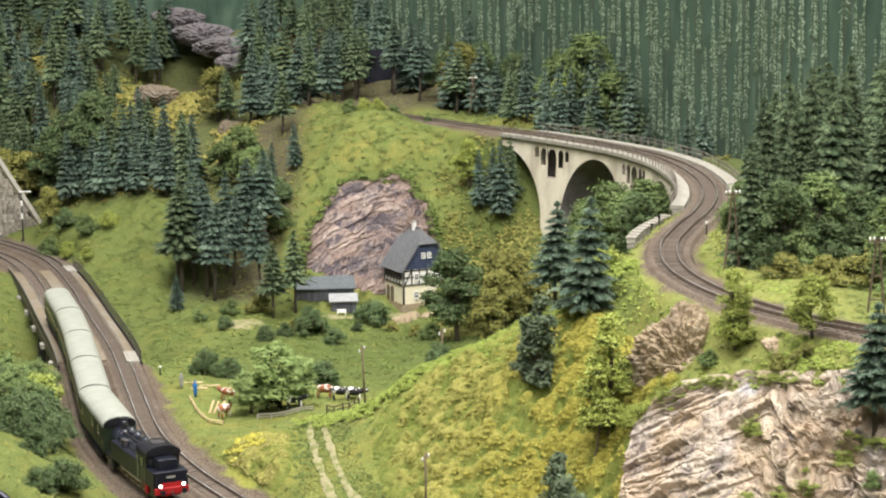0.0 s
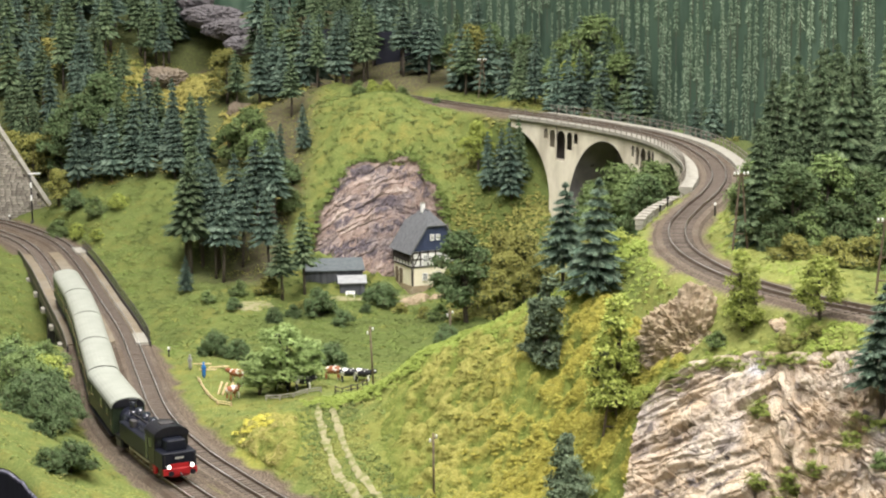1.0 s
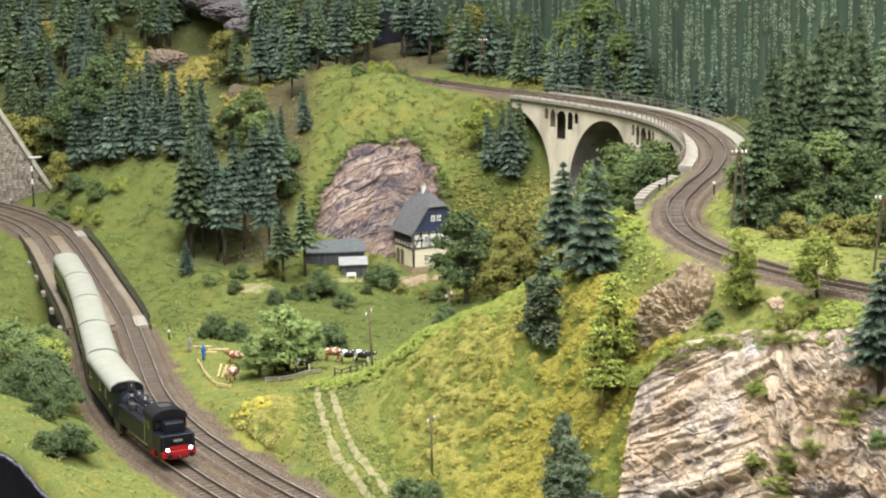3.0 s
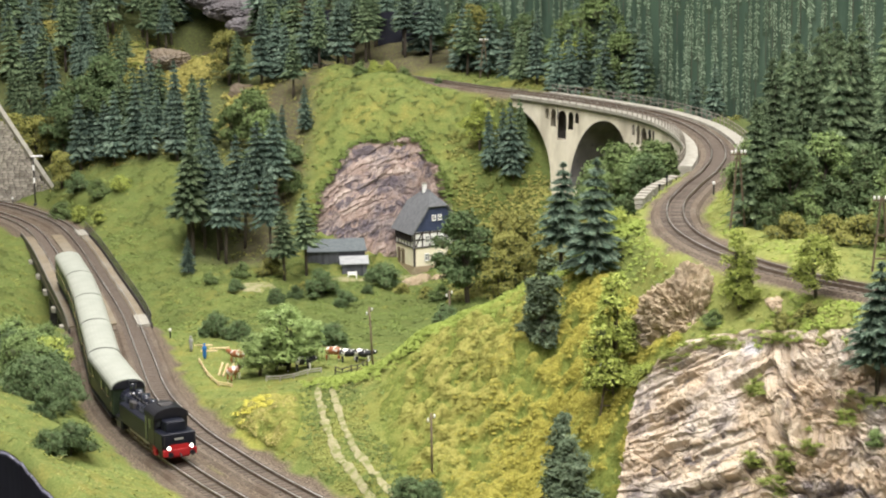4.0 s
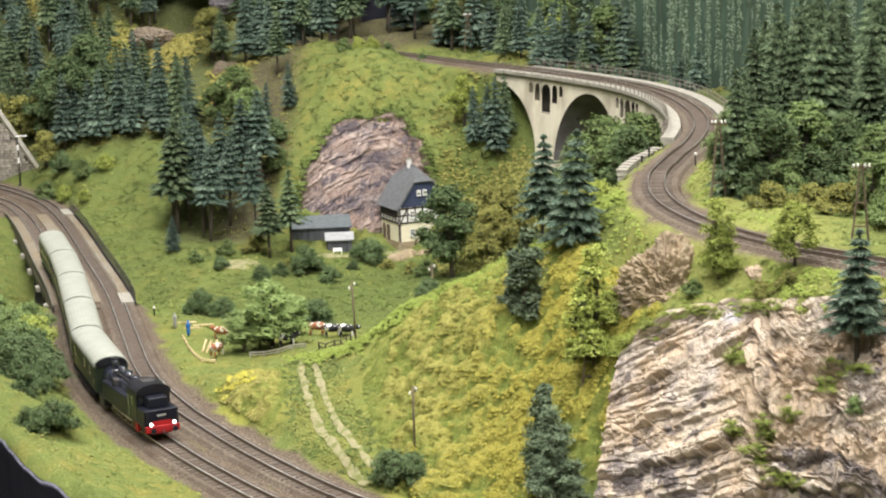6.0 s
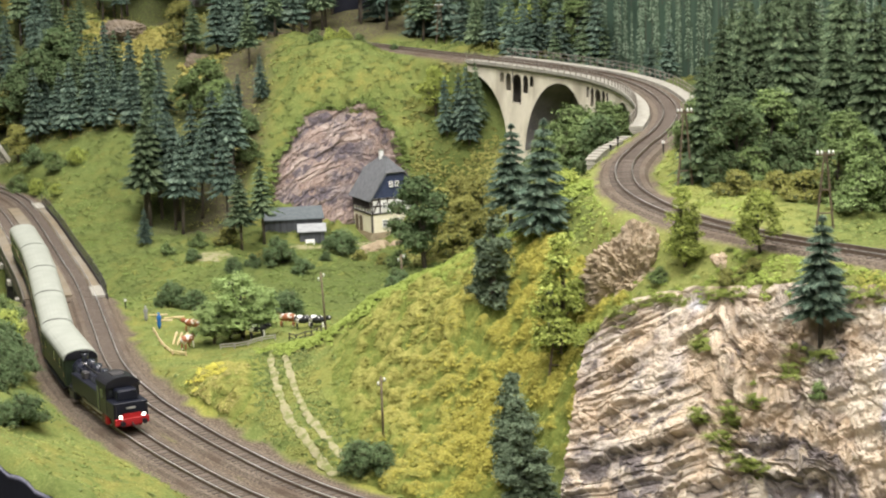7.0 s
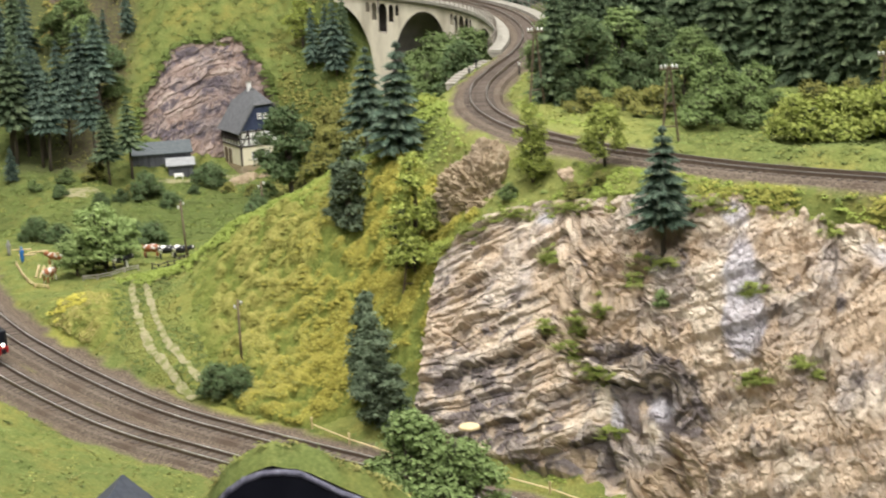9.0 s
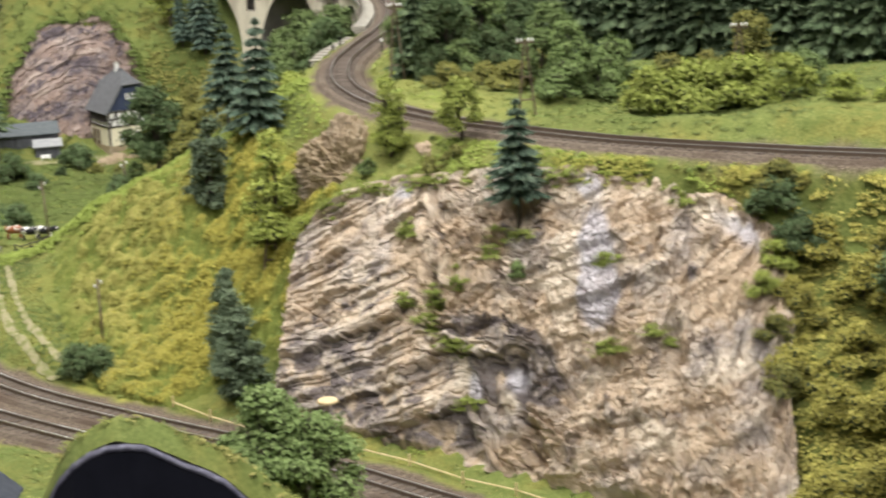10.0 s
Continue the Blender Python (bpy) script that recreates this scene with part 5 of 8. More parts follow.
set_spruces([(0.040, 1.865, 0.112, 7, 1.02), (0.068, 1.80, 0.113, 6, 1.18), (-0.484, 2.827, 0.056, 0, 1.1), (-0.335, 2.789, 0.118, 2, 1.1), (-0.306, 2.831, 0.130, 2, 1.0), (-0.028, 3.006, 0.100, 1, 0.9), (0.007, 2.984, 0.124, 0, 0.9), (-0.010, 3.001, 0.098, 1, 0.9), (0.022, 3.005, 0.10, 3, 0.8), (0.246, 1.93, 0.10, 5, 0.9), (0.262, 1.98, 0.125, 5, 1.0), (0.300, 1.96, 0.13, 5, 1.0)])
set_spruces([(0.333, 1.93, 0.12, 5, 0.9), (0.365, 1.90, 0.135, 5, 1.0), (0.40, 1.87, 0.15, 5, 1.0), (0.435, 1.84, 0.15, 5, 1.0), (0.47, 1.80, 0.15, 5, 1.0), (0.50, 1.78, 0.145, 5, 1.0), (0.535, 1.75, 0.15, 5, 1.0), (0.57, 1.73, 0.15, 5, 1.0), (0.605, 1.70, 0.15, 5, 1.0), (0.64, 1.68, 0.15, 5, 1.0)])
for x, y, h, k in [(0.222, 1.812, 0.108, 5), (0.240, 1.83, 0.10, 5), (0.262, 1.845, 0.104, 5), (0.232, 1.86, 0.115, 5), (0.288, 1.86, 0.11, 5)]:
    plant(SPRUCES[k], x, y, h, rng=prng)


def wood(count, inside, gap, h0, h1, kinds, seed, others=None):
    """Trees set at random but no closer than a gap, where inside(x, y) holds."""
    r = random.Random(seed)
    done, tries = [], 0
    while len(done) < count and tries < count * 60:
        tries += 1
        x, y = r.uniform(-1.2, 0.8), r.uniform(1.7, 4.0)
        if not inside(x, y) or any((x - a) ** 2 + (y - b) ** 2 < gap ** 2 for a, b in done):
            continue
        done.append((x, y))
        if others and r.random() < others[1]:
            plant(r.choice(others[0]), x, y, r.uniform(h0, h1) * 0.75, rng=r, lean=4)
        else:
            plant(SPRUCES[r.choice(kinds)], x, y, r.uniform(h0, h1), rng=r, wide=r.uniform(0.85, 1.1))
    return done


def clear(x, y):
    """Away from tracks."""
    return min(np.hypot(UPPER[:, 0] - x, UPPER[:, 1] - y).min(), np.hypot(LOWER_R[:, 0] - x, LOWER_R[:, 1] - y).min()) > 0.05


wood(34, lambda x, y: -0.505 < x < -0.35 and 2.86 < y < 3.04 and y > 2.86 + 0.35 * max(0, -0.45 - x), 0.022, 0.14, 0.185, (2, 4, 4), 3)
wood(115, lambda x, y: -0.86 < x < -0.50 and 3.16 < y < 3.42 and y > 3.19 - 0.60 * (x + 0.557) and x > -0.745 and not (y > 3.32 and abs(x + 0.166 * y) < 0.046) and not (y > 3.26 and abs(x + 0.137 * y) < 0.022) and clear(x, y), 0.026, 0.10, 0.14, (0, 1, 3, 1), 4, (TREE_DARK + TREE_OLIVE, 0.14))
wood(110, lambda x, y: -1.05 < x < -0.33 and 3.42 < y < 3.62 and not (-0.70 < x < -0.53 and y > 3.44) and not (y > 3.5 and abs(x + 0.141 * y) < 0.034) and not (y > 3.5 and abs(x + 0.228 * y) < 0.025) and clear(x, y), 0.031, 0.095, 0.14, (0, 1, 2, 3), 5, (TREE_OLIVE + TREE_DARK, 0.12))
wood(110, lambda x, y: -1.1 < x < -0.22 and 3.62 < y < 3.98 and not (-0.66 < x < -0.48) and math.hypot(x + 0.865, y - 3.79) > 0.06 and not (-0.76 < x < -0.56 and y < 3.80) and clear(x, y), 0.033, 0.12, 0.16, (2, 4, 2, 0), 6)
wood(52, lambda x, y: -0.40 < x < -0.02 and 3.40 < y < 3.68 and clear(x, y) and y > 3.28 - 0.9 * x - 0.12, 0.034, 0.11, 0.155, (2, 4, 1, 0), 7, (TREE_DARK, 0.2))
wood(75, lambda x, y: 0.0 < x < 0.31 and 2.80 < y < 3.40 and 0.05 < min(np.hypot(UPPER[:, 0] - x, UPPER[:, 1] - y)) < 0.13 and x > np.interp(y, UPPER[::-1, 1], UPPER[::-1, 0]), 0.019, 0.085, 0.125, (0, 1, 3), 8, (TREE_MID, 0.18))
wood(80, lambda x, y: 0.27 < x < 0.75 and 1.90 < y < 2.5 and clear(x, y), 0.038, 0.12, 0.155, (5, 5, 3), 9)

wood(18, lambda x, y: -0.50 < x < -0.33 and 3.06 < y < 3.34, 0.034, 0.08, 0.12, (0, 1, 2), 19, (TREE_DARK + TREE_MID, 0.3))
# a close row between the upper track and the painted board
for k in range(34):
    a = k / 33
    x, y = np.interp(a, [0, 0.5, 1], [0.115, 0.185, 0.30]) + prng.uniform(-0.006, 0.006), np.interp(a, [0, 0.5, 1], [3.32, 3.17, 2.94]) + prng.uniform(-0.01, 0.01)
    plant(SPRUCES[(0, 1, 3)[k % 3]] if k % 9 else TREE_MID[0], x, y, prng.uniform(0.11, 0.15) * (1 - 0.25 * (a > 0.72)), rng=prng)
# broadleaf trees: x, y, height, family
def set_trees(rows):
    for x, y, h, fam, k in rows:
        plant(fam[k], x, y, h, rng=prng, lean=5)


set_trees([(-0.062, 2.608, 0.132, TREE_DARK, 0), (-0.045, 2.70, 0.10, TREE_OLIVE, 1), (-0.01, 2.75, 0.10, TREE_OLIVE, 0), (-0.02, 2.50, 0.085, TREE_OLIVE, 1), (0.176, 1.558, 0.070, LIME, 1), (0.184, 1.552, 0.050, LIME, 0), (0.230, 1.508, 0.056, TREE_LIGHT, 0), (-0.428, 3.20, 0.11, TREE_MID, 0), (-0.40, 3.15, 0.09, TREE_MID, 1), (-0.045, 3.05, 0.080, TREE_LIGHT, 1), (0.03, 3.40, 0.10, TREE_DARK, 1), (-0.06, 3.46, 0.12, TREE_OLIVE, 0), (0.10, 3.20, 0.07, TREE_LIGHT, 0), (0.15, 2.56, 0.135, TREE_MID, 0), (0.185, 2.50, 0.14, TREE_MID, 1), (0.12, 2.62, 0.11, TREE_MID, 0)])
set_trees([(0.17, 2.42, 0.10, TREE_DARK, 1), (0.226, 1.835, 0.078, TREE_MID, 0), (0.255, 1.80, 0.082, TREE_DARK, 1), (0.29, 1.83, 0.085, TREE_MID, 0), (0.32, 1.80, 0.078, TREE_DARK, 1), (0.355, 1.78, 0.072, TREE_MID, 0), (0.35, 1.668, 0.066, TREE_MID, 1), (0.325, 1.69, 0.06, TREE_MID, 0), (0.50, 1.63, 0.07, TREE_OLIVE, 0), (0.050, 1.165, 0.105, TREE_MID, 1), (0.080, 1.15, 0.092, TREE_MID, 0), (0.034, 1.12, 0.07, TREE_MID, 0), (0.095, 2.72, 0.10, TREE_MID, 0), (0.125, 2.70, 0.14, TREE_MID, 1), (0.155, 2.68, 0.15, TREE_MID, 0), (0.18, 2.60, 0.13, TREE_MID, 0)])
set_trees([(-0.757, 3.37, 0.15, TREE_DARK, 0), (-0.722, 3.40, 0.15, TREE_DARK, 1), (-0.79, 3.40, 0.13, TREE_DARK, 1), (-0.85, 3.43, 0.10, TREE_OLIVE, 0), (-0.82, 3.42, 0.09, TREE_OLIVE, 1), (-0.875, 3.42, 0.12, TREE_OLIVE, 1), (-0.775, 3.30, 0.07, TREE_OLIVE, 0)])
set_trees([(0.075, 2.66, 0.09, TREE_MID, 1), (0.018, 2.654, 0.10, TREE_OLIVE, 1), (-0.005, 2.62, 0.09, TREE_OLIVE, 0), (0.035, 2.60, 0.08, TREE_OLIVE, 1), (0.515, 1.18, 0.12, TREE_DARK, 0)])
# tall dark junipers on the hillside
for x, y, h, fam, k, w in [(-0.255, 2.075, 0.078, TREE_FRESH, 1, 1.35), (-0.285, 2.06, 0.050, TREE_FRESH, 0, 1.5), (-0.232, 2.065, 0.050, TREE_FRESH, 0, 1.3), (0.074, 1.601, 0.112, LIME, 0, 1.1), (0.020, 1.744, 0.085, JUNIPER, 1, 1.25), (0.012, 1.76, 0.06, JUNIPER, 0, 1.3), (0.027, 1.535, 0.080, JUNIPER, 0, 1.0), (0.034, 1.500, 0.078, JUNIPER, 1, 1.2), (0.036, 1.470, 0.075, JUNIPER, 0, 1.25), (0.048, 1.462, 0.055, JUNIPER, 1, 1.4)]:
    plant(fam[k], x, y, h, rng=prng, lean=3, wide=w)
# bushes: x, y, height, family
def set_bushes(rows):
    for x, y, h, fam in rows:
        if x > 0.405 and y < 1.30 and fam in (BUSH_OLIVE, BUSH_LIGHT):
            fam = BUSH_GOLD
        plant(fam[prng.random() < 0.5], x, y, h, rng=prng, lean=6, wide=prng.uniform(0.9, 1.2))


set_bushes([(-0.369, 2.315, 0.042, BUSH_DARK), (-0.34, 2.30, 0.034, BUSH_DARK), (-0.222, 2.27, 0.042, BUSH_DARK), (-0.245, 2.30, 0.035, BUSH_DARK), (-0.189, 2.798, 0.046, BUSH_DARK), (-0.274, 2.709, 0.052, BUSH_DARK), (-0.335, 2.672, 0.030, BUSH_DARK), (-0.31, 2.70, 0.026, BUSH_DARK), (-0.355, 2.80, 0.035, BUSH_OLIVE), (-0.40, 2.80, 0.03, BUSH_MID), (-0.30, 2.74, 0.022, BUSH_OLIVE), (-0.42, 1.715, 0.040, BUSH_DARK), (-0.435, 1.69, 0.032, BUSH_DARK), (-0.492, 1.95, 0.055, BUSH_DARK), (-0.47, 1.89, 0.045, BUSH_DARK), (-0.465, 1.84, 0.036, BUSH_DARK), (-0.52, 1.99, 0.055, BUSH_MID), (-0.546, 2.05, 0.055, BUSH_MID), (-0.57, 2.12, 0.055, BUSH_MID), (-0.53, 2.11, 0.045, BUSH_LIGHT), (-0.60, 2.05, 0.05, BUSH_DARK), (-0.545, 2.17, 0.042, BUSH_MID)])
set_bushes([(-0.485, 1.91, 0.05, BUSH_DARK), (-0.51, 1.94, 0.05, BUSH_DARK), (-0.50, 1.875, 0.045, BUSH_DARK), (-0.53, 1.96, 0.05, BUSH_MID), (-0.56, 2.08, 0.05, BUSH_DARK), (-0.46, 1.80, 0.034, BUSH_DARK), (-0.100, 1.590, 0.036, BUSH_DARK), (-0.082, 1.578, 0.032, BUSH_DARK), (-0.078, 1.93, 0.034, BUSH_DARK), (-0.06, 2.0, 0.035, BUSH_DARK), (-0.224, 3.30, 0.030, BUSH_LIGHT), (-0.20, 3.285, 0.026, BUSH_LIGHT), (-0.175, 3.30, 0.024, BUSH_MID), (-0.25, 3.30, 0.03, BUSH_MID), (-0.115, 3.27, 0.018, BUSH_DARK), (-0.75, 3.17, 0.04, BUSH_MID), (-0.71, 3.13, 0.035, BUSH_LIGHT), (-0.68, 3.15, 0.04, BUSH_MID), (-0.73, 3.22, 0.045, BUSH_DARK), (-0.64, 3.14, 0.034, BUSH_LIGHT), (-0.66, 3.05, 0.025, BUSH_LIGHT), (0.232, 1.80, 0.05, BUSH_DARK)])
set_bushes([(0.262, 1.78, 0.05, BUSH_MID), (0.295, 1.80, 0.055, BUSH_DARK), (0.325, 1.775, 0.05, BUSH_DARK), (0.36, 1.755, 0.05, BUSH_DARK), (0.245, 1.83, 0.06, BUSH_DARK), (0.31, 1.84, 0.06, BUSH_DARK), (0.34, 1.65, 0.045, BUSH_MID), (0.40, 1.15, 0.035, BUSH_OLIVE), (0.415, 1.20, 0.04, BUSH_OLIVE), (0.428, 1.25, 0.036, BUSH_LIGHT), (0.41, 1.11, 0.04, BUSH_LIGHT), (0.445, 1.285, 0.04, BUSH_DARK), (0.435, 1.31, 0.034, BUSH_DARK), (0.245, 1.745, 0.035, BUSH_OLIVE), (0.275, 1.72, 0.03, BUSH_OLIVE), (0.30, 1.70, 0.035, BUSH_OLIVE), (0.33, 1.74, 0.04, BUSH_OLIVE), (0.372, 1.66, 0.05, BUSH_MID), (0.39, 1.70, 0.05, BUSH_MID), (0.392, 1.535, 0.050, BUSH_LIGHT), (0.415, 1.520, 0.055, BUSH_LIGHT), (0.44, 1.508, 0.052, BUSH_LIGHT)])
set_bushes([(0.465, 1.495, 0.054, BUSH_LIGHT), (0.49, 1.478, 0.046, BUSH_LIGHT), (0.43, 1.575, 0.04, BUSH_LIGHT), (0.40, 1.60, 0.035, BUSH_OLIVE), (0.53, 1.44, 0.028, BUSH_LIGHT), (0.56, 1.40, 0.03, BUSH_LIGHT), (0.53, 1.55, 0.05, BUSH_MID), (0.44, 1.665, 0.045, BUSH_OLIVE), (0.47, 1.66, 0.04, BUSH_OLIVE), (0.18, 1.58, 0.018, BUSH_MID), (0.155, 1.565, 0.018, BUSH_MID), (0.205, 1.50, 0.018, BUSH_OLIVE), (0.22, 1.485, 0.018, BUSH_OLIVE), (0.09, 1.64, 0.035, BUSH_LIGHT), (0.08, 1.66, 0.03, BUSH_LIGHT), (0.10, 1.57, 0.03, BUSH_LIGHT), (0.12, 2.30, 0.06, BUSH_LIGHT), (0.08, 2.28, 0.05, BUSH_OLIVE), (0.10, 2.38, 0.07, BUSH_OLIVE), (0.455, 1.275, 0.04, BUSH_OLIVE), (0.435, 1.24, 0.035, BUSH_OLIVE), (0.475, 1.235, 0.04, BUSH_LIGHT)])
set_bushes([(0.46, 1.19, 0.04, BUSH_OLIVE), (0.435, 1.16, 0.035, BUSH_LIGHT), (0.47, 1.14, 0.05, BUSH_OLIVE), (0.50, 1.24, 0.05, BUSH_LIGHT), (0.45, 1.10, 0.045, BUSH_LIGHT), (0.42, 1.09, 0.03, BUSH_OLIVE), (0.44, 1.315, 0.03, BUSH_OLIVE), (-0.36, 3.12, 0.05, BUSH_DARK), (-0.345, 3.05, 0.045, BUSH_MID), (-0.16, 2.76, 0.02, BUSH_OLIVE), (-0.21, 2.75, 0.018, BUSH_DARK), (-0.235, 2.66, 0.03, BUSH_DARK), (-0.40, 2.72, 0.024, BUSH_DARK), (-0.445, 2.78, 0.022, BUSH_MID), (-0.12, 2.70, 0.026, BUSH_OLIVE), (-0.10, 2.66, 0.03, BUSH_MID)])


def blades(name, points, per, tall, spread, seed, material, label, leaf=False):
    """Tufts of grass blades, or low flower clumps, as one body."""
    r = np.random.RandomState(seed)
    p = np.repeat(points, per, axis=0)
    n = len(p)
    p[:, :2] += r.normal(size=(n, 2)) * spread
    if leaf:
        p[:, 2] += r.uniform(0, tall, n)
        d = r.normal(size=(n, 3))
        d[:, 2] = np.abs(d[:, 2]) + 1.3
        t = np.cross(d, r.normal(size=(n, 3)))
        t /= np.linalg.norm(t, axis=1)[:, None]
        b = np.cross(d / np.linalg.norm(d, axis=1)[:, None], t)
        s = (spread * r.uniform(0.25, 0.6, n))[:, None]
        v = np.stack([p - t * s, p + b * s, p + t * s, p - b * s], 1).reshape(-1, 3)
        i = np.arange(n)[:, None] * 4
        faces = np.concatenate([i + [0, 1, 2], i + [0, 2, 3]], 0)
    else:
        a = r.uniform(0, 6.28, n)
        side = np.stack([np.cos(a), np.sin(a), np.zeros(n)], 1) * (tall * 0.13)
        tip = p + np.stack([r.normal(size=n) * tall * 1.1, r.normal(size=n) * tall * 1.1, tall * r.uniform(0.10, 0.42, n)], 1)
        p = p - [0, 0, 0.0004]
        v = np.stack([p - side, p + side, tip], 1).reshape(-1, 3)
        faces = np.arange(n * 3).reshape(-1, 3)
    return tagged(new(name, mesh_of(name, v, faces, material)), label, "grass", kind="stuff")


def scatter(n, area, keep, seed):
    r = np.random.RandomState(seed)
    x, y = r.uniform(area[0], area[1], n), r.uniform(area[2], area[3], n)
    ok = (near_line(x, y, LOWER_L) > 0.037) & (near_line(x, y, LOWER_R) > 0.037) & (near_line(x, y, UPPER) > 0.034) & (in_front(x, y) < -0.002) & (r.uniform(0, 1, n) < keep(x, y))
    x, y = x[ok], y[ok]
    return np.stack([x, y, height(x, y)], 1)


def off_road(x, y):
    d = near_line(x, y, ROAD_A)
    return np.clip(((d > 0.013) | (d < 0.004)) + 0.22, 0, 1)


def patchy(x, y, size, seed):
    return smooth(-0.2, 0.35, fractal(x, y, size, seed, 3))


blades("meadow_grass", scatter(26000, (-0.62, 0.62, 0.88, 2.35), lambda x, y: off_road(x, y) * (1 - 0.85 * yellow_hill(x, y)) * (0.5 + 0.5 * patchy(x, y, 0.06, 3)), 1), 5, 0.0030, 0.0022, 1, M_GRASS, "short flocked green grass")
blades("meadow_grass", scatter(20000, (-0.90, 0.35, 2.35, 3.45), lambda x, y: 1 - 0.85 * wooded(x, y), 2), 4, 0.0034, 0.003, 2, M_GRASS_DEEP, "short flocked green grass on the far slopes")
blades("dry_grass", scatter(9000, (-0.62, 0.62, 0.88, 2.3), lambda x, y: off_road(x, y) * (1 - 0.8 * yellow_hill(x, y)) * (0.15 + 0.85 * patchy(x, y, 0.045, 7)), 3), 4, 0.0045, 0.002, 3, M_STRAW, "straw yellow tufts of dry grass")


def tufts(name, points, r0, r1, per, leaf, seed, material, label):
    """Low rounded cushions of fine flock."""
    r = np.random.RandomState(seed)
    rad = r.uniform(r0, r1, len(points))
    idx = np.repeat(np.arange(len(points)), per)
    n = len(idx)
    d = r.normal(size=(n, 3))
    d[:, 2] = np.abs(d[:, 2])
    d /= np.linalg.norm(d, axis=1)[:, None]
    p = points[idx] + d * [1, 1, 0.62] * (rad[idx] * r.uniform(0.55, 1.1, n))[:, None]
    nrm = d * 0.8 + [0, 0, 0.8] + r.normal(size=(n, 3)) * 0.16
    nrm /= np.linalg.norm(nrm, axis=1)[:, None]
    t = np.cross(nrm, r.normal(size=(n, 3)))
    t /= np.linalg.norm(t, axis=1)[:, None]
    b = np.cross(nrm, t)
    s = (leaf * r.uniform(0.6, 1.4, n))[:, None]
    v = np.stack([p - t * s, p + b * s, p + t * s, p - b * s], 1).reshape(-1, 3)
    i = np.arange(n)[:, None] * 4
    return tagged(new(name, mesh_of(name, v, np.concatenate([i + [0, 1, 2], i + [0, 2, 3]], 0), material)), label, "grass", kind="stuff")


def crest(x, y):
    return smooth(-0.24, -0.14, x) * (1 - smooth(0.10, 0.13, x)) * np.exp(-((y - np.interp(x, [-0.25, -0.145, 0.0, 0.1], [1.95, 1.895, 1.858, 1.85])) / 0.030) ** 2)


def golden(x, y):
    return smooth(-0.10, 0.06, x + 0.35 * (1.70 - y))


M_PALEGRASS = leaf_material("pale_grass", (0.185, 0.205, 0.052), (0.225, 0.245, 0.066), (0.275, 0.29, 0.085), 0.1)


def mottled(points, seed, shares):
    """Splits points into lots by soft patches with ragged borders."""
    q = fractal(points[:, 0], points[:, 1], 0.05, seed, 3) + np.random.RandomState(seed).normal(size=len(points)) * 0.09
    cut = np.quantile(q, np.cumsum(shares)[:-1])
    lot = np.searchsorted(cut, q)
    return [points[lot == k] for k in range(len(shares))]


for pts, kinds in ((scatter(6500, (-0.62, 0.40, 1.10, 2.32), lambda x, y: off_road(x, y) * (1 - 0.9 * yellow_hill(x, y)), 61), ((0.0026, 0.0056, 16, 0.00105), (0.30, 0.42, 0.28))),
                   (scatter(8000, (-0.80, 0.24, 2.30, 3.42), lambda x, y: 1 - 0.95 * wooded(x, y), 62), ((0.0038, 0.0088, 26, 0.0012), (0.46, 0.46, 0.08)))):
    for lot, (mat, what) in zip(mottled(pts - [0, 0, 0.0012], 63, kinds[1]), ((M_GRASS_DEEP, "deep green"), (M_GRASS, "fresh green"), (M_PALEGRASS, "pale yellow-green"))):
        tufts("meadow_grass", lot, *kinds[0], 64, mat, what + " cushions of flock on the grass")

M_CREST = leaf_material("crest_grass_flock", (0.213, 0.280, 0.056), (0.258, 0.330, 0.067), (0.325, 0.392, 0.095), 0.1)
tufts("meadow_grass", scatter(9000, (-0.26, 0.13, 1.78, 2.02), lambda x, y: crest(x, y), 35) + [0, 0, 0.0040], 0.0026, 0.0046, 40, 0.0008, 35, M_CREST, "fresh bright grass along the crest of the hill")
M_BANK = leaf_material("bank_flower_flock", (0.299, 0.309, 0.064), (0.371, 0.376, 0.081), (0.454, 0.448, 0.113), 0.1)
M_GOLD = leaf_material("gold_flower_flock", (0.27, 0.252, 0.045), (0.345, 0.32, 0.058), (0.42, 0.385, 0.085), 0.1)


M_DRY = leaf_material("straw_flock", (0.26, 0.235, 0.075), (0.34, 0.305, 0.105), (0.43, 0.385, 0.145), 0.1)


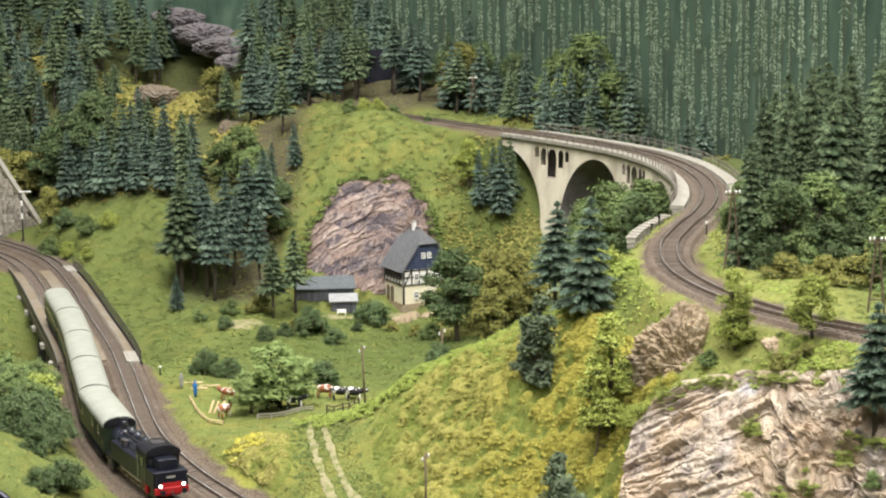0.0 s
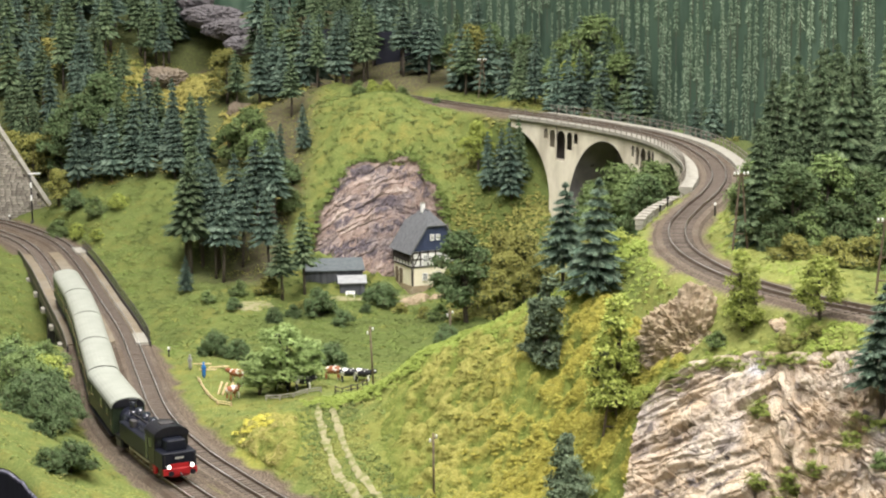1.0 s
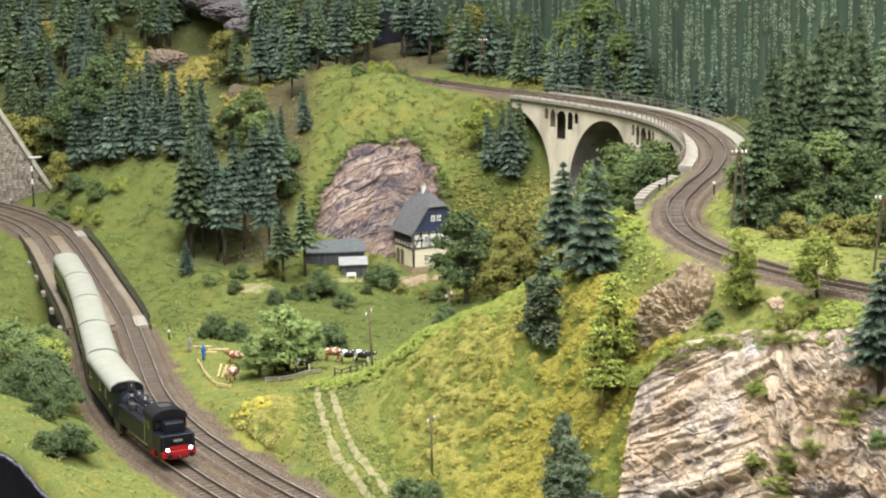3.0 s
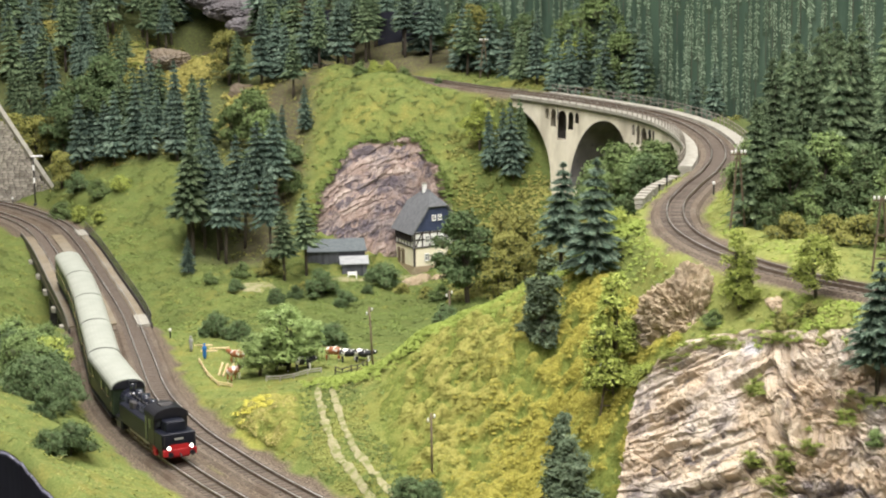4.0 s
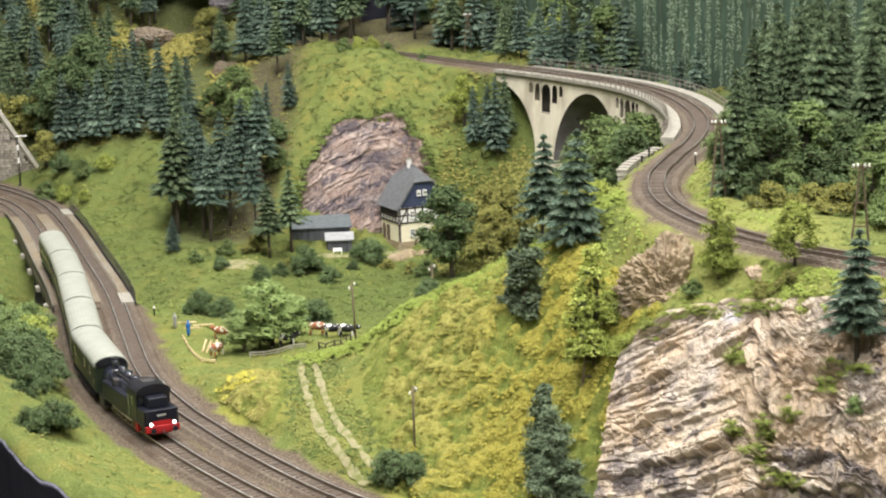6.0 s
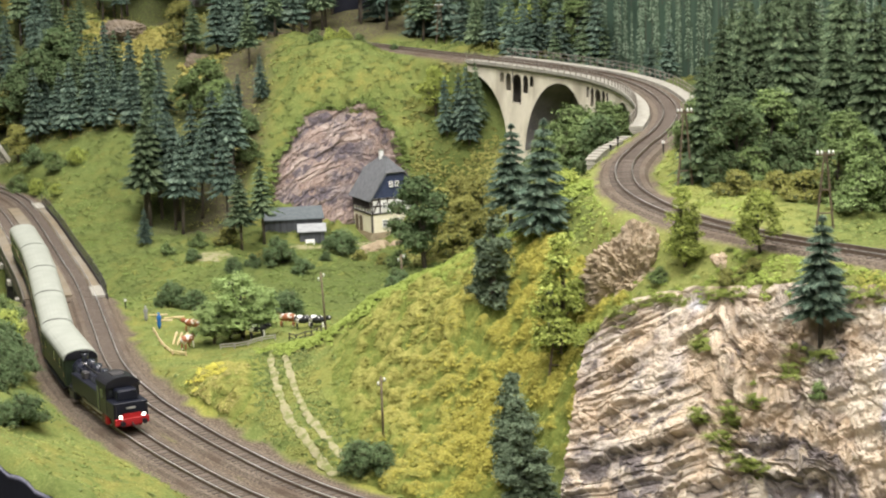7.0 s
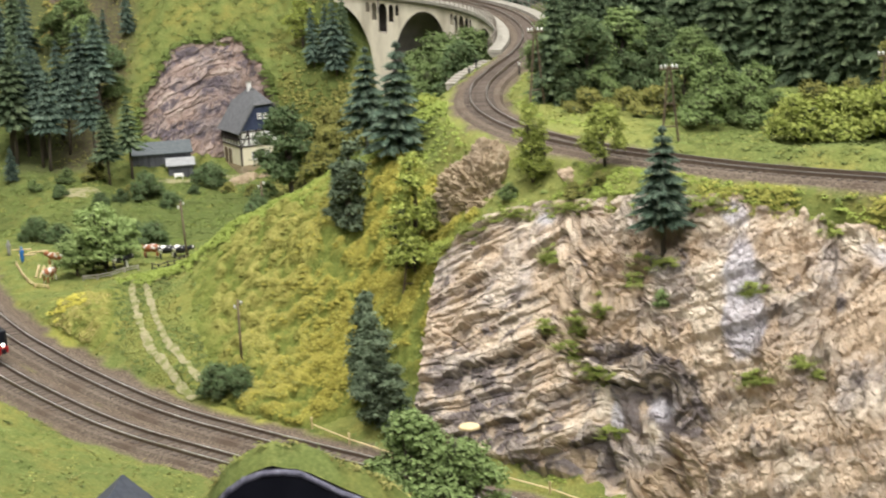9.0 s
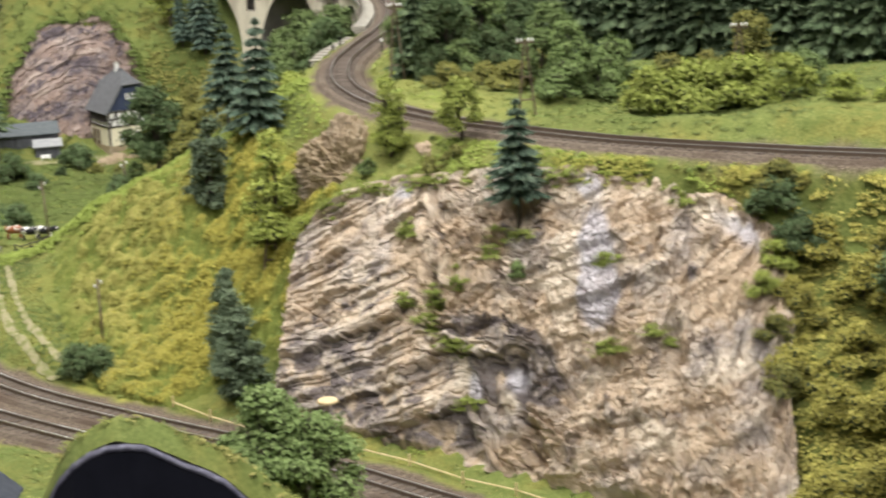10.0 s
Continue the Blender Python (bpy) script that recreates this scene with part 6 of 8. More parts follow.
def flower_turf():
    """A cushioned mat of flock over the hillside: yellow clumps rising out of green."""
    x, y = np.meshgrid(np.linspace(-0.32, 0.135, 290), np.linspace(1.475, 1.95, 290))
    k = yellow_hill(x, y) * (near_line(x, y, LOWER_R) > 0.04) * smooth(0.012, 0.046, near_line(x, y, ROAD_A))
    big = fractal(x, y, 0.0105, 201, 2)
    small = fractal(x, y, 0.0050, 205, 2)
    tall = 0.0090 * smooth(-0.5, 0.45, big) ** 0.7 + 0.0030 * small
    lea = 1 - smooth(-0.20, -0.15, x)
    z = height(x, y) + (tall * (1 - 0.5 * lea) + 0.0012) * smooth(0.05, 0.75, k) - 0.003 * (1 - smooth(0.0, 0.30, k))
    bloom = smooth(-0.62, 0.30, big + 0.40 * small + 0.5 * fractal(x, y, 0.09, 209, 2) + 0.30 * lea) * smooth(0.15, 0.75, k) * (1 - 0.75 * crest(x, y))
    tint = np.stack([bloom, golden(x, y), np.clip(crest(x, y), 0, 1), 0 * x + 1], -1).astype(np.float32)
    m = bpy.data.materials.new("flower_turf")
    m.use_nodes = True
    nodes, links = m.node_tree.nodes, m.node_tree.links
    p = nodes["Principled BSDF"]
    p.inputs["Roughness"].default_value, p.inputs["Specular IOR Level"].default_value = 0.95, 0.1
    at = nodes.new("ShaderNodeVertexColor")
    at.layer_name = "bloom"
    split = nodes.new("ShaderNodeSeparateColor")
    links.new(at.outputs[0], split.inputs[0])
    tc = nodes.new("ShaderNodeTexCoord")
    n = nodes.new("ShaderNodeTexNoise")
    n.inputs["Scale"].default_value, n.inputs["Detail"].default_value, n.inputs["Roughness"].default_value = 420, 5, 0.65
    links.new(tc.outputs["Object"], n.inputs["Vector"])

    def tone(lo, hi):
        r = ramp_of(nodes, [(0.32, lo), (0.68, hi)])
        links.new(n.outputs["Fac"], r.inputs[0])
        return r.outputs[0]

    def blend(fac, a, c):
        mx = nodes.new("ShaderNodeMix")
        mx.data_type = "RGBA"
        links.new(fac, mx.inputs[0])
        links.new(a, mx.inputs[6])
        links.new(c, mx.inputs[7])
        return mx.outputs[2]
    green = blend(split.outputs[2], tone((0.105, 0.135, 0.031), (0.180, 0.208, 0.051)), tone((0.15, 0.20, 0.04), (0.225, 0.275, 0.06)))
    flower = blend(split.outputs[1], tone((0.20, 0.195, 0.052), (0.36, 0.335, 0.105)), tone((0.19, 0.172, 0.032), (0.33, 0.295, 0.062)))
    links.new(blend(split.outputs[0], green, flower), p.inputs["Base Color"])
    bp = nodes.new("ShaderNodeBump")
    bp.inputs["Distance"].default_value, bp.inputs["Strength"].default_value = 0.0016, 0.9
    links.new(n.outputs["Fac"], bp.inputs["Height"])
    links.new(bp.outputs[0], p.inputs["Normal"])
    me = mesh_of("flower_turf", np.stack([x, y, z], -1).reshape(-1, 3), grid_faces(290, 290), m, True)
    me.color_attributes.new("bloom", "FLOAT_COLOR", "POINT").data.foreach_set("color", tint.ravel())
    tagged(new("flower_turf", me), "cushioned yellow flowering turf on the hillside", "grass", kind="stuff")
    pick = np.random.RandomState(3).permutation(np.flatnonzero((bloom > 0.5) & (k > 0.4) & (big > -0.15)))[:5600]
    pts = np.stack([x, y, z - 0.0022], -1).reshape(-1, 3)[pick]
    gold = golden(pts[:, 0], pts[:, 1]) > np.random.RandomState(4).uniform(0, 1, len(pts))
    tufts("yellow_flowers", pts[gold & (pts[:, 0] > -0.17)], 0.0020, 0.0040, 22, 0.00085, 32, M_GOLD, "golden yellow flower heads on the hillside")
    dry = (pts[:, 0] < -0.17) & (np.random.RandomState(6).uniform(0, 1, len(pts)) < 0.7)
    tufts("dry_grass", pts[dry], 0.0020, 0.0036, 18, 0.00085, 34, M_DRY, "straw coloured dry grass in the meadow")
    tufts("yellow_flowers", pts[~gold & ~dry], 0.0020, 0.0040, 22, 0.00085, 33, M_LEAF_YELLOW, "pale yellow flower heads on the hillside")


flower_turf()
blades("undergrowth", scatter(9000, (-0.31, 0.13, 1.5, 1.93), lambda x, y: off_road(x, y) * yellow_hill(x, y), 5) + [0, 0, 0.0012], 4, 0.0042, 0.0022, 5, M_HERB, "fine green grass among the hillside flowers")


def below_upper(x, y):
    """On the near side of the upper track."""
    near = UPPER[UPPER[:, 1] < 1.7]
    return (y < np.interp(x, near[:, 0], near[:, 1]) - 0.02) * 1.0


tufts("meadow_grass", scatter(2200, (0.16, 0.52, 1.33, 1.52), below_upper, 65), 0.0025, 0.0055, 22, 0.0009, 66, M_CREST, "fresh lime grass along the top of the cliff")
tufts("yellow_flowers", scatter(4200, (0.29, 0.45, 1.33, 1.45), lambda x, y: below_upper(x, y) * patchy(x, y, 0.03, 31), 67), 0.003, 0.0065, 30, 0.0008, 68, M_BANK, "yellow flowers below the upper track")
tufts("undergrowth", scatter(3600, (0.405, 0.62, 0.98, 1.34), lambda x, y: below_upper(x, y) * (0.35 + 0.65 * patchy(x, y, 0.04, 33)), 69), 0.004, 0.010, 44, 0.0010, 70, M_LEAF_GOLD, "golden olive undergrowth on the steep bank")
beside = scatter(6500, (-0.25, -0.09, 1.56, 1.97), lambda x, y: 1.0 * (near_line(x, y, ROAD_A) < 0.030) * (0.10 + 0.90 * (np.abs(near_line(x, y, ROAD_A) - 0.0075) > 0.0024)), 79) - [0, 0, 0.0004]
for pts, mat, what in zip(mottled(beside, 84, (0.38, 0.34, 0.28)), (M_GRASS_DEEP, M_GRASS, M_PALEGRASS), ("deep green", "fresh green", "pale")):
    tufts("meadow_grass", pts, 0.0014, 0.0032, 12, 0.0008, 80, mat, what + " thin grass beside the wheel ruts")
for pts, mat, what in zip(mottled(scatter(3000, (0.09, 0.26, 1.50, 2.20), lambda x, y: 0.9 + 0 * x, 81), 82, (0.45, 0.55)), (M_CREST, M_PALEGRASS), ("fresh lime", "pale yellow-green")):
    tufts("meadow_grass", pts - [0, 0, 0.001], 0.0024, 0.0058, 18, 0.0010, 83, mat, what + " cushions of grass beside the curve")
for pts, mat, what in zip(mottled(scatter(5200, (0.28, 0.95, 1.40, 2.05), lambda x, y: 1 - below_upper(x, y), 85), 86, (0.4, 0.35, 0.25)), (M_GRASS_DEEP, M_GRASS, M_PALEGRASS), ("deep green", "fresh green", "pale yellow-green")):
    tufts("meadow_grass", pts - [0, 0, 0.001], 0.0024, 0.0060, 16, 0.0010, 87, mat, what + " cushions of grass above the upper track")
# ragged dry grass over the mound at the layout edge
for pts, mat, what in zip(mottled(scatter(4200, (-0.16, 0.15, 0.86, 1.08), lambda x, y: 0.9 + 0 * x, 75), 76, (0.5, 0.5)), (M_PALEGRASS, M_STRAW), ("pale green", "straw yellow")):
    tufts("meadow_grass", pts - [0, 0, 0.001], 0.0022, 0.0048, 14, 0.0008, 77, mat, what + " fringe of grass on the mound")
blades("undergrowth", scatter(7000, (-0.08, 0.34, 2.75, 3.2), lambda x, y: patchy(x, y, 0.05, 39), 8), 6, 0.005, 0.003, 8, M_LEAF_OLIVE, "olive undergrowth on the slope", True)
blades("undergrowth", scatter(8000, (-1.0, -0.3, 2.9, 3.9), lambda x, y: wooded(x, y) * patchy(x, y, 0.06, 49), 9), 6, 0.006, 0.0035, 9, M_LEAF_OLIVE, "brown green woodland undergrowth", True)
tufts("yellow_flowers", scatter(1500, (-0.33, -0.22, 1.81, 1.95), lambda x, y: np.exp(-((x + 0.266 + 0.3 * (y - 1.878)) / 0.0125) ** 2 - ((y - 1.876) / 0.013) ** 2), 10) + [0, 0, 0.0036], 0.003, 0.006, 70, 0.0008, 10, leaf_material("bright_yellow_flock", (0.40, 0.37, 0.06), (0.52, 0.48, 0.085), (0.62, 0.57, 0.13), 0.05), "bright yellow flower patch")
tufts("meadow_grass", scatter(1500, (-0.78, -0.55, 3.58, 3.86), lambda x, y: np.exp(-((x + 0.67) / 0.07) ** 2 - ((y - 3.72) / 0.09) ** 2), 73), 0.005, 0.010, 30, 0.0020, 74, M_PALEGRASS, "pale grass on the bank of the woodland clearing")
M_OCHRE = leaf_material("ochre_flock", (0.215, 0.192, 0.058), (0.315, 0.285, 0.080), (0.42, 0.385, 0.12), 0.1)
for x, y, a, b, n in ((-0.592, 3.555, 0.030, 0.040, 520), (-0.462, 3.385, 0.022, 0.03, 220), (-0.865, 3.79, 0.045, 0.04, 320), (-0.70, 3.72, 0.05, 0.06, 260), (-0.56, 3.24, 0.02, 0.012, 60)):
    tufts("dry_grass", scatter(n * 4, (x - 2 * a, x + 2 * a, y - 2 * b, y + 2 * b), lambda px, py: np.exp(-((px - x) / a) ** 2 - ((py - y) / b) ** 2), 71), 0.006, 0.013, 30, 0.0026, 72, M_OCHRE, "ochre yellow shrubs in the woodland clearing")
blades("dry_grass", scatter(2600, (-0.80, -0.40, 3.25, 3.9), lambda x, y: patchy(x, y, 0.06, 81), 21), 8, 0.0060, 0.004, 21, leaf_material("ochre_grass", (0.24, 0.17, 0.04), (0.36, 0.27, 0.06), (0.48, 0.38, 0.10), 0.1), "ochre yellow grass in the wood clearings")


# ---- grass and shrubs on the cliff's ledges: along, up, spread ----
def on_cliff(u, v):
    return cliff_pts[int(v * (len(cliff_pts) - 1)), int(u * (cliff_pts.shape[1] - 1))]


lrng = random.Random(4)
ledge = []
for u, v, ru, rv, n in [(0.28, 0.78, 0.022, 0.03, 30), (0.50, 0.76, 0.03, 0.02, 24), (0.45, 0.70, 0.02, 0.03, 24), (0.40, 0.61, 0.015, 0.03, 16), (0.35, 0.53, 0.015, 0.05, 26), (0.34, 0.44, 0.02, 0.03, 22), (0.39, 0.38, 0.03, 0.02, 22), (0.66, 0.68, 0.016, 0.014, 18),
                        (0.67, 0.42, 0.020, 0.014, 20), (0.76, 0.48, 0.02, 0.012, 18), (0.79, 0.93, 0.025, 0.02, 24), (0.41, 0.20, 0.018, 0.015, 14), (0.29, 0.51, 0.012, 0.02, 10), (0.58, 0.96, 0.03, 0.02, 18), (0.33, 0.97, 0.05, 0.02, 26), (0.16, 0.97, 0.05, 0.03, 26), (0.09, 0.93, 0.03, 0.04, 20)]:
    for k in range(n):
        ledge.append(on_cliff(min(0.99, max(0.01, lrng.gauss(u, ru * 0.6))), min(0.995, max(0.01, lrng.gauss(v, rv * 0.6)))))
tufts("ledge_grass", np.array(ledge), 0.0020, 0.0042, 60, 0.0007, 41, M_HERB, "fresh green grass tufts on the cliff ledges")
blades("ledge_grass", np.array(ledge), 16, 0.0052, 0.0026, 42, M_HERB, "thin grass blades on the cliff ledges")
for u, v, h, fam in [(0.51, 0.63, 0.016, BUSH_MID), (0.665, 0.68, 0.008, BUSH_MID), (0.29, 0.50, 0.008, BUSH_OLIVE), (0.94, 0.72, 0.024, BUSH_LIGHT), (0.97, 0.60, 0.026, BUSH_OLIVE), (0.97, 0.86, 0.028, BUSH_LIGHT), (0.985, 0.45, 0.03, BUSH_OLIVE)]:
    q = on_cliff(u, v)
    plant(fam[0], q[0], q[1], h, z=q[2] - 0.002, rng=lrng, lean=6)
q = on_cliff(0.503, 0.80)
plant(SPRUCES[7], q[0], q[1], 0.106, z=q[2] - 0.003, rng=lrng, lean=1, wide=1.08)

# turf creeping over the rim of the crag, olive scrub on the valley side
rim = []
for k in range(260):
    q = crag_pts[-1 - int(abs(lrng.gauss(0, 1)) * 5), lrng.randrange(crag_pts.shape[1])]
    rim.append((q[0] + lrng.uniform(-0.006, 0.006), q[1] + lrng.uniform(-0.004, 0.008), q[2]))
for k in range(70):
    side = lrng.choice((2, crag_pts.shape[1] - 4))
    q = crag_pts[int(lrng.uniform(0.2, 0.98) * (len(crag_pts) - 1)), side]
    rim.append((q[0] + lrng.uniform(-0.006, 0.006), q[1], q[2]))
tufts("rim_grass", np.array(rim), 0.004, 0.008, 90, 0.0010, 43, M_GRASS, "green turf creeping over the rim of the crag")
tufts("scrub", scatter(9000, (-0.12, 0.14, 2.62, 3.12), lambda x, y: patchy(x, y, 0.06, 91) * smooth(-0.12, -0.02, x), 44), 0.003, 0.006, 26, 0.0013, 44, M_LEAF_OLIVE, "olive scrub on the valley side")


# ---- painted backdrop behind the layout ----
def backdrop():
    line = spline([(-1.4, 4.12), (-0.75, 4.11), (-0.38, 4.07), (-0.20, 3.90), (-0.05, 3.70), (0.075, 3.50), (0.20, 3.22), (0.338, 2.94), (0.42, 2.68), (0.56, 2.40), (0.80, 2.20), (1.2, 2.10)], 0.02)
    paint = surface("backdrop_paint", [(0.3, (0.024, 0.048, 0.032)), (0.5, (0.053, 0.092, 0.064)), (0.7, (0.090, 0.140, 0.098))], 26, 6, rough=0.9, stretch=(1, 1, 0.35), second=(9, 0.47, 0.64, (0.060, 0.105, 0.070)), bump=0.0)
    v, f = sweep(np.c_[line, np.zeros(len(line))], [(0, -0.2), (0, 0.9), (-0.006, 0.9), (-0.006, -0.2)])
    board = tagged(new("backdrop", mesh_of("backdrop", v, f, paint)), "board painted with a misty spruce forest", "backdrop", kind="structure")
    r = np.random.RandomState(8)
    d, right = normals_of(line)
    s = np.r_[0, np.cumsum(np.linalg.norm(np.diff(line, axis=0), axis=1))]
    v1, v2, v3, f1, f2, f3 = [], [], [], [], [], []
    for row, (z0, z1, gap) in enumerate(((0.52, 0.66, 0.030), (0.38, 0.52, 0.026), (0.28, 0.38, 0.030), (0.20, 0.27, 0.036), (0.13, 0.20, 0.036))):
        for u in np.arange(s[-1] * 0.28, s[-1] * 0.93, gap):
            u += r.uniform(-0.3, 0.3) * gap
            foot, tall, flare = r.uniform(z0, z1) - 0.06, r.uniform(0.14, 0.24), r.uniform(0.0060, 0.0095)

            def at(du, z, off=0.0008):
                x, y = np.interp(u + du, s, line[:, 0]), np.interp(u + du, s, line[:, 1])
                nx, ny = np.interp(u, s, right[:, 0]), np.interp(u, s, right[:, 1])
                return (x + nx * off, y + ny * off, z)
            i = len(v2)
            v2.extend([at(-0.0012, foot), at(0.0012, foot), at(0.0006, foot + tall), at(-0.0006, foot + tall)])
            f2.append([i, i + 1, i + 2, i + 3])
            # a soft dark column behind, then short drooping strokes in pairs
            i = len(v3)
            v3.extend([at(-flare * 1.5, foot + tall * 0.2, 0.0005), at(flare * 1.5, foot + tall * 0.2, 0.0005), at(flare * 0.3, foot + tall * 1.03, 0.0005), at(-flare * 0.3, foot + tall * 1.03, 0.0005)])
            f3.append([i, i + 1, i + 2, i + 3])
            for k in range(46):
                a = (k + r.uniform(0, 1)) / 46
                z = foot + tall * (0.24 + 0.76 * a)
                ln = (flare * (1.15 - 0.85 * a)) * r.uniform(0.5, 1.2)
                for side in (-1, 1):
                    th, x0 = r.uniform(0.0016, 0.0030), r.uniform(0.0, 0.4) * ln
                    i = len(v1)
                    v1.extend([at(side * x0, z, 0.0012), at(side * (x0 + ln), z - ln * r.uniform(0.3, 0.8), 0.0012), at(side * (x0 + ln * 0.8), z - ln * 0.4 - th, 0.0012), at(side * x0, z - th, 0.0012)])
                    f1.append([i, i + 1, i + 2, i + 3])
    trunk = surface("painted_trunk", [(0.3, (0.06, 0.065, 0.045)), (0.7, (0.10, 0.10, 0.07))], 80)
    tagged(part("painted_trunks", mesh_of("painted_trunks", v2, f2, trunk), None, board), kind="stuff")
    column = surface("painted_column", [(0.3, (0.034, 0.060, 0.036)), (0.7, (0.060, 0.098, 0.060))], 60)
    tagged(part("painted_trees", mesh_of("painted_trees", v3, f3, column), None, board), kind="stuff")
    tagged(part("painted_needles", mesh_of("painted_needles", v1, f1, leaf_material("painted_needle", (0.090, 0.145, 0.095), (0.19, 0.27, 0.18), (0.36, 0.46, 0.33), 0.0)), None, board), kind="stuff")


backdrop()
# Black panels stand in for the shade under the trees.
for x0, x1, y, z1 in ((-0.245, -0.135, 3.745, 0.298), (-0.375, -0.335, 3.80, 0.300)):
    me = mesh_of("dark_board", [(x, yy, z) for x in (x0, x1) for yy in (y, y + 0.006) for z in (0.15, z1)], [[0, 4, 5, 1], [2, 3, 7, 6], [1, 5, 7, 3], [0, 1, 3, 2], [4, 6, 7, 5]], M_FASCIA)
    tagged(new("dark_board", me), "black panel standing in for shade under the trees", "board", kind="structure")


# ---- farmhouse and sheds ----
def prism_mesh(outline, depth, name="panel"):
    """An outline (x, z) pushed along y by depth."""
    n = len(outline)
    v = [(x, 0, z) for x, z in outline] + [(x, depth, z) for x, z in outline]
    f = [list(range(n)), list(range(2 * n - 1, n - 1, -1))] + [[i, i + n, (i + 1) % n + n, (i + 1) % n] for i in range(n)]
    return mesh_of(name, v, f)


def window(parent, m, w, h, frame_mat, cross=True):
    """A framed window whose outer face looks along -y of m."""
    ob = part("window", box((w, 0.0014, h), (0, 0.0004, 0), 0.0002), M_GLASS, parent)
    ob.matrix_local = m
    t = 0.0011
    for sx, at in (((w + 2 * t, 0.002, t), (0, -0.0004, h)), ((w + 2 * t, 0.0026, t * 1.2), (0, -0.0006, -t * 1.2)), ((t, 0.002, h), (-(w + t) / 2, -0.0004, 0)), ((t, 0.002, h), ((w + t) / 2, -0.0004, 0))):
        part("frame", box(sx, at, 0.0002), frame_mat, ob)
    if cross:
        part("glazing_bar", box((t * 0.6, 0.0018, h), (0, -0.0006, 0)), frame_mat, ob)
        part("glazing_bar", box((w, 0.0018, t * 0.6), (0, -0.0006, h * 0.6)), frame_mat, ob)
    return ob


def farmhouse():
    w, l = 0.080, 0.068
    house = thing("farmhouse", pose(-0.148, 2.930, -0.048, 0, 0, 27), "half-timbered farmhouse with cream walls and slate roof", "house")
    eave, mid, ridge = 0.055, 0.030, 0.114
    # local: gable along +x from the near corner, length along +y
    def wall(name, x, y, sx, sy, z, h, mat, label=""):
        return part(name, box((sx, sy, h), (x, y, z), 0.0004), mat, house, label)
    wall("ground_floor", w / 2, l / 2, w, l, 0, mid, M_PLASTER, "cream plastered ground floor")
    wall("upper_floor", w / 2, l / 2, w + 0.001, l + 0.001, mid, eave - mid, M_WHITE, "white panels between black timbers")
    b = 0.0022
    for x in np.linspace(0.001, w - 0.001, 7):
        part("timber", box((b, 0.0012, eave - mid), (x, -0.0006, mid)), M_TIMBER, house)
        part("timber", box((b, 0.0012, eave - mid), (x, l + 0.0006, mid)), M_TIMBER, house)
    for z in (mid - 0.0005, (mid + eave) / 2 - 0.001, eave - 0.003):
        part("timber", box((w, 0.0014, b), (w / 2, -0.0007, z)), M_TIMBER, house)
        part("timber", box((0.0014, l, b), (-0.0007, l / 2, z)), M_TIMBER, house)
        part("timber", box((0.0014, l, b), (w + 0.0007, l / 2, z)), M_TIMBER, house)
    for x0, x1 in ((0.002, 0.013), (w - 0.002, w - 0.013)):
        a, c = Vector((x0, -0.0008, mid + 0.001)), Vector((x1, -0.0008, eave - 0.003))
        part("brace", rod(a, c, 0.0011, sides=4), M_TIMBER, house)
    for y in np.linspace(0.001, l - 0.001, 7):
        part("timber", box((0.0012, b, eave - mid), (-0.0006, y, mid)), M_TIMBER, house)
    part("corner_post", box((0.0026, 0.0026, mid), (0.0008, 0.0008, 0)), M_TIMBER, house)
    # long side: dark window strip above, doors below
    for y in np.linspace(0.010, l - 0.010, 5):
        window(house, pose(-0.0012, y, mid + 0.010, 0, 0, -90), 0.0075, 0.009, M_TIMBER)
    for y in (0.040, 0.055):
        d = part("door", box((0.0018, 0.0095, 0.020), (-0.0006, y, 0.0), 0.0003), M_WOOD, house, "brown wooden door")
        part("door_arch", rod((-0.0018, y, 0.020), (0.0004, y, 0.020), 0.0048, sides=10), M_WOOD, d)
    for x in (0.021, 0.044, 0.066):
        window(house, pose(x, -0.0014, 0.010), 0.0062, 0.0095, M_WHITE)
        window(house, pose(x + 0.001, -0.0016, mid + 0.0085), 0.0060, 0.0092, M_WHITE)
    # slate gables with a half hip
    hip = 0.028
    for y, turn in ((-0.001, 0), (l - 0.001, 0)):
        g = part("gable", prism_mesh([(-0.002, eave), (w + 0.002, eave), (w / 2 + hip / 2 + 0.002, ridge - hip * 0.72), (w / 2 - hip / 2 - 0.002, ridge - hip * 0.72)], 0.002, "gable"), M_SLATEWALL, house, "dark blue slate-hung gable")
        g.location = (0, y, 0)
    for x in (0.0335, 0.0435):
        window(house, pose(x, -0.0022, eave + 0.0175), 0.0044, 0.0066, M_WHITE)
    # roof: two long slopes and two small hips
    o, e = 0.006, 0.006
    top, low = ridge, eave - 0.003
    hz = ridge - hip * 0.72
    v = [(-e, -o, low), (-e, l + o, low), (w / 2, l + o - hip, top), (w / 2, -o + hip, top), (w + e, -o, low), (w + e, l + o, low), (w / 2 - hip / 2 - 0.003, -o, hz), (w / 2 + hip / 2 + 0.003, -o, hz), (w / 2 - hip / 2 - 0.003, l + o, hz), (w / 2 + hip / 2 + 0.003, l + o, hz)]
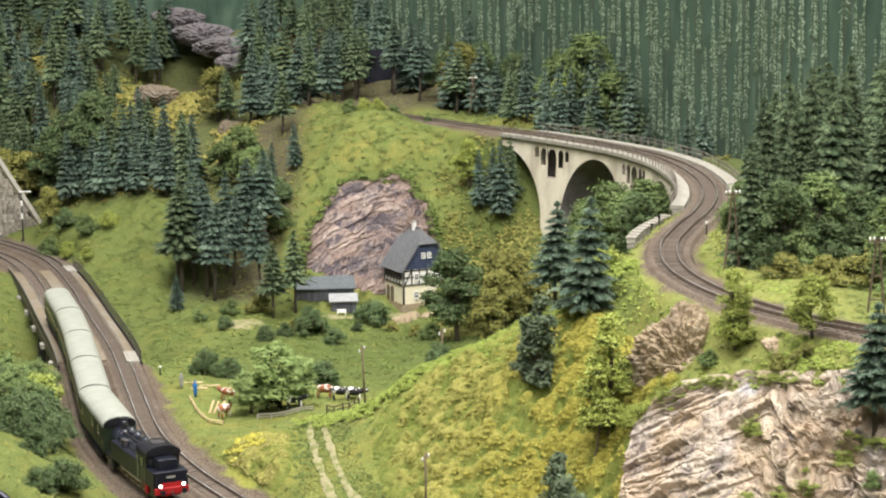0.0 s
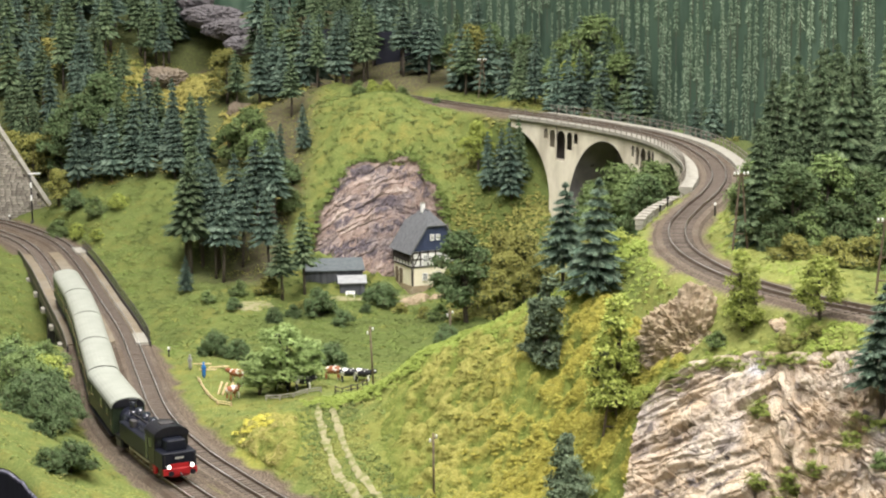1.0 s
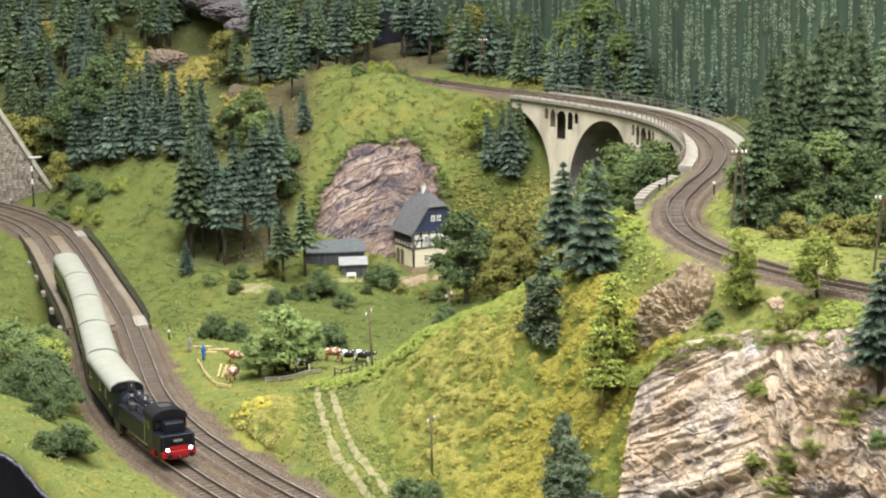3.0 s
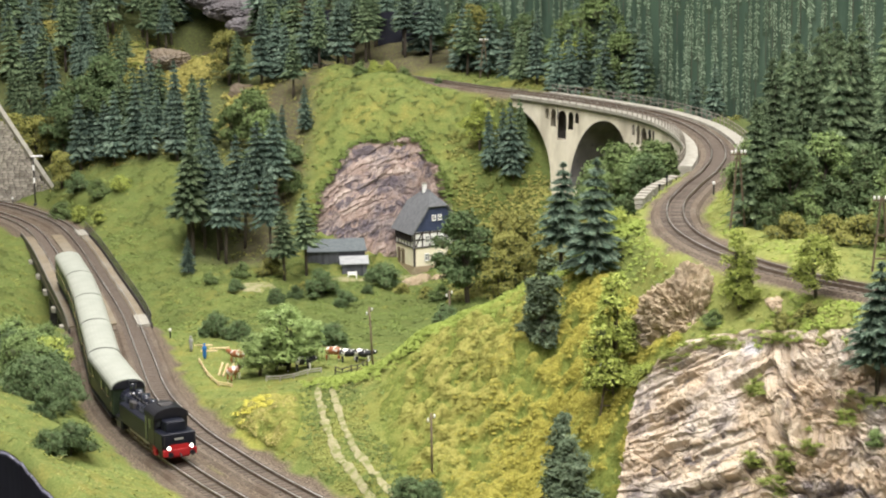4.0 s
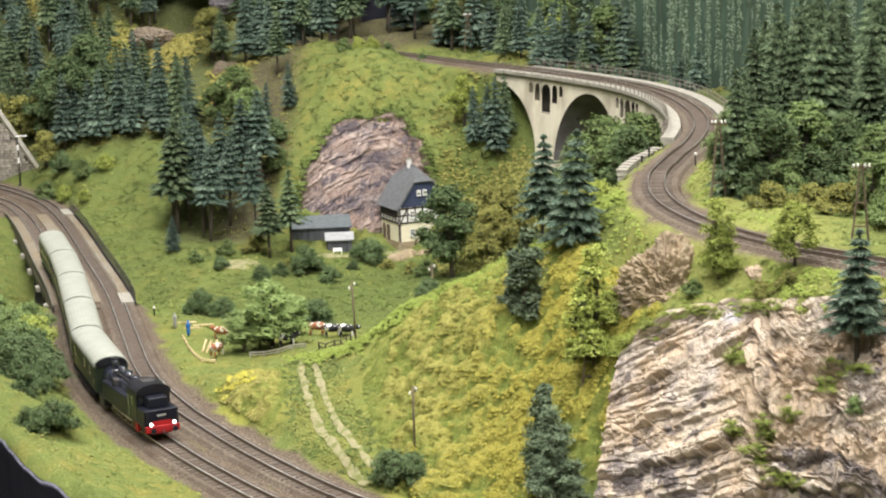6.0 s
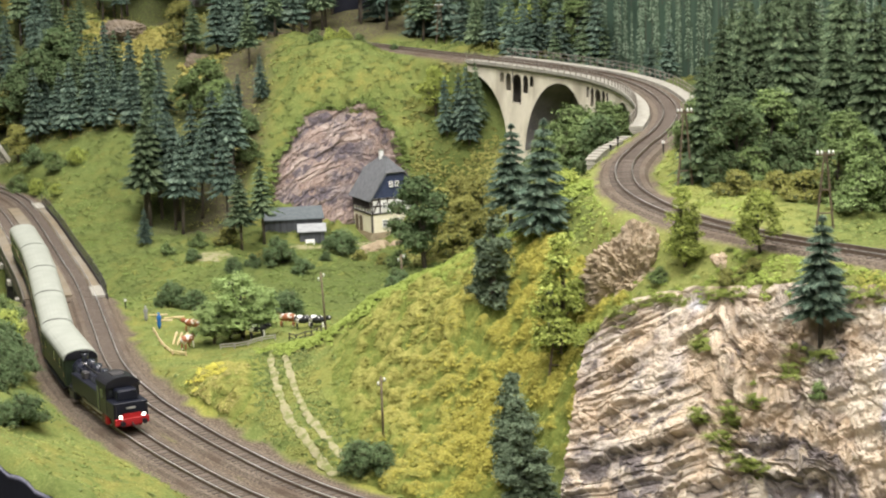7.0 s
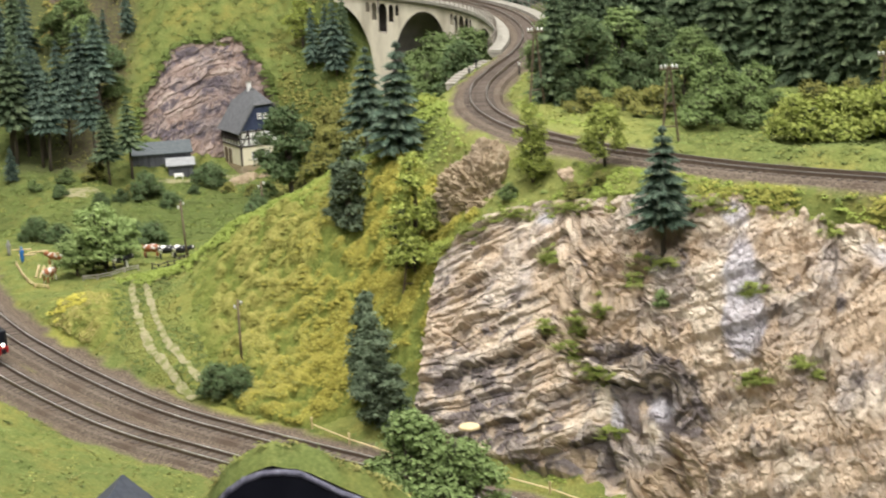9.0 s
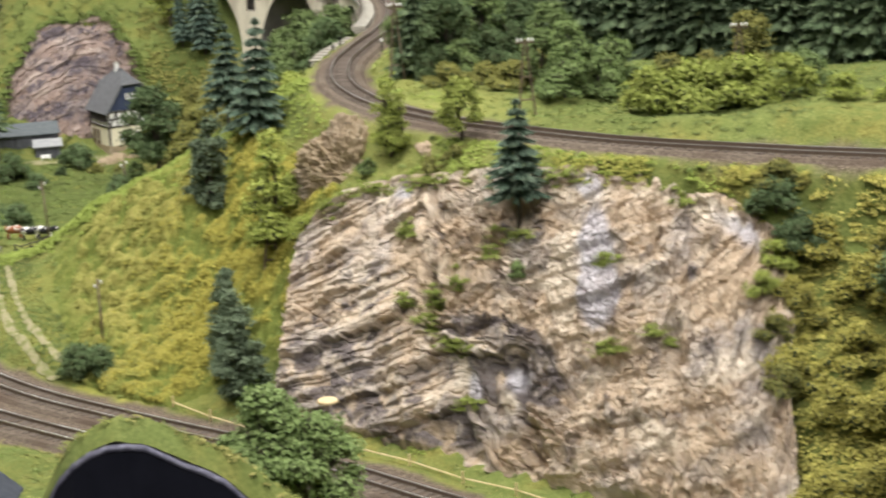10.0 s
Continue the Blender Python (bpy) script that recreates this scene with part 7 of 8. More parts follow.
    for faces, lab in (([0, 6, 3, 2, 8, 1], ""), ([4, 5, 9, 2, 3, 7], ""), ([6, 7, 3], ""), ([9, 8, 2], "")):
        p = [Vector(v[i]) for i in faces]
        n = (p[1] - p[0]).cross(p[2] - p[0]).normalized()
        n = n if n.z > 0 else -n
        k = len(p)
        vv = [tuple(q) for q in p] + [tuple(q - n * 0.0022) for q in p]
        ff = [list(range(k)), list(range(2 * k - 1, k - 1, -1))] + [[i, (i + 1) % k, (i + 1) % k + k, i + k] for i in range(k)]
        part("roof", mesh_of("roof", vv, ff, M_SLATE), None, house, "grey slate roof slope")
    part("ridge_cap", rod((w / 2, hip - o, ridge), (w / 2, l + o - hip, ridge), 0.0014, sides=6), M_SLATE, house)
    ch = part("chimney", box((0.006, 0.006, 0.014), (w / 2 - 0.002, 0.040, ridge - 0.005), 0.0004), M_WHITE, house, "whitewashed chimney")
    part("chimney_cap", box((0.0072, 0.0072, 0.0014), (w / 2 - 0.002, 0.040, ridge + 0.009)), M_SLAB, ch)
    part("plinth", box((w + 0.002, l + 0.002, 0.022), (w / 2, l / 2, -0.021)), M_KNOLL, house, "rough brown stone plinth")


farmhouse()


def shed(x, y, z, turn, w, d, h0, h1, label, roof_mat):
    """A boarded lean-to: higher at the back."""
    ob = thing("shed", pose(x, y, z, 0, 0, turn), label, "shed", "farm sheds")
    body = part("body", mesh_of("body", [(-w / 2, 0, 0), (w / 2, 0, 0), (w / 2, d, 0), (-w / 2, d, 0), (-w / 2, 0, h0), (w / 2, 0, h0), (w / 2, d, h1), (-w / 2, d, h1)], [[0, 1, 5, 4], [1, 2, 6, 5], [2, 3, 7, 6], [3, 0, 4, 7], [4, 5, 6, 7], [3, 2, 1, 0]]), M_GREYWOOD, ob)
    n = int(w / 0.0042)
    for k in range(n):
        part("board", box((w / n * 0.92, 0.0008, h0), (-w / 2 + (k + 0.5) * w / n, -0.0004, 0)), M_GREYWOOD, ob)
    n = int(d / 0.0042)
    for k in range(n):
        yy = (k + 0.5) * d / n
        for s in (-1, 1):
            part("board", box((0.0008, d / n * 0.92, h0 + (h1 - h0) * yy / d), (s * (w / 2 + 0.0004), yy, 0)), M_GREYWOOD, ob)
    e = 0.004
    a0, a1 = h0 - (h1 - h0) * e / d, h1 + (h1 - h0) * e / d
    t = 0.0016
    part("roof", mesh_of("roof", [(-w / 2 - e, -e, a0), (w / 2 + e, -e, a0), (w / 2 + e, d + e, a1), (-w / 2 - e, d + e, a1), (-w / 2 - e, -e, a0 + t), (w / 2 + e, -e, a0 + t), (w / 2 + e, d + e, a1 + t), (-w / 2 - e, d + e, a1 + t)], [[0, 1, 5, 4], [1, 2, 6, 5], [2, 3, 7, 6], [3, 0, 4, 7], [4, 5, 6, 7], [3, 2, 1, 0]]), roof_mat, ob, "felted lean-to roof")
    return ob


M_FELT = surface("roof_felt", [(0.3, (0.085, 0.10, 0.11)), (0.7, (0.15, 0.17, 0.18))], 140, 6, rough=0.8, bump=0.0003)
M_FELTPALE = surface("pale_roof_felt", [(0.3, (0.27, 0.28, 0.29)), (0.7, (0.40, 0.41, 0.42))], 140, 6, rough=0.8, bump=0.0003)
shed(-0.266, 2.885, -0.045, 8, 0.087, 0.05, 0.032, 0.040, "dark grey boarded barn with a lean-to roof", M_FELT)
shed(-0.236, 2.858, -0.046, 6, 0.036, 0.022, 0.019, 0.024, "small dark boarded hut with a pale roof", M_FELTPALE)


def bench(x, y, z, turn):
    ob = thing("bench", pose(x, y, z, 0, 0, turn), "white painted garden bench in front of the hut", "bench")
    part("seat", box((0.014, 0.004, 0.0009), (0, 0, 0.0046)), M_WHITE, ob)
    part("backrest", box((0.014, 0.0009, 0.0028), (0, 0.0024, 0.0062)), M_WHITE, ob)
    for sx in (-0.006, 0.006):
        for sy in (-0.0015, 0.0015):
            part("leg", box((0.001, 0.001, 0.0050), (sx, sy, -0.0004)), M_WHITE, ob)


bench(-0.238, 2.838, spot(-0.238, 2.838), 6)


# ---- retaining wall at the mouth of the cutting ----
def retaining_wall():
    stone = surface("wall_stone", [(0.3, (0.20, 0.18, 0.15)), (0.55, (0.33, 0.30, 0.26)), (0.75, (0.45, 0.42, 0.37))], 120, 6, bump=0.0004, obj_rand=0.3)
    x0, x1, y = -1.16, -0.803, 3.36
    def crest(x):
        return 0.016 + (x1 - x) * 1.65
    ob = thing("stone_wall", pose(0, 0, 0), "grey rubble retaining wall with a sloping pale coping", "wall")
    part("core", prism_mesh([(x0, -0.02), (x1, -0.02), (x1, crest(x1)), (x0, min(0.40, crest(x0)))], 0.03, "core"), M_BARK, ob).location = (0, y, 0)
    r = random.Random(4)
    def stone_mesh(w, h):
        b = box((w, 0.005, h), (0, 0, 0), 0.0007)
        m2 = bpy.data.meshes.new("stone")
        b.to_mesh(m2)
        b.free()
        m2.materials.append(stone)
        return m2
    sizes = [stone_mesh(w, 0.0043) for w in (0.007, 0.009, 0.0115)]
    z, row = -0.012, 0
    while z < 0.19:
        x = max(x0, -0.93) + (row % 2) * 0.005
        while x < x1:
            k = r.randrange(3)
            w = (0.007, 0.009, 0.0115)[k]
            if z + 0.006 < crest(x + w):
                st = new("stone", sizes[k])
                st.parent = ob
                st.location = (x + w / 2, y - 0.002 + r.uniform(-0.0007, 0.0007), z)
            x += w + 0.0007
        z, row = z + 0.0049, row + 1
    a, b = Vector((x1 + 0.004, y - 0.004, crest(x1 + 0.004))), Vector((x0, y - 0.004, crest(x0)))
    part("coping", rod(a, b, 0.0055, sides=4), M_SLAB, ob, "pale sloping coping")


retaining_wall()


# ---- poles, signals and small railway furniture ----
M_PORCELAIN = surface("white_porcelain", [(0.3, (0.75, 0.75, 0.73)), (0.7, (0.85, 0.85, 0.83))], 60, rough=0.3)
M_REDPAINT = surface("red_paint", [(0.3, (0.33, 0.013, 0.018)), (0.7, (0.44, 0.022, 0.025))], 60, rough=0.45)
M_BLACKPAINT = surface("black_paint", [(0.3, (0.007, 0.007, 0.011)), (0.7, (0.018, 0.018, 0.024))], 80, rough=0.32, spec=0.35)
M_GREENPAINT = surface("dark_green_paint", [(0.3, (0.014, 0.024, 0.014)), (0.7, (0.030, 0.044, 0.026))], 90, rough=0.42, spec=0.5)


def telegraph_pole(x, y, h, lean=0.0, z=None):
    ob = thing("telegraph_pole", pose(x, y, (spot(x, y) if z is None else z) - 0.002, 0, lean, 0), "slim brown wooden telegraph pole with white insulators", "pole", "telegraph poles")
    part("post", rod((0, 0, -0.004), (0, 0, h), 0.0012, 0.0009, 7), M_WOOD, ob)
    for sx, k in ((-1, 0.90), (1, 0.955)):
        arm = part("bracket", rod((0, 0, h * k - 0.002), (sx * 0.0028, 0, h * k - 0.001), 0.0004, sides=4), M_STEELDARK, ob)
        part("insulator", rod((sx * 0.0028, 0, h * k - 0.0014), (sx * 0.0028, 0, h * k + 0.0018), 0.0010, 0.0007, 7), M_PORCELAIN, ob, "white porcelain insulator")


telegraph_pole(-0.152, 1.943, 0.070, -2.5)
telegraph_pole(-0.082, 1.623, 0.064)
telegraph_pole(-0.072, 1.985, 0.058, -1)


def a_pole(x, y, h, turn=0.0, z=None, rungs=1):
    ob = thing("telegraph_mast", pose(x, y, (spot(x, y) if z is None else z) - 0.002, 0, 0, turn), "grey wooden A-frame mast with a crossarm of insulators", "pole", "telegraph masts")
    for sx in (-1, 1):
        part("leg", rod((sx * 0.0075, 0, -0.003), (sx * 0.0008, 0, h), 0.0011, 0.0009, 6), M_WOOD, ob)
    for k in range(rungs):
        z1 = h * (0.22 + 0.3 * k)
        part("brace", rod((-0.0062 * (1 - z1 / h) - 0.001, 0, z1), (0.0062 * (1 - z1 / h) + 0.001, 0, z1), 0.0007, sides=4), M_WOOD, ob)
    part("crossarm", box((0.016, 0.0012, 0.0014), (0, 0, h - 0.003)), M_WOOD, ob)
    for sx in (-0.0065, -0.003, 0.003, 0.0065):
        part("insulator", rod((sx, 0, h - 0.0016), (sx, 0, h + 0.0014), 0.0011, 0.0008, 7), M_PORCELAIN, ob, "white porcelain insulator")


a_pole(0.204, 1.795, 0.074, 10)
a_pole(0.296, 1.585, 0.066, 0, rungs=2)
a_pole(0.486, 1.60, 0.062, 0, rungs=2)
a_pole(-0.038, 3.383, 0.070, 10)
a_pole(0.302, 2.14, 0.066, 10)
a_pole(0.070, 1.590, 0.046, 0, rungs=2)


def semaphore(x, y, h):
    ob = thing("signal_post", pose(x, y, spot(x, y) - 0.001, 0, 0, 8), "dark semaphore signal post with a white arm and white plates", "signal")
    part("base", box((0.006, 0.006, 0.006), (0, 0, -0.001), 0.0004), M_STEELDARK, ob)
    part("post", rod((0, 0, 0.004), (0, 0, h), 0.0015, 0.0011, 8), M_STEELDARK, ob)
    arm = part("arm", box((0.020, 0.0008, 0.0028), (0.007, -0.0015, h - 0.0035), 0.0003), M_PORCELAIN, ob, "white signal arm")
    part("plate", box((0.0034, 0.0006, 0.0095), (0, -0.0016, h * 0.70)), M_PORCELAIN, ob, "white plate")
    part("plate", box((0.0034, 0.0006, 0.0095), (0, -0.0016, h * 0.45)), M_PORCELAIN, ob, "white plate")
    part("lamp", box((0.003, 0.003, 0.005), (-0.003, 0, h - 0.009), 0.0004), M_STEELDARK, ob)


semaphore(-0.825, 3.308, 0.090)


def marker(x, y, h, label="black marker post with a white cap", cap=None):
    ob = thing("marker_post", pose(x, y, spot(x, y) - 0.001), label, "post", "marker posts")
    part("post", rod((0, 0, -0.002), (0, 0, h), 0.0009, 0.0009, 6), M_BLACKPAINT, ob)
    part("cap", box((0.0028, 0.0022, 0.0030), (0, 0, h - 0.0005), 0.0003), cap or M_PORCELAIN, ob, "black cap" if cap else "white cap")


for x, y, h in ((-0.424, 2.30, 0.011), (-0.868, 3.32, 0.014), (0.209, 2.033, 0.013), (0.013, 3.24, 0.022)):
    marker(x, y, h)
for x, y, h in ((0.163, 2.165, 0.024), (0.172, 2.172, 0.020)):
    marker(x, y, h, "black marker post beside the viaduct end", M_BLACKPAINT)


def fence(points, h, mat, label, rails=2, step=0.012, name="fence"):
    ob = thing(name, pose(0, 0, 0), label, "fence", "fences")
    line = spline([(x, y) for x, y in points], step) if len(points) > 2 else np.linspace(points[0], points[1], max(2, int(math.dist(*points) / step)))
    zs = height(line[:, 0], line[:, 1])
    for (x, y), z in zip(line, zs):
        part("post", box((0.0014, 0.0014, h + 0.002), (x, y, z - 0.002)), mat, ob)
    for k in range(rails):
        for i in range(len(line) - 1):
            q = h * (0.45 + 0.45 * k / max(1, rails - 1))
            part("rail", rod((*line[i], zs[i] + q), (*line[i + 1], zs[i + 1] + q), 0.0006, sides=4), mat, ob)
    return ob


fence([(-0.199, 2.030), (-0.186, 2.020), (-0.172, 2.042), (-0.163, 2.066)], 0.009, M_TIMBER, "dark wooden paddock fence beside the pole")
fence([(-0.362, 2.125), (-0.350, 2.085), (-0.337, 2.048), (-0.319, 2.023), (-0.304, 2.028)], 0.005, M_PALEWOOD, "low fence of fresh pale poles round the paddock", step=0.02)
fence([(-0.275, 2.035), (-0.24, 2.04), (-0.211, 2.046)], 0.006, M_SLAB, "weathered grey paddock fence", step=0.015)
fence([(-0.02, 1.497), (0.038, 1.425), (0.10, 1.375), (0.172, 1.31), (0.224, 1.255), (0.30, 1.17)], 0.010, M_PALEWOOD, "low pale rail fence along the cliff foot", rails=1, step=0.05)
for x, y, turn, l in ((-0.372, 2.225, 5, 0.022), (-0.35, 2.205, 12, 0.024), (-0.36, 2.19, 2, 0.02), (-0.33, 2.075, 70, 0.016), (-0.324, 2.07, 62, 0.016), (-0.317, 2.072, 75, 0.015)):
    st = turn > 30
    ob = new("plank", bpy.data.meshes.new("plank"))
    b = box((l, 0.0022, 0.0016), (0, 0, 0), 0.0002)
    b.to_mesh(ob.data)
    b.free()
    ob.data.materials.append(M_PALEWOOD)
    ob.matrix_world = pose(x, y, spot(x, y) + 0.0005 + (0.006 if st else 0), 0, -50 if st else 0, turn)
    tagged(ob, "fresh sawn pale plank on the paddock grass", "plank", "planks")


def blob_body(name, parts, colours, label, m, category, group):
    """A small painted figure as one plain body of rounded blocks (x, y, z, rx, ry, rz, colour)."""
    bm = bmesh.new()
    for x, y, z, a, b, c, k in parts:
        n = len(bm.faces)
        vs = bmesh.ops.create_icosphere(bm, subdivisions=2, radius=1)["verts"]
        for v in vs:
            v.co = (x + v.co.x * a, y + v.co.y * b, z + v.co.z * c)
        for f in {f for v in vs for f in v.link_faces}:
            f.material_index = k
            f.smooth = True
    me = bpy.data.meshes.new(name)
    bm.to_mesh(me)
    bm.free()
    for c in colours:
        me.materials.append(c)
    ob = new(name, me)
    ob.matrix_world = m
    return tagged(ob, label, category, group)


M_HIDE_BROWN = surface("brown_white_paint", [(0.44, (0.30, 0.11, 0.05)), (0.50, (0.30, 0.11, 0.05)), (0.53, (0.75, 0.72, 0.66))], 150, 2, rough=0.6)
M_HIDE_BLACK = surface("black_white_paint", [(0.44, (0.02, 0.02, 0.025)), (0.52, (0.02, 0.02, 0.025)), (0.55, (0.78, 0.77, 0.74))], 130, 2, rough=0.6)
M_BLUECLOTH = surface("blue_paint", [(0.3, (0.02, 0.13, 0.42)), (0.7, (0.04, 0.20, 0.55))], 100, rough=0.6)
M_GREYCLOTH = surface("grey_paint", [(0.3, (0.25, 0.25, 0.24)), (0.7, (0.4, 0.4, 0.38))], 100, rough=0.6)


def cattle(x, y, turn, mat, label):
    q = [(0, 0, 0.0105, 0.0110, 0.0042, 0.0048, 0), (0.0115, 0, 0.0125, 0.0045, 0.0026, 0.0030, 0), (-0.004, 0, 0.0112, 0.0075, 0.0044, 0.0046, 0)] + [(a, b, 0.0038, 0.0011, 0.0011, 0.0044, 0) for a in (-0.0075, 0.0065) for b in (-0.0025, 0.0025)]
    blob_body("cattle_figurine", q, [mat], label, pose(x, y, spot(x, y), 0, 0, turn), "figurine", "cattle figurines")


cattle(-0.322, 2.150, 150, M_HIDE_BROWN, "brown and white painted cattle figurine on grass")
cattle(-0.210, 2.128, 170, M_HIDE_BROWN, "brown and white painted cattle figurine on grass")
cattle(-0.190, 2.112, 10, M_HIDE_BLACK, "black and white painted cattle figurine on grass")
cattle(-0.173, 2.101, -10, M_HIDE_BLACK, "black and white painted cattle figurine on grass")
cattle(-0.236, 2.055, 20, M_HIDE_BLACK, "black and white painted cattle figurine by the fence")
cattle(-0.262, 2.075, 170, M_HIDE_BLACK, "black and white painted cattle figurine by the tree")
cattle(-0.312, 2.045, 60, M_HIDE_BROWN, "brown and white painted cattle figurine by the fence")
for x, y, mat, lab in ((-0.359, 2.148, M_BLUECLOTH, "small plain figurine painted blue in the paddock"), (-0.382, 2.196, M_GREYCLOTH, "small plain figurine painted grey by the fence")):
    blob_body("figurine", [(0, 0, 0.006, 0.0022, 0.0018, 0.0062, 0), (0, 0, 0.012, 0.0028, 0.0019, 0.0045, 0), (0, 0, 0.0175, 0.0014, 0.0014, 0.0016, 0)], [mat], lab, pose(x, y, spot(x, y)), "figurine", "small figurines")


# ---- low stone wing wall at the viaduct's end ----
def wing_wall():
    stone = surface("wing_stone", [(0.3, (0.24, 0.225, 0.20)), (0.6, (0.40, 0.38, 0.34)), (0.8, (0.52, 0.50, 0.46))], 110, 6, bump=0.0005, obj_rand=0.25)
    line = spline([(0.143, 2.21), (0.150, 2.23), (0.162, 2.255), (0.196, 2.30)], 0.0115)
    ob = thing("wing_wall", pose(0, 0, 0), "low grey stone wing wall beside the track", "wall")
    r = random.Random(6)
    for k in range(len(line) - 1):
        (xa, ya), (xb, yb) = line[k], line[k + 1]
        top = 0.169 + 0.016 * k / len(line)
        turn = math.degrees(math.atan2(yb - ya, xb - xa))
        for row in range(2):
            h = 0.0058
            b = part("stone", box((math.hypot(xb - xa, yb - ya) * r.uniform(0.86, 0.97), 0.010 + r.uniform(-0.001, 0.001), h * 0.93), (0, 0, 0), 0.0008), stone, ob)
            b.matrix_local = pose((xa + xb) / 2, (ya + yb) / 2, top - (row + 1) * h, 0, 0, turn)
        c = part("coping", box((math.hypot(xb - xa, yb - ya) * 0.98, 0.013, 0.0025), (0, 0, 0), 0.0005), M_SLAB, ob)
        c.matrix_local = pose((xa + xb) / 2, (ya + yb) / 2, top, 0, 0, turn)


wing_wall()


# ---- cart track: two worn ruts ----
def ruts():
    d, right = normals_of(ROAD_A)
    for off in (-0.0075, 0.0075):
        run = np.linspace(0, 1, len(ROAD_A))
        wv = (0.0034 + 0.0016 * value_noise(ROAD_A[:, 0] + off, ROAD_A[:, 1], 0.009, 15) + 0.0007 * value_noise(ROAD_A[:, 0] + off, ROAD_A[:, 1], 0.003, 16))[:, None]
        wv = np.maximum(wv, 0.0008) * smooth(0.0, 0.10, run)[:, None]
        line = ROAD_A + right * (off + 0.0012 * np.sin(np.arange(len(ROAD_A)) * 0.13)[:, None])
        left, rightp = line - right * wv * 0.9, line + right * wv * 1.1
        mid = line
        z = lambda p: height(p[:, 0], p[:, 1])
        n = len(line)
        v = np.concatenate([np.c_[left, z(left) + 0.0012], np.c_[mid, z(mid) + 0.0020], np.c_[rightp, z(rightp) + 0.0012]])
        f = [[k * n + i, k * n + i + 1, (k + 1) * n + i + 1, (k + 1) * n + i] for k in range(2) for i in range(n - 1)]
        tagged(new("path", mesh_of("path", v, f, M_PATH, True)), "sandy worn wheel rut of the cart track", "path", kind="structure")


ruts()


def sand_patch(x, y, a, b, name="path", label="bare sandy patch beside the farm track"):
    r = random.Random(int(x * 1000))
    n, v, f = 28, [(x, y, spot(x, y) + 0.0022)], []
    for ring, k in ((0.6, 0.0020), (1.0, -0.0008)):
        for i in range(n):
            t = i * math.tau / n
            q = ring * (1 + 0.18 * math.sin(3 * t + x * 50) + r.uniform(-0.08, 0.08))
            px, py = x + a * q * math.cos(t), y + b * q * math.sin(t)
            v.append((px, py, spot(px, py) + k))
    f = [[0, 1 + i, 1 + (i + 1) % n] for i in range(n)] + [[1 + i, 1 + n + i, 1 + n + (i + 1) % n, 1 + (i + 1) % n] for i in range(n)]
    tagged(new(name, mesh_of(name, v, f, M_PATH, True)), label, "path", kind="structure")


sand_patch(-0.378, 2.745, 0.036, 0.03)
sand_patch(-0.238, 2.828, 0.034, 0.011, label="bare earth in front of the garden bench")
sand_patch(-0.165, 2.87, 0.04, 0.035, label="trodden earth in front of the farmhouse")


# ---- lamp with a flat shade at the cliff foot, and the hut by the front edge ----
def flat_lamp(x, y, z):
    g = spot(x, y)
    ob = thing("street_lamp", pose(x, y, g), "pale flat-shaded lamp on a thin post", "lamp")
    part("post", rod((0, 0, -0.004), (0, 0, z - g), 0.0011, 0.0008, 6), M_RAILING, ob)
    part("shade", rod((0, 0, z - g), (0, 0, z - g + 0.0018), 0.0085, 0.0070, 18), M_PALEWOOD, ob, "flat pale round shade")


flat_lamp(0.100, 1.318, 0.049)


def hut(x, y, z, turn):
    hut_slate = surface("hut_slate", [(0.3, (0.045, 0.052, 0.072)), (0.7, (0.085, 0.095, 0.12))], 180, rough=0.5, bump=0.0002)
    ob = thing("trackside_hut", pose(x, y, z, 0, 0, turn), "small hut with a blue-grey slate roof at the layout edge", "hut")
    g = spot(x, y) - z
    part("body", box((0.034, 0.045, -g + 0.002), (0, 0.026, g - 0.004)), M_GREYWOOD, ob)
    h = 0.020
    part("gable", prism_mesh([(-0.017, -0.002), (0.017, -0.002), (0, h - 0.003)], 0.045, "gable"), M_SLATEWALL, ob).location = (0, 0.003, 0)
    for s in (-1, 1):
        part("roof", mesh_of("roof", [(0, -0.003, h), (0, 0.052, h), (s * 0.030, 0.052, -0.006), (s * 0.030, -0.003, -0.006), (0, -0.003, h - 0.002), (0, 0.052, h - 0.002), (s * 0.030, 0.052, -0.008), (s * 0.030, -0.003, -0.008)], [[0, 1, 2, 3], [4, 7, 6, 5], [0, 3, 7, 4], [1, 5, 6, 2], [3, 2, 6, 7]]), hut_slate, ob, "blue-grey slate roof slope")


hut(-0.156, 1.245, 0.017, -6)


# ---- the train: tank engine running bunker first with five coaches ----
M_ROOF = surface("coach_roof_paint", [(0.3, (0.30, 0.315, 0.275)), (0.7, (0.385, 0.40, 0.355))], 60, rough=0.45, spec=0.5)
M_LAMP = glow("headlight", (1.0, 0.96, 0.85), 6.0)
M_BUNKER = surface("blue_black_paint", [(0.3, (0.006, 0.007, 0.013)), (0.7, (0.014, 0.016, 0.026))], 90, rough=0.38, spec=0.22)
M_BOILER = surface("oiled_boiler_paint", [(0.3, (0.016, 0.018, 0.030)), (0.7, (0.034, 0.037, 0.056))], 120, rough=0.20, spec=1.0)
S_L = np.r_[0, np.cumsum(np.linalg.norm(np.diff(LOWER_L, axis=0), axis=1))]
NOSE = S_L[int(np.argmin(np.abs(LOWER_L[:, 1] - 1.725)))]


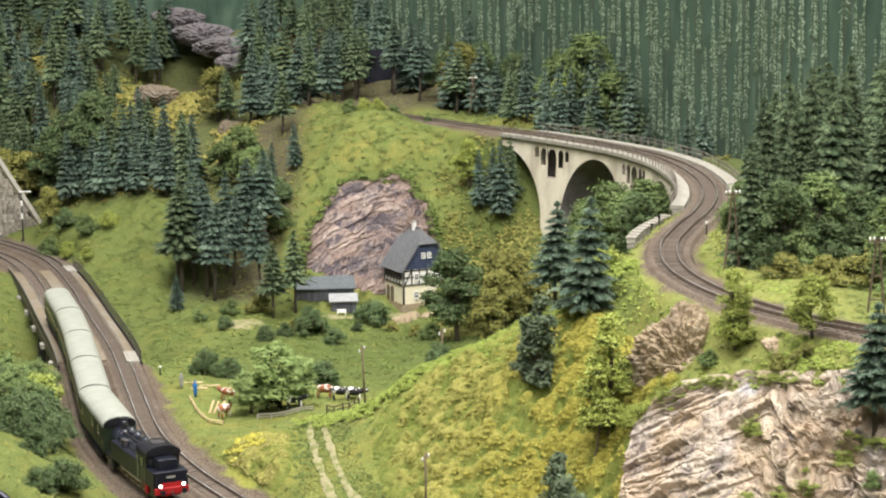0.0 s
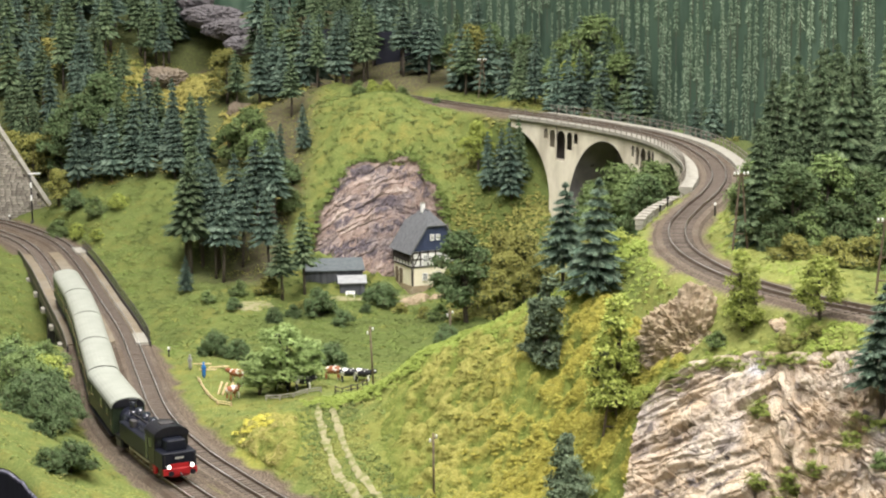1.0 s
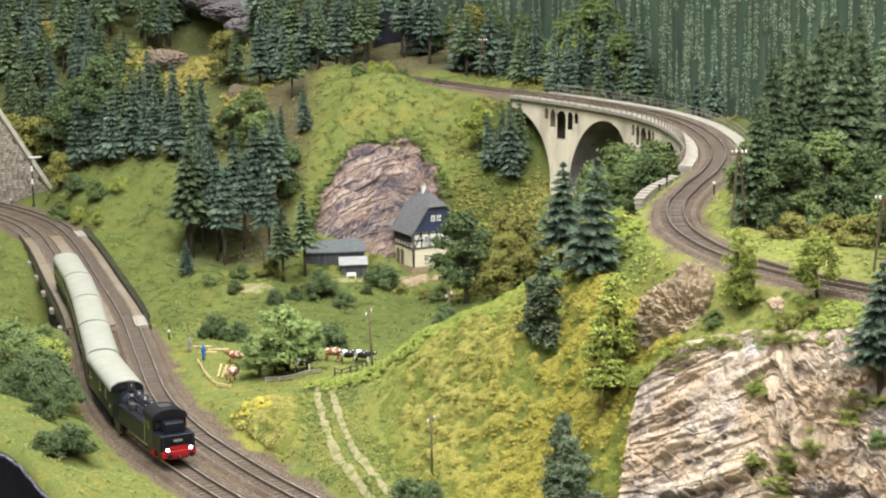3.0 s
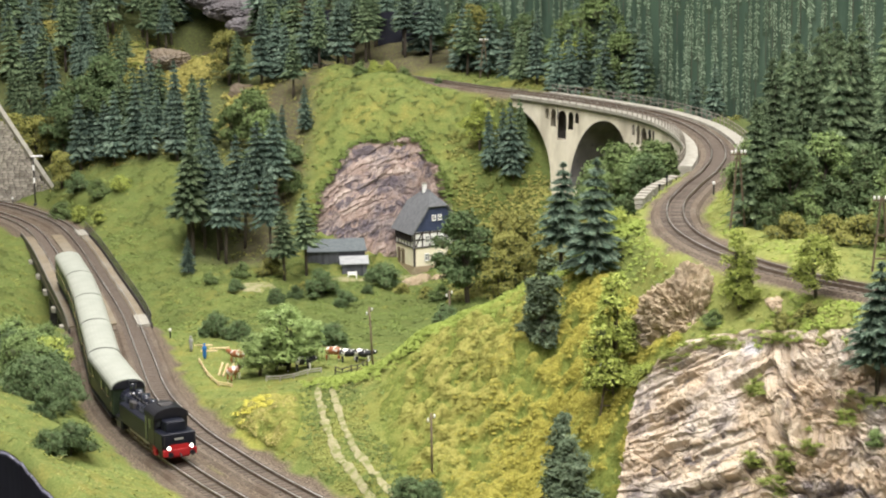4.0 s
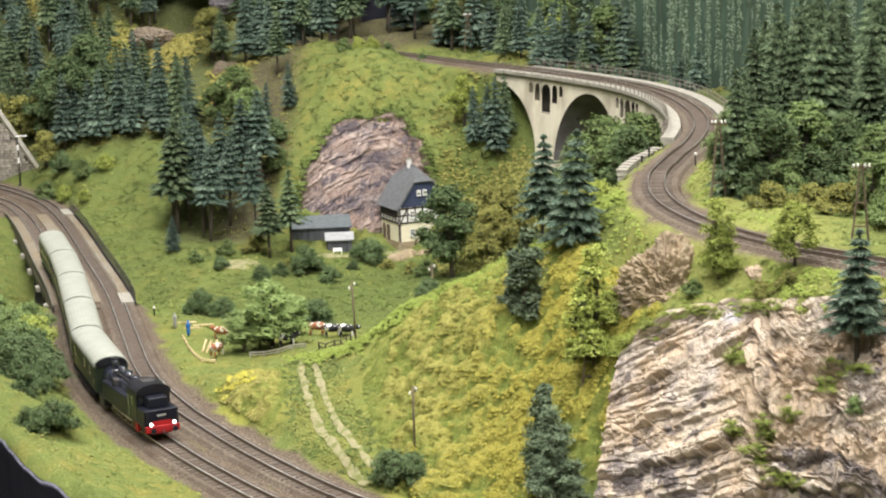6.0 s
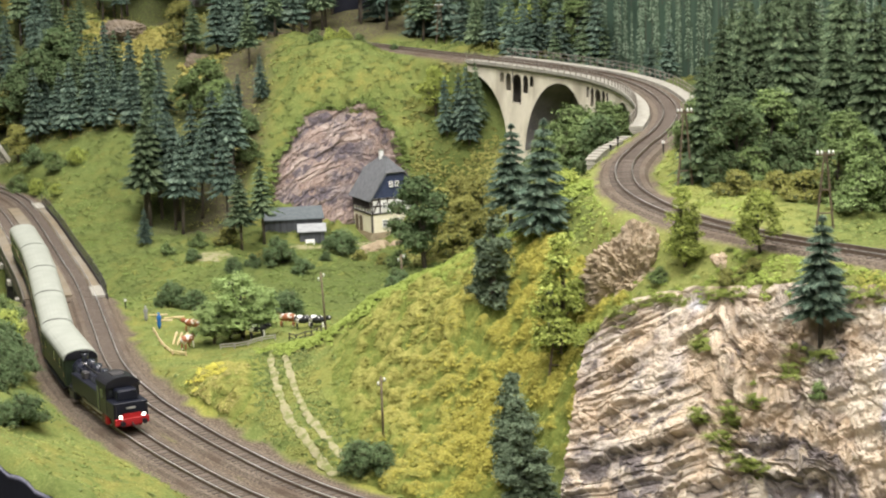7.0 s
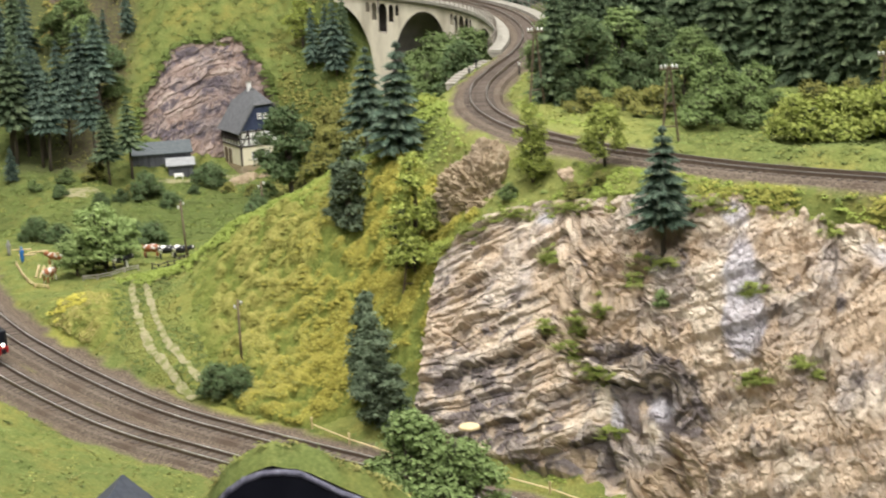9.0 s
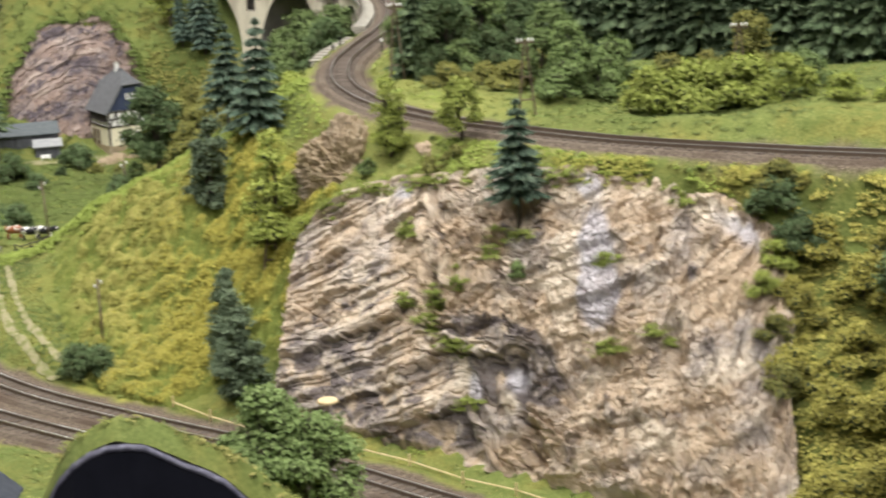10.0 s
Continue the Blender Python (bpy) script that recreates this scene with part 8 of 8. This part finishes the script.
def on_track(s0, wheelbase):
    a = [np.interp(s0 - wheelbase / 2, S_L, LOWER_L[:, k]) for k in (0, 1)]
    b = [np.interp(s0 + wheelbase / 2, S_L, LOWER_L[:, k]) for k in (0, 1)]
    return pose((a[0] + b[0]) / 2, (a[1] + b[1]) / 2, 0.0002, 0, 0, math.degrees(math.atan2(b[1] - a[1], b[0] - a[0])))


def arch_profile(w, z0, z1, n=9):
    return [(-w / 2, z0)] + [(-w / 2 * math.cos(math.pi * k / (n - 1)), z0 + (z1 - z0) * math.sin(math.pi * k / (n - 1)) ** 0.8) for k in range(1, n - 1)] + [(w / 2, z0)]


def extrude_x(profile, x0, x1):
    n = len(profile)
    v = [(x0, y, z) for y, z in profile] + [(x1, y, z) for y, z in profile]
    f = [list(range(n)), list(range(2 * n - 1, n - 1, -1))] + [[i, i + n, (i + 1) % n + n, (i + 1) % n] for i in range(n)]
    return mesh_of("extrusion", v, f)


def wheel(parent, x, y, r, mat):
    wh = part("wheel", rod((x, y - 0.0011, r), (x, y + 0.0011, r), r, sides=16), mat, parent)
    part("tyre", rod((x, y - 0.0013, r), (x, y + 0.0013, r), r * 1.04, sides=16), M_RAIL, wh).scale = (1, 1, 1)
    return wh


def buffers(parent, x, z, sx):
    for y in (-0.0105, 0.0105):
        bf = part("buffer", rod((x, y, z), (x + sx * 0.0045, y, z), 0.0012, sides=8), M_BLACKPAINT, parent)
        part("buffer_plate", rod((x + sx * 0.0045, y, z), (x + sx * 0.0054, y, z), 0.0026, sides=12), M_BLACKPAINT, bf)


def coach(m, length, windows, label):
    ob = thing("passenger_coach", m, label, "railway coach", "coaches of the train")
    w, z0, z1 = 0.0335, 0.0105, 0.0385
    part("body", box((length, w, z1 - z0), (0, 0, z0), 0.0009), M_GREENPAINT, ob)
    part("roof", extrude_x(arch_profile(w + 0.0016, z1 - 0.0008, z1 + 0.0088, 13), -length / 2 - 0.001, length / 2 + 0.001), M_ROOF, ob, "pale grey-green arched roof")
    for sx in (-1, 1):
        part("end_panel", extrude_x(arch_profile(w - 0.0004, z1 - 0.0008, z1 + 0.0078, 11), sx * (length / 2 + 0.0012), sx * (length / 2 + 0.0018)), M_BLACKPAINT, ob)
        part("gangway", box((0.004, 0.010, 0.026), (sx * (length / 2 + 0.0015), 0, z0), 0.0005), M_BLACKPAINT, ob)
        buffers(ob, sx * length / 2, 0.0120, sx)
    part("underframe", box((length * 0.97, 0.026, 0.0036), (0, 0, 0.0072)), M_BLACKPAINT, ob)
    part("footboard", box((length * 0.9, 0.0345, 0.0009), (0, 0, 0.0062)), M_BLACKPAINT, ob)
    for x in (-length * 0.34, length * 0.34):
        bg = part("bogie", box((0.026, 0.021, 0.0045), (x, 0, 0.003), 0.0008), M_BLACKPAINT, ob)
        for dx in (-0.009, 0.009):
            for y in (-0.0082, 0.0082):
                wheel(bg, x + dx, y, 0.0055, M_BLACKPAINT)
    for s in (-1, 1):
        for x in windows:
            pane = part("window", box((0.0066, 0.0007, 0.0088), (x, s * (w / 2 + 0.0002), 0.0255)), M_GLASS, ob)
            part("window_frame", box((0.0078, 0.0004, 0.0011), (x, s * (w / 2 + 0.0004), 0.0243)), M_PALEWOOD, pane, "pale window rail")
        for x in (-length / 2 + 0.006, length / 2 - 0.006):
            d = part("door", box((0.0066, 0.0007, 0.0235), (x, s * (w / 2 + 0.0002), 0.0125)), M_GREENPAINT, ob)
            part("handle", box((0.0006, 0.0008, 0.004), (x + 0.0024, s * (w / 2 + 0.0007), 0.020)), M_PALEWOOD, d, "brass door handle")
        part("waist_line", box((length * 0.985, 0.0004, 0.0005), (0, s * (w / 2 + 0.00035), 0.0238)), M_BLACKPAINT, ob)
    return ob


def engine(m):
    ob = thing("tank_engine", m, "black tank steam engine with red wheels running bunker first", "locomotive")
    # forward is +x: bunker and cab lead
    part("frame", box((0.148, 0.020, 0.006), (0, 0, 0.0062), 0.0006), M_REDPAINT, ob, "red main frame")
    part("running_board", box((0.146, 0.0335, 0.0012), (0, 0, 0.0132)), M_BLACKPAINT, ob)
    part("boiler", rod((-0.070, 0, 0.0285), (0.026, 0, 0.0285), 0.0102, sides=24), M_BOILER, ob)
    part("smokebox", rod((-0.0755, 0, 0.0285), (-0.052, 0, 0.0285), 0.0108, sides=24), M_BOILER, ob)
    part("smokebox_door", rod((-0.0785, 0, 0.0285), (-0.0755, 0, 0.0285), 0.0070, 0.0098, 20), M_BLACKPAINT, ob)
    ch = part("chimney", rod((-0.063, 0, 0.037), (-0.063, 0, 0.0495), 0.0032, 0.0037, 14), M_BOILER, ob)
    part("chimney_rim", rod((-0.063, 0, 0.0485), (-0.063, 0, 0.0500), 0.0043, sides=14), M_BLACKPAINT, ch)
    for x, r, h in ((-0.042, 0.0048, 0.0455), (-0.022, 0.0056, 0.0452), (0.0, 0.0046, 0.0448)):
        part("dome", rod((x, 0, 0.035), (x, 0, h), r, r * 0.72, 14), M_BOILER, ob)
    part("whistle_pipe", rod((0.012, 0.003, 0.037), (0.012, 0.003, 0.0465), 0.0008, sides=6), M_BLACKPAINT, ob)
    for y in (-0.0045, 0.0045):
        part("pipe", rod((-0.060, y, 0.0392), (0.022, y, 0.0392), 0.0006, sides=5), M_STEELDARK, ob)
    for y in (-0.0085, 0.0085):
        part("pipe", rod((-0.066, y, 0.0345), (0.020, y * 0.8, 0.0362), 0.0009, sides=6), M_BOILER, ob, "bright oiled pipe")
    for x in (-0.052, -0.032, -0.011, 0.008):
        part("pipe", rod((x, -0.0085, 0.033), (x, 0.0, 0.0400), 0.0007, sides=5), M_BOILER, ob)
        part("pipe", rod((x, 0.0085, 0.033), (x, 0.0, 0.0400), 0.0007, sides=5), M_BOILER, ob)
    for x, r in ((-0.0325, 0.0022), (-0.011, 0.0018), (0.0075, 0.0024)):
        part("valve", rod((x, 0.0, 0.0385), (x, 0.0, 0.0445), r, r * 0.7, 10), M_STEELDARK, ob)
    part("pump", box((0.010, 0.006, 0.010), (-0.030, -0.0105, 0.0275), 0.0008), M_STEELDARK, ob)
    part("pump", box((0.008, 0.005, 0.009), (-0.012, 0.0105, 0.0285), 0.0008), M_STEELDARK, ob)
    for k in range(5):
        part("boiler_band", rod((-0.046 + k * 0.016, 0, 0.0285), (-0.0452 + k * 0.016, 0, 0.0285), 0.01035, sides=24), M_STEELDARK, ob)
    for s in (-1, 1):
        tk = part("water_tank", box((0.084, 0.0085, 0.0165), (-0.016, s * 0.0125, 0.0142), 0.0007), M_BUNKER, ob, "blue-black side tank")
        part("tank_lid", rod((-0.03, s * 0.0125, 0.0306), (-0.03, s * 0.0125, 0.0322), 0.0022, sides=10), M_BLACKPAINT, tk)
        part("cylinder", box((0.017, 0.0075, 0.010), (-0.060, s * 0.0135, 0.0035), 0.0016), M_BLACKPAINT, ob)
        for x in (-0.040, -0.021, -0.002, 0.017):
            wheel(ob, x, s * 0.0090, 0.0075, M_REDPAINT)
        for x in (-0.066, 0.046):
            wheel(ob, x, s * 0.0085, 0.0050, M_REDPAINT)
        part("coupling_rod", box((0.062, 0.0008, 0.0016), (-0.012, s * 0.0118, 0.0062)), M_RAILTOP, ob, "steel coupling rod")
        part("steps", box((0.006, 0.003, 0.0085), (0.047, s * 0.0150, 0.0045)), M_REDPAINT, ob)
    w = 0.0335
    cab = part("cab", box((0.026, w, 0.0265), (0.038, 0, 0.0140), 0.0007), M_BLACKPAINT, ob)
    part("cab_roof", extrude_x(arch_profile(w + 0.001, 0.0398, 0.0492, 13), 0.0225, 0.0535), M_BLACKPAINT, ob, "black arched cab roof")
    part("roof_hatch", box((0.012, 0.013, 0.0016), (0.037, 0, 0.0482), 0.0004), M_STEELDARK, ob)
    for s in (-1, 1):
        part("cab_window", box((0.009, 0.0007, 0.009), (0.040, s * (w / 2 + 0.0002), 0.0285)), M_GLASS, cab)
        part("cab_opening", box((0.0052, 0.0007, 0.023), (0.0285, s * (w / 2 + 0.0002), 0.0142)), M_GLASS, cab)
    for y in (-0.0105, 0.0105):
        part("rear_window", box((0.0007, 0.0065, 0.0075), (0.0512, y, 0.0312)), M_GLASS, cab)
    # bunker with set-back coal space
    part("bunker", box((0.022, w, 0.0155), (0.0625, 0, 0.0140), 0.0008), M_BUNKER, ob, "blue-black coal bunker")
    part("coal_box", box((0.015, 0.021, 0.010), (0.0590, 0, 0.0292), 0.0010, taper=0.9), M_BUNKER, ob)
    part("number_plate", box((0.0005, 0.0085, 0.0019), (0.0737, 0, 0.0232)), M_GREYCLOTH, ob, "small grey plate")
    for y in (-0.0145, 0.0145):
        part("handrail", rod((0.0745, y, 0.0165), (0.0745, y, 0.0275), 0.0004, sides=5), M_STEELDARK, ob)
    part("buffer_beam", box((0.0028, 0.0330, 0.0062), (0.0745, 0, 0.0085), 0.0004), M_REDPAINT, ob, "red buffer beam")
    part("rear_panel", box((0.0006, 0.0185, 0.0042), (0.0739, 0, 0.0148)), M_REDPAINT, ob, "red lower panel")
    for y in (-0.0112, 0.0112):
        hl = part("headlight", rod((0.0735, y, 0.0168), (0.0762, y, 0.0168), 0.0020, sides=12), M_BLACKPAINT, ob)
        part("lens", rod((0.0762, y, 0.0168), (0.0766, y, 0.0168), 0.0017, sides=12), M_LAMP, hl, "lit white lens")
    buffers(ob, 0.0758, 0.0115, 1)
    buffers(ob, -0.0750, 0.0115, -1)
    part("coupling", rod((0.0755, 0, 0.0105), (0.080, 0, 0.0085), 0.0008, sides=6), M_STEELDARK, ob)
    return ob


engine(on_track(NOSE - 0.080, 0.09))
back = NOSE - 0.160
for k in range(5):
    ln = 0.142
    wins = [x * 0.0125 for x in range(-4, 5)] if k else [-0.046, 0.012, 0.045]
    coach(on_track(back - ln / 2 - 0.002, ln * 0.68), ln, wins, "dark green passenger coach with a pale arched roof" if k else "dark green luggage coach with a pale arched roof")
    back -= ln + 0.0080

# the pattern trees have done their work
for proto in SPRUCES + TREE_DARK + TREE_MID + TREE_LIGHT + TREE_OLIVE + BUSH_DARK + BUSH_MID + BUSH_LIGHT + BUSH_OLIVE + BUSH_GOLD + JUNIPER + TREE_FRESH + LIME:
    for o in list(proto.children_recursive) + [proto]:
        bpy.data.objects.remove(o)
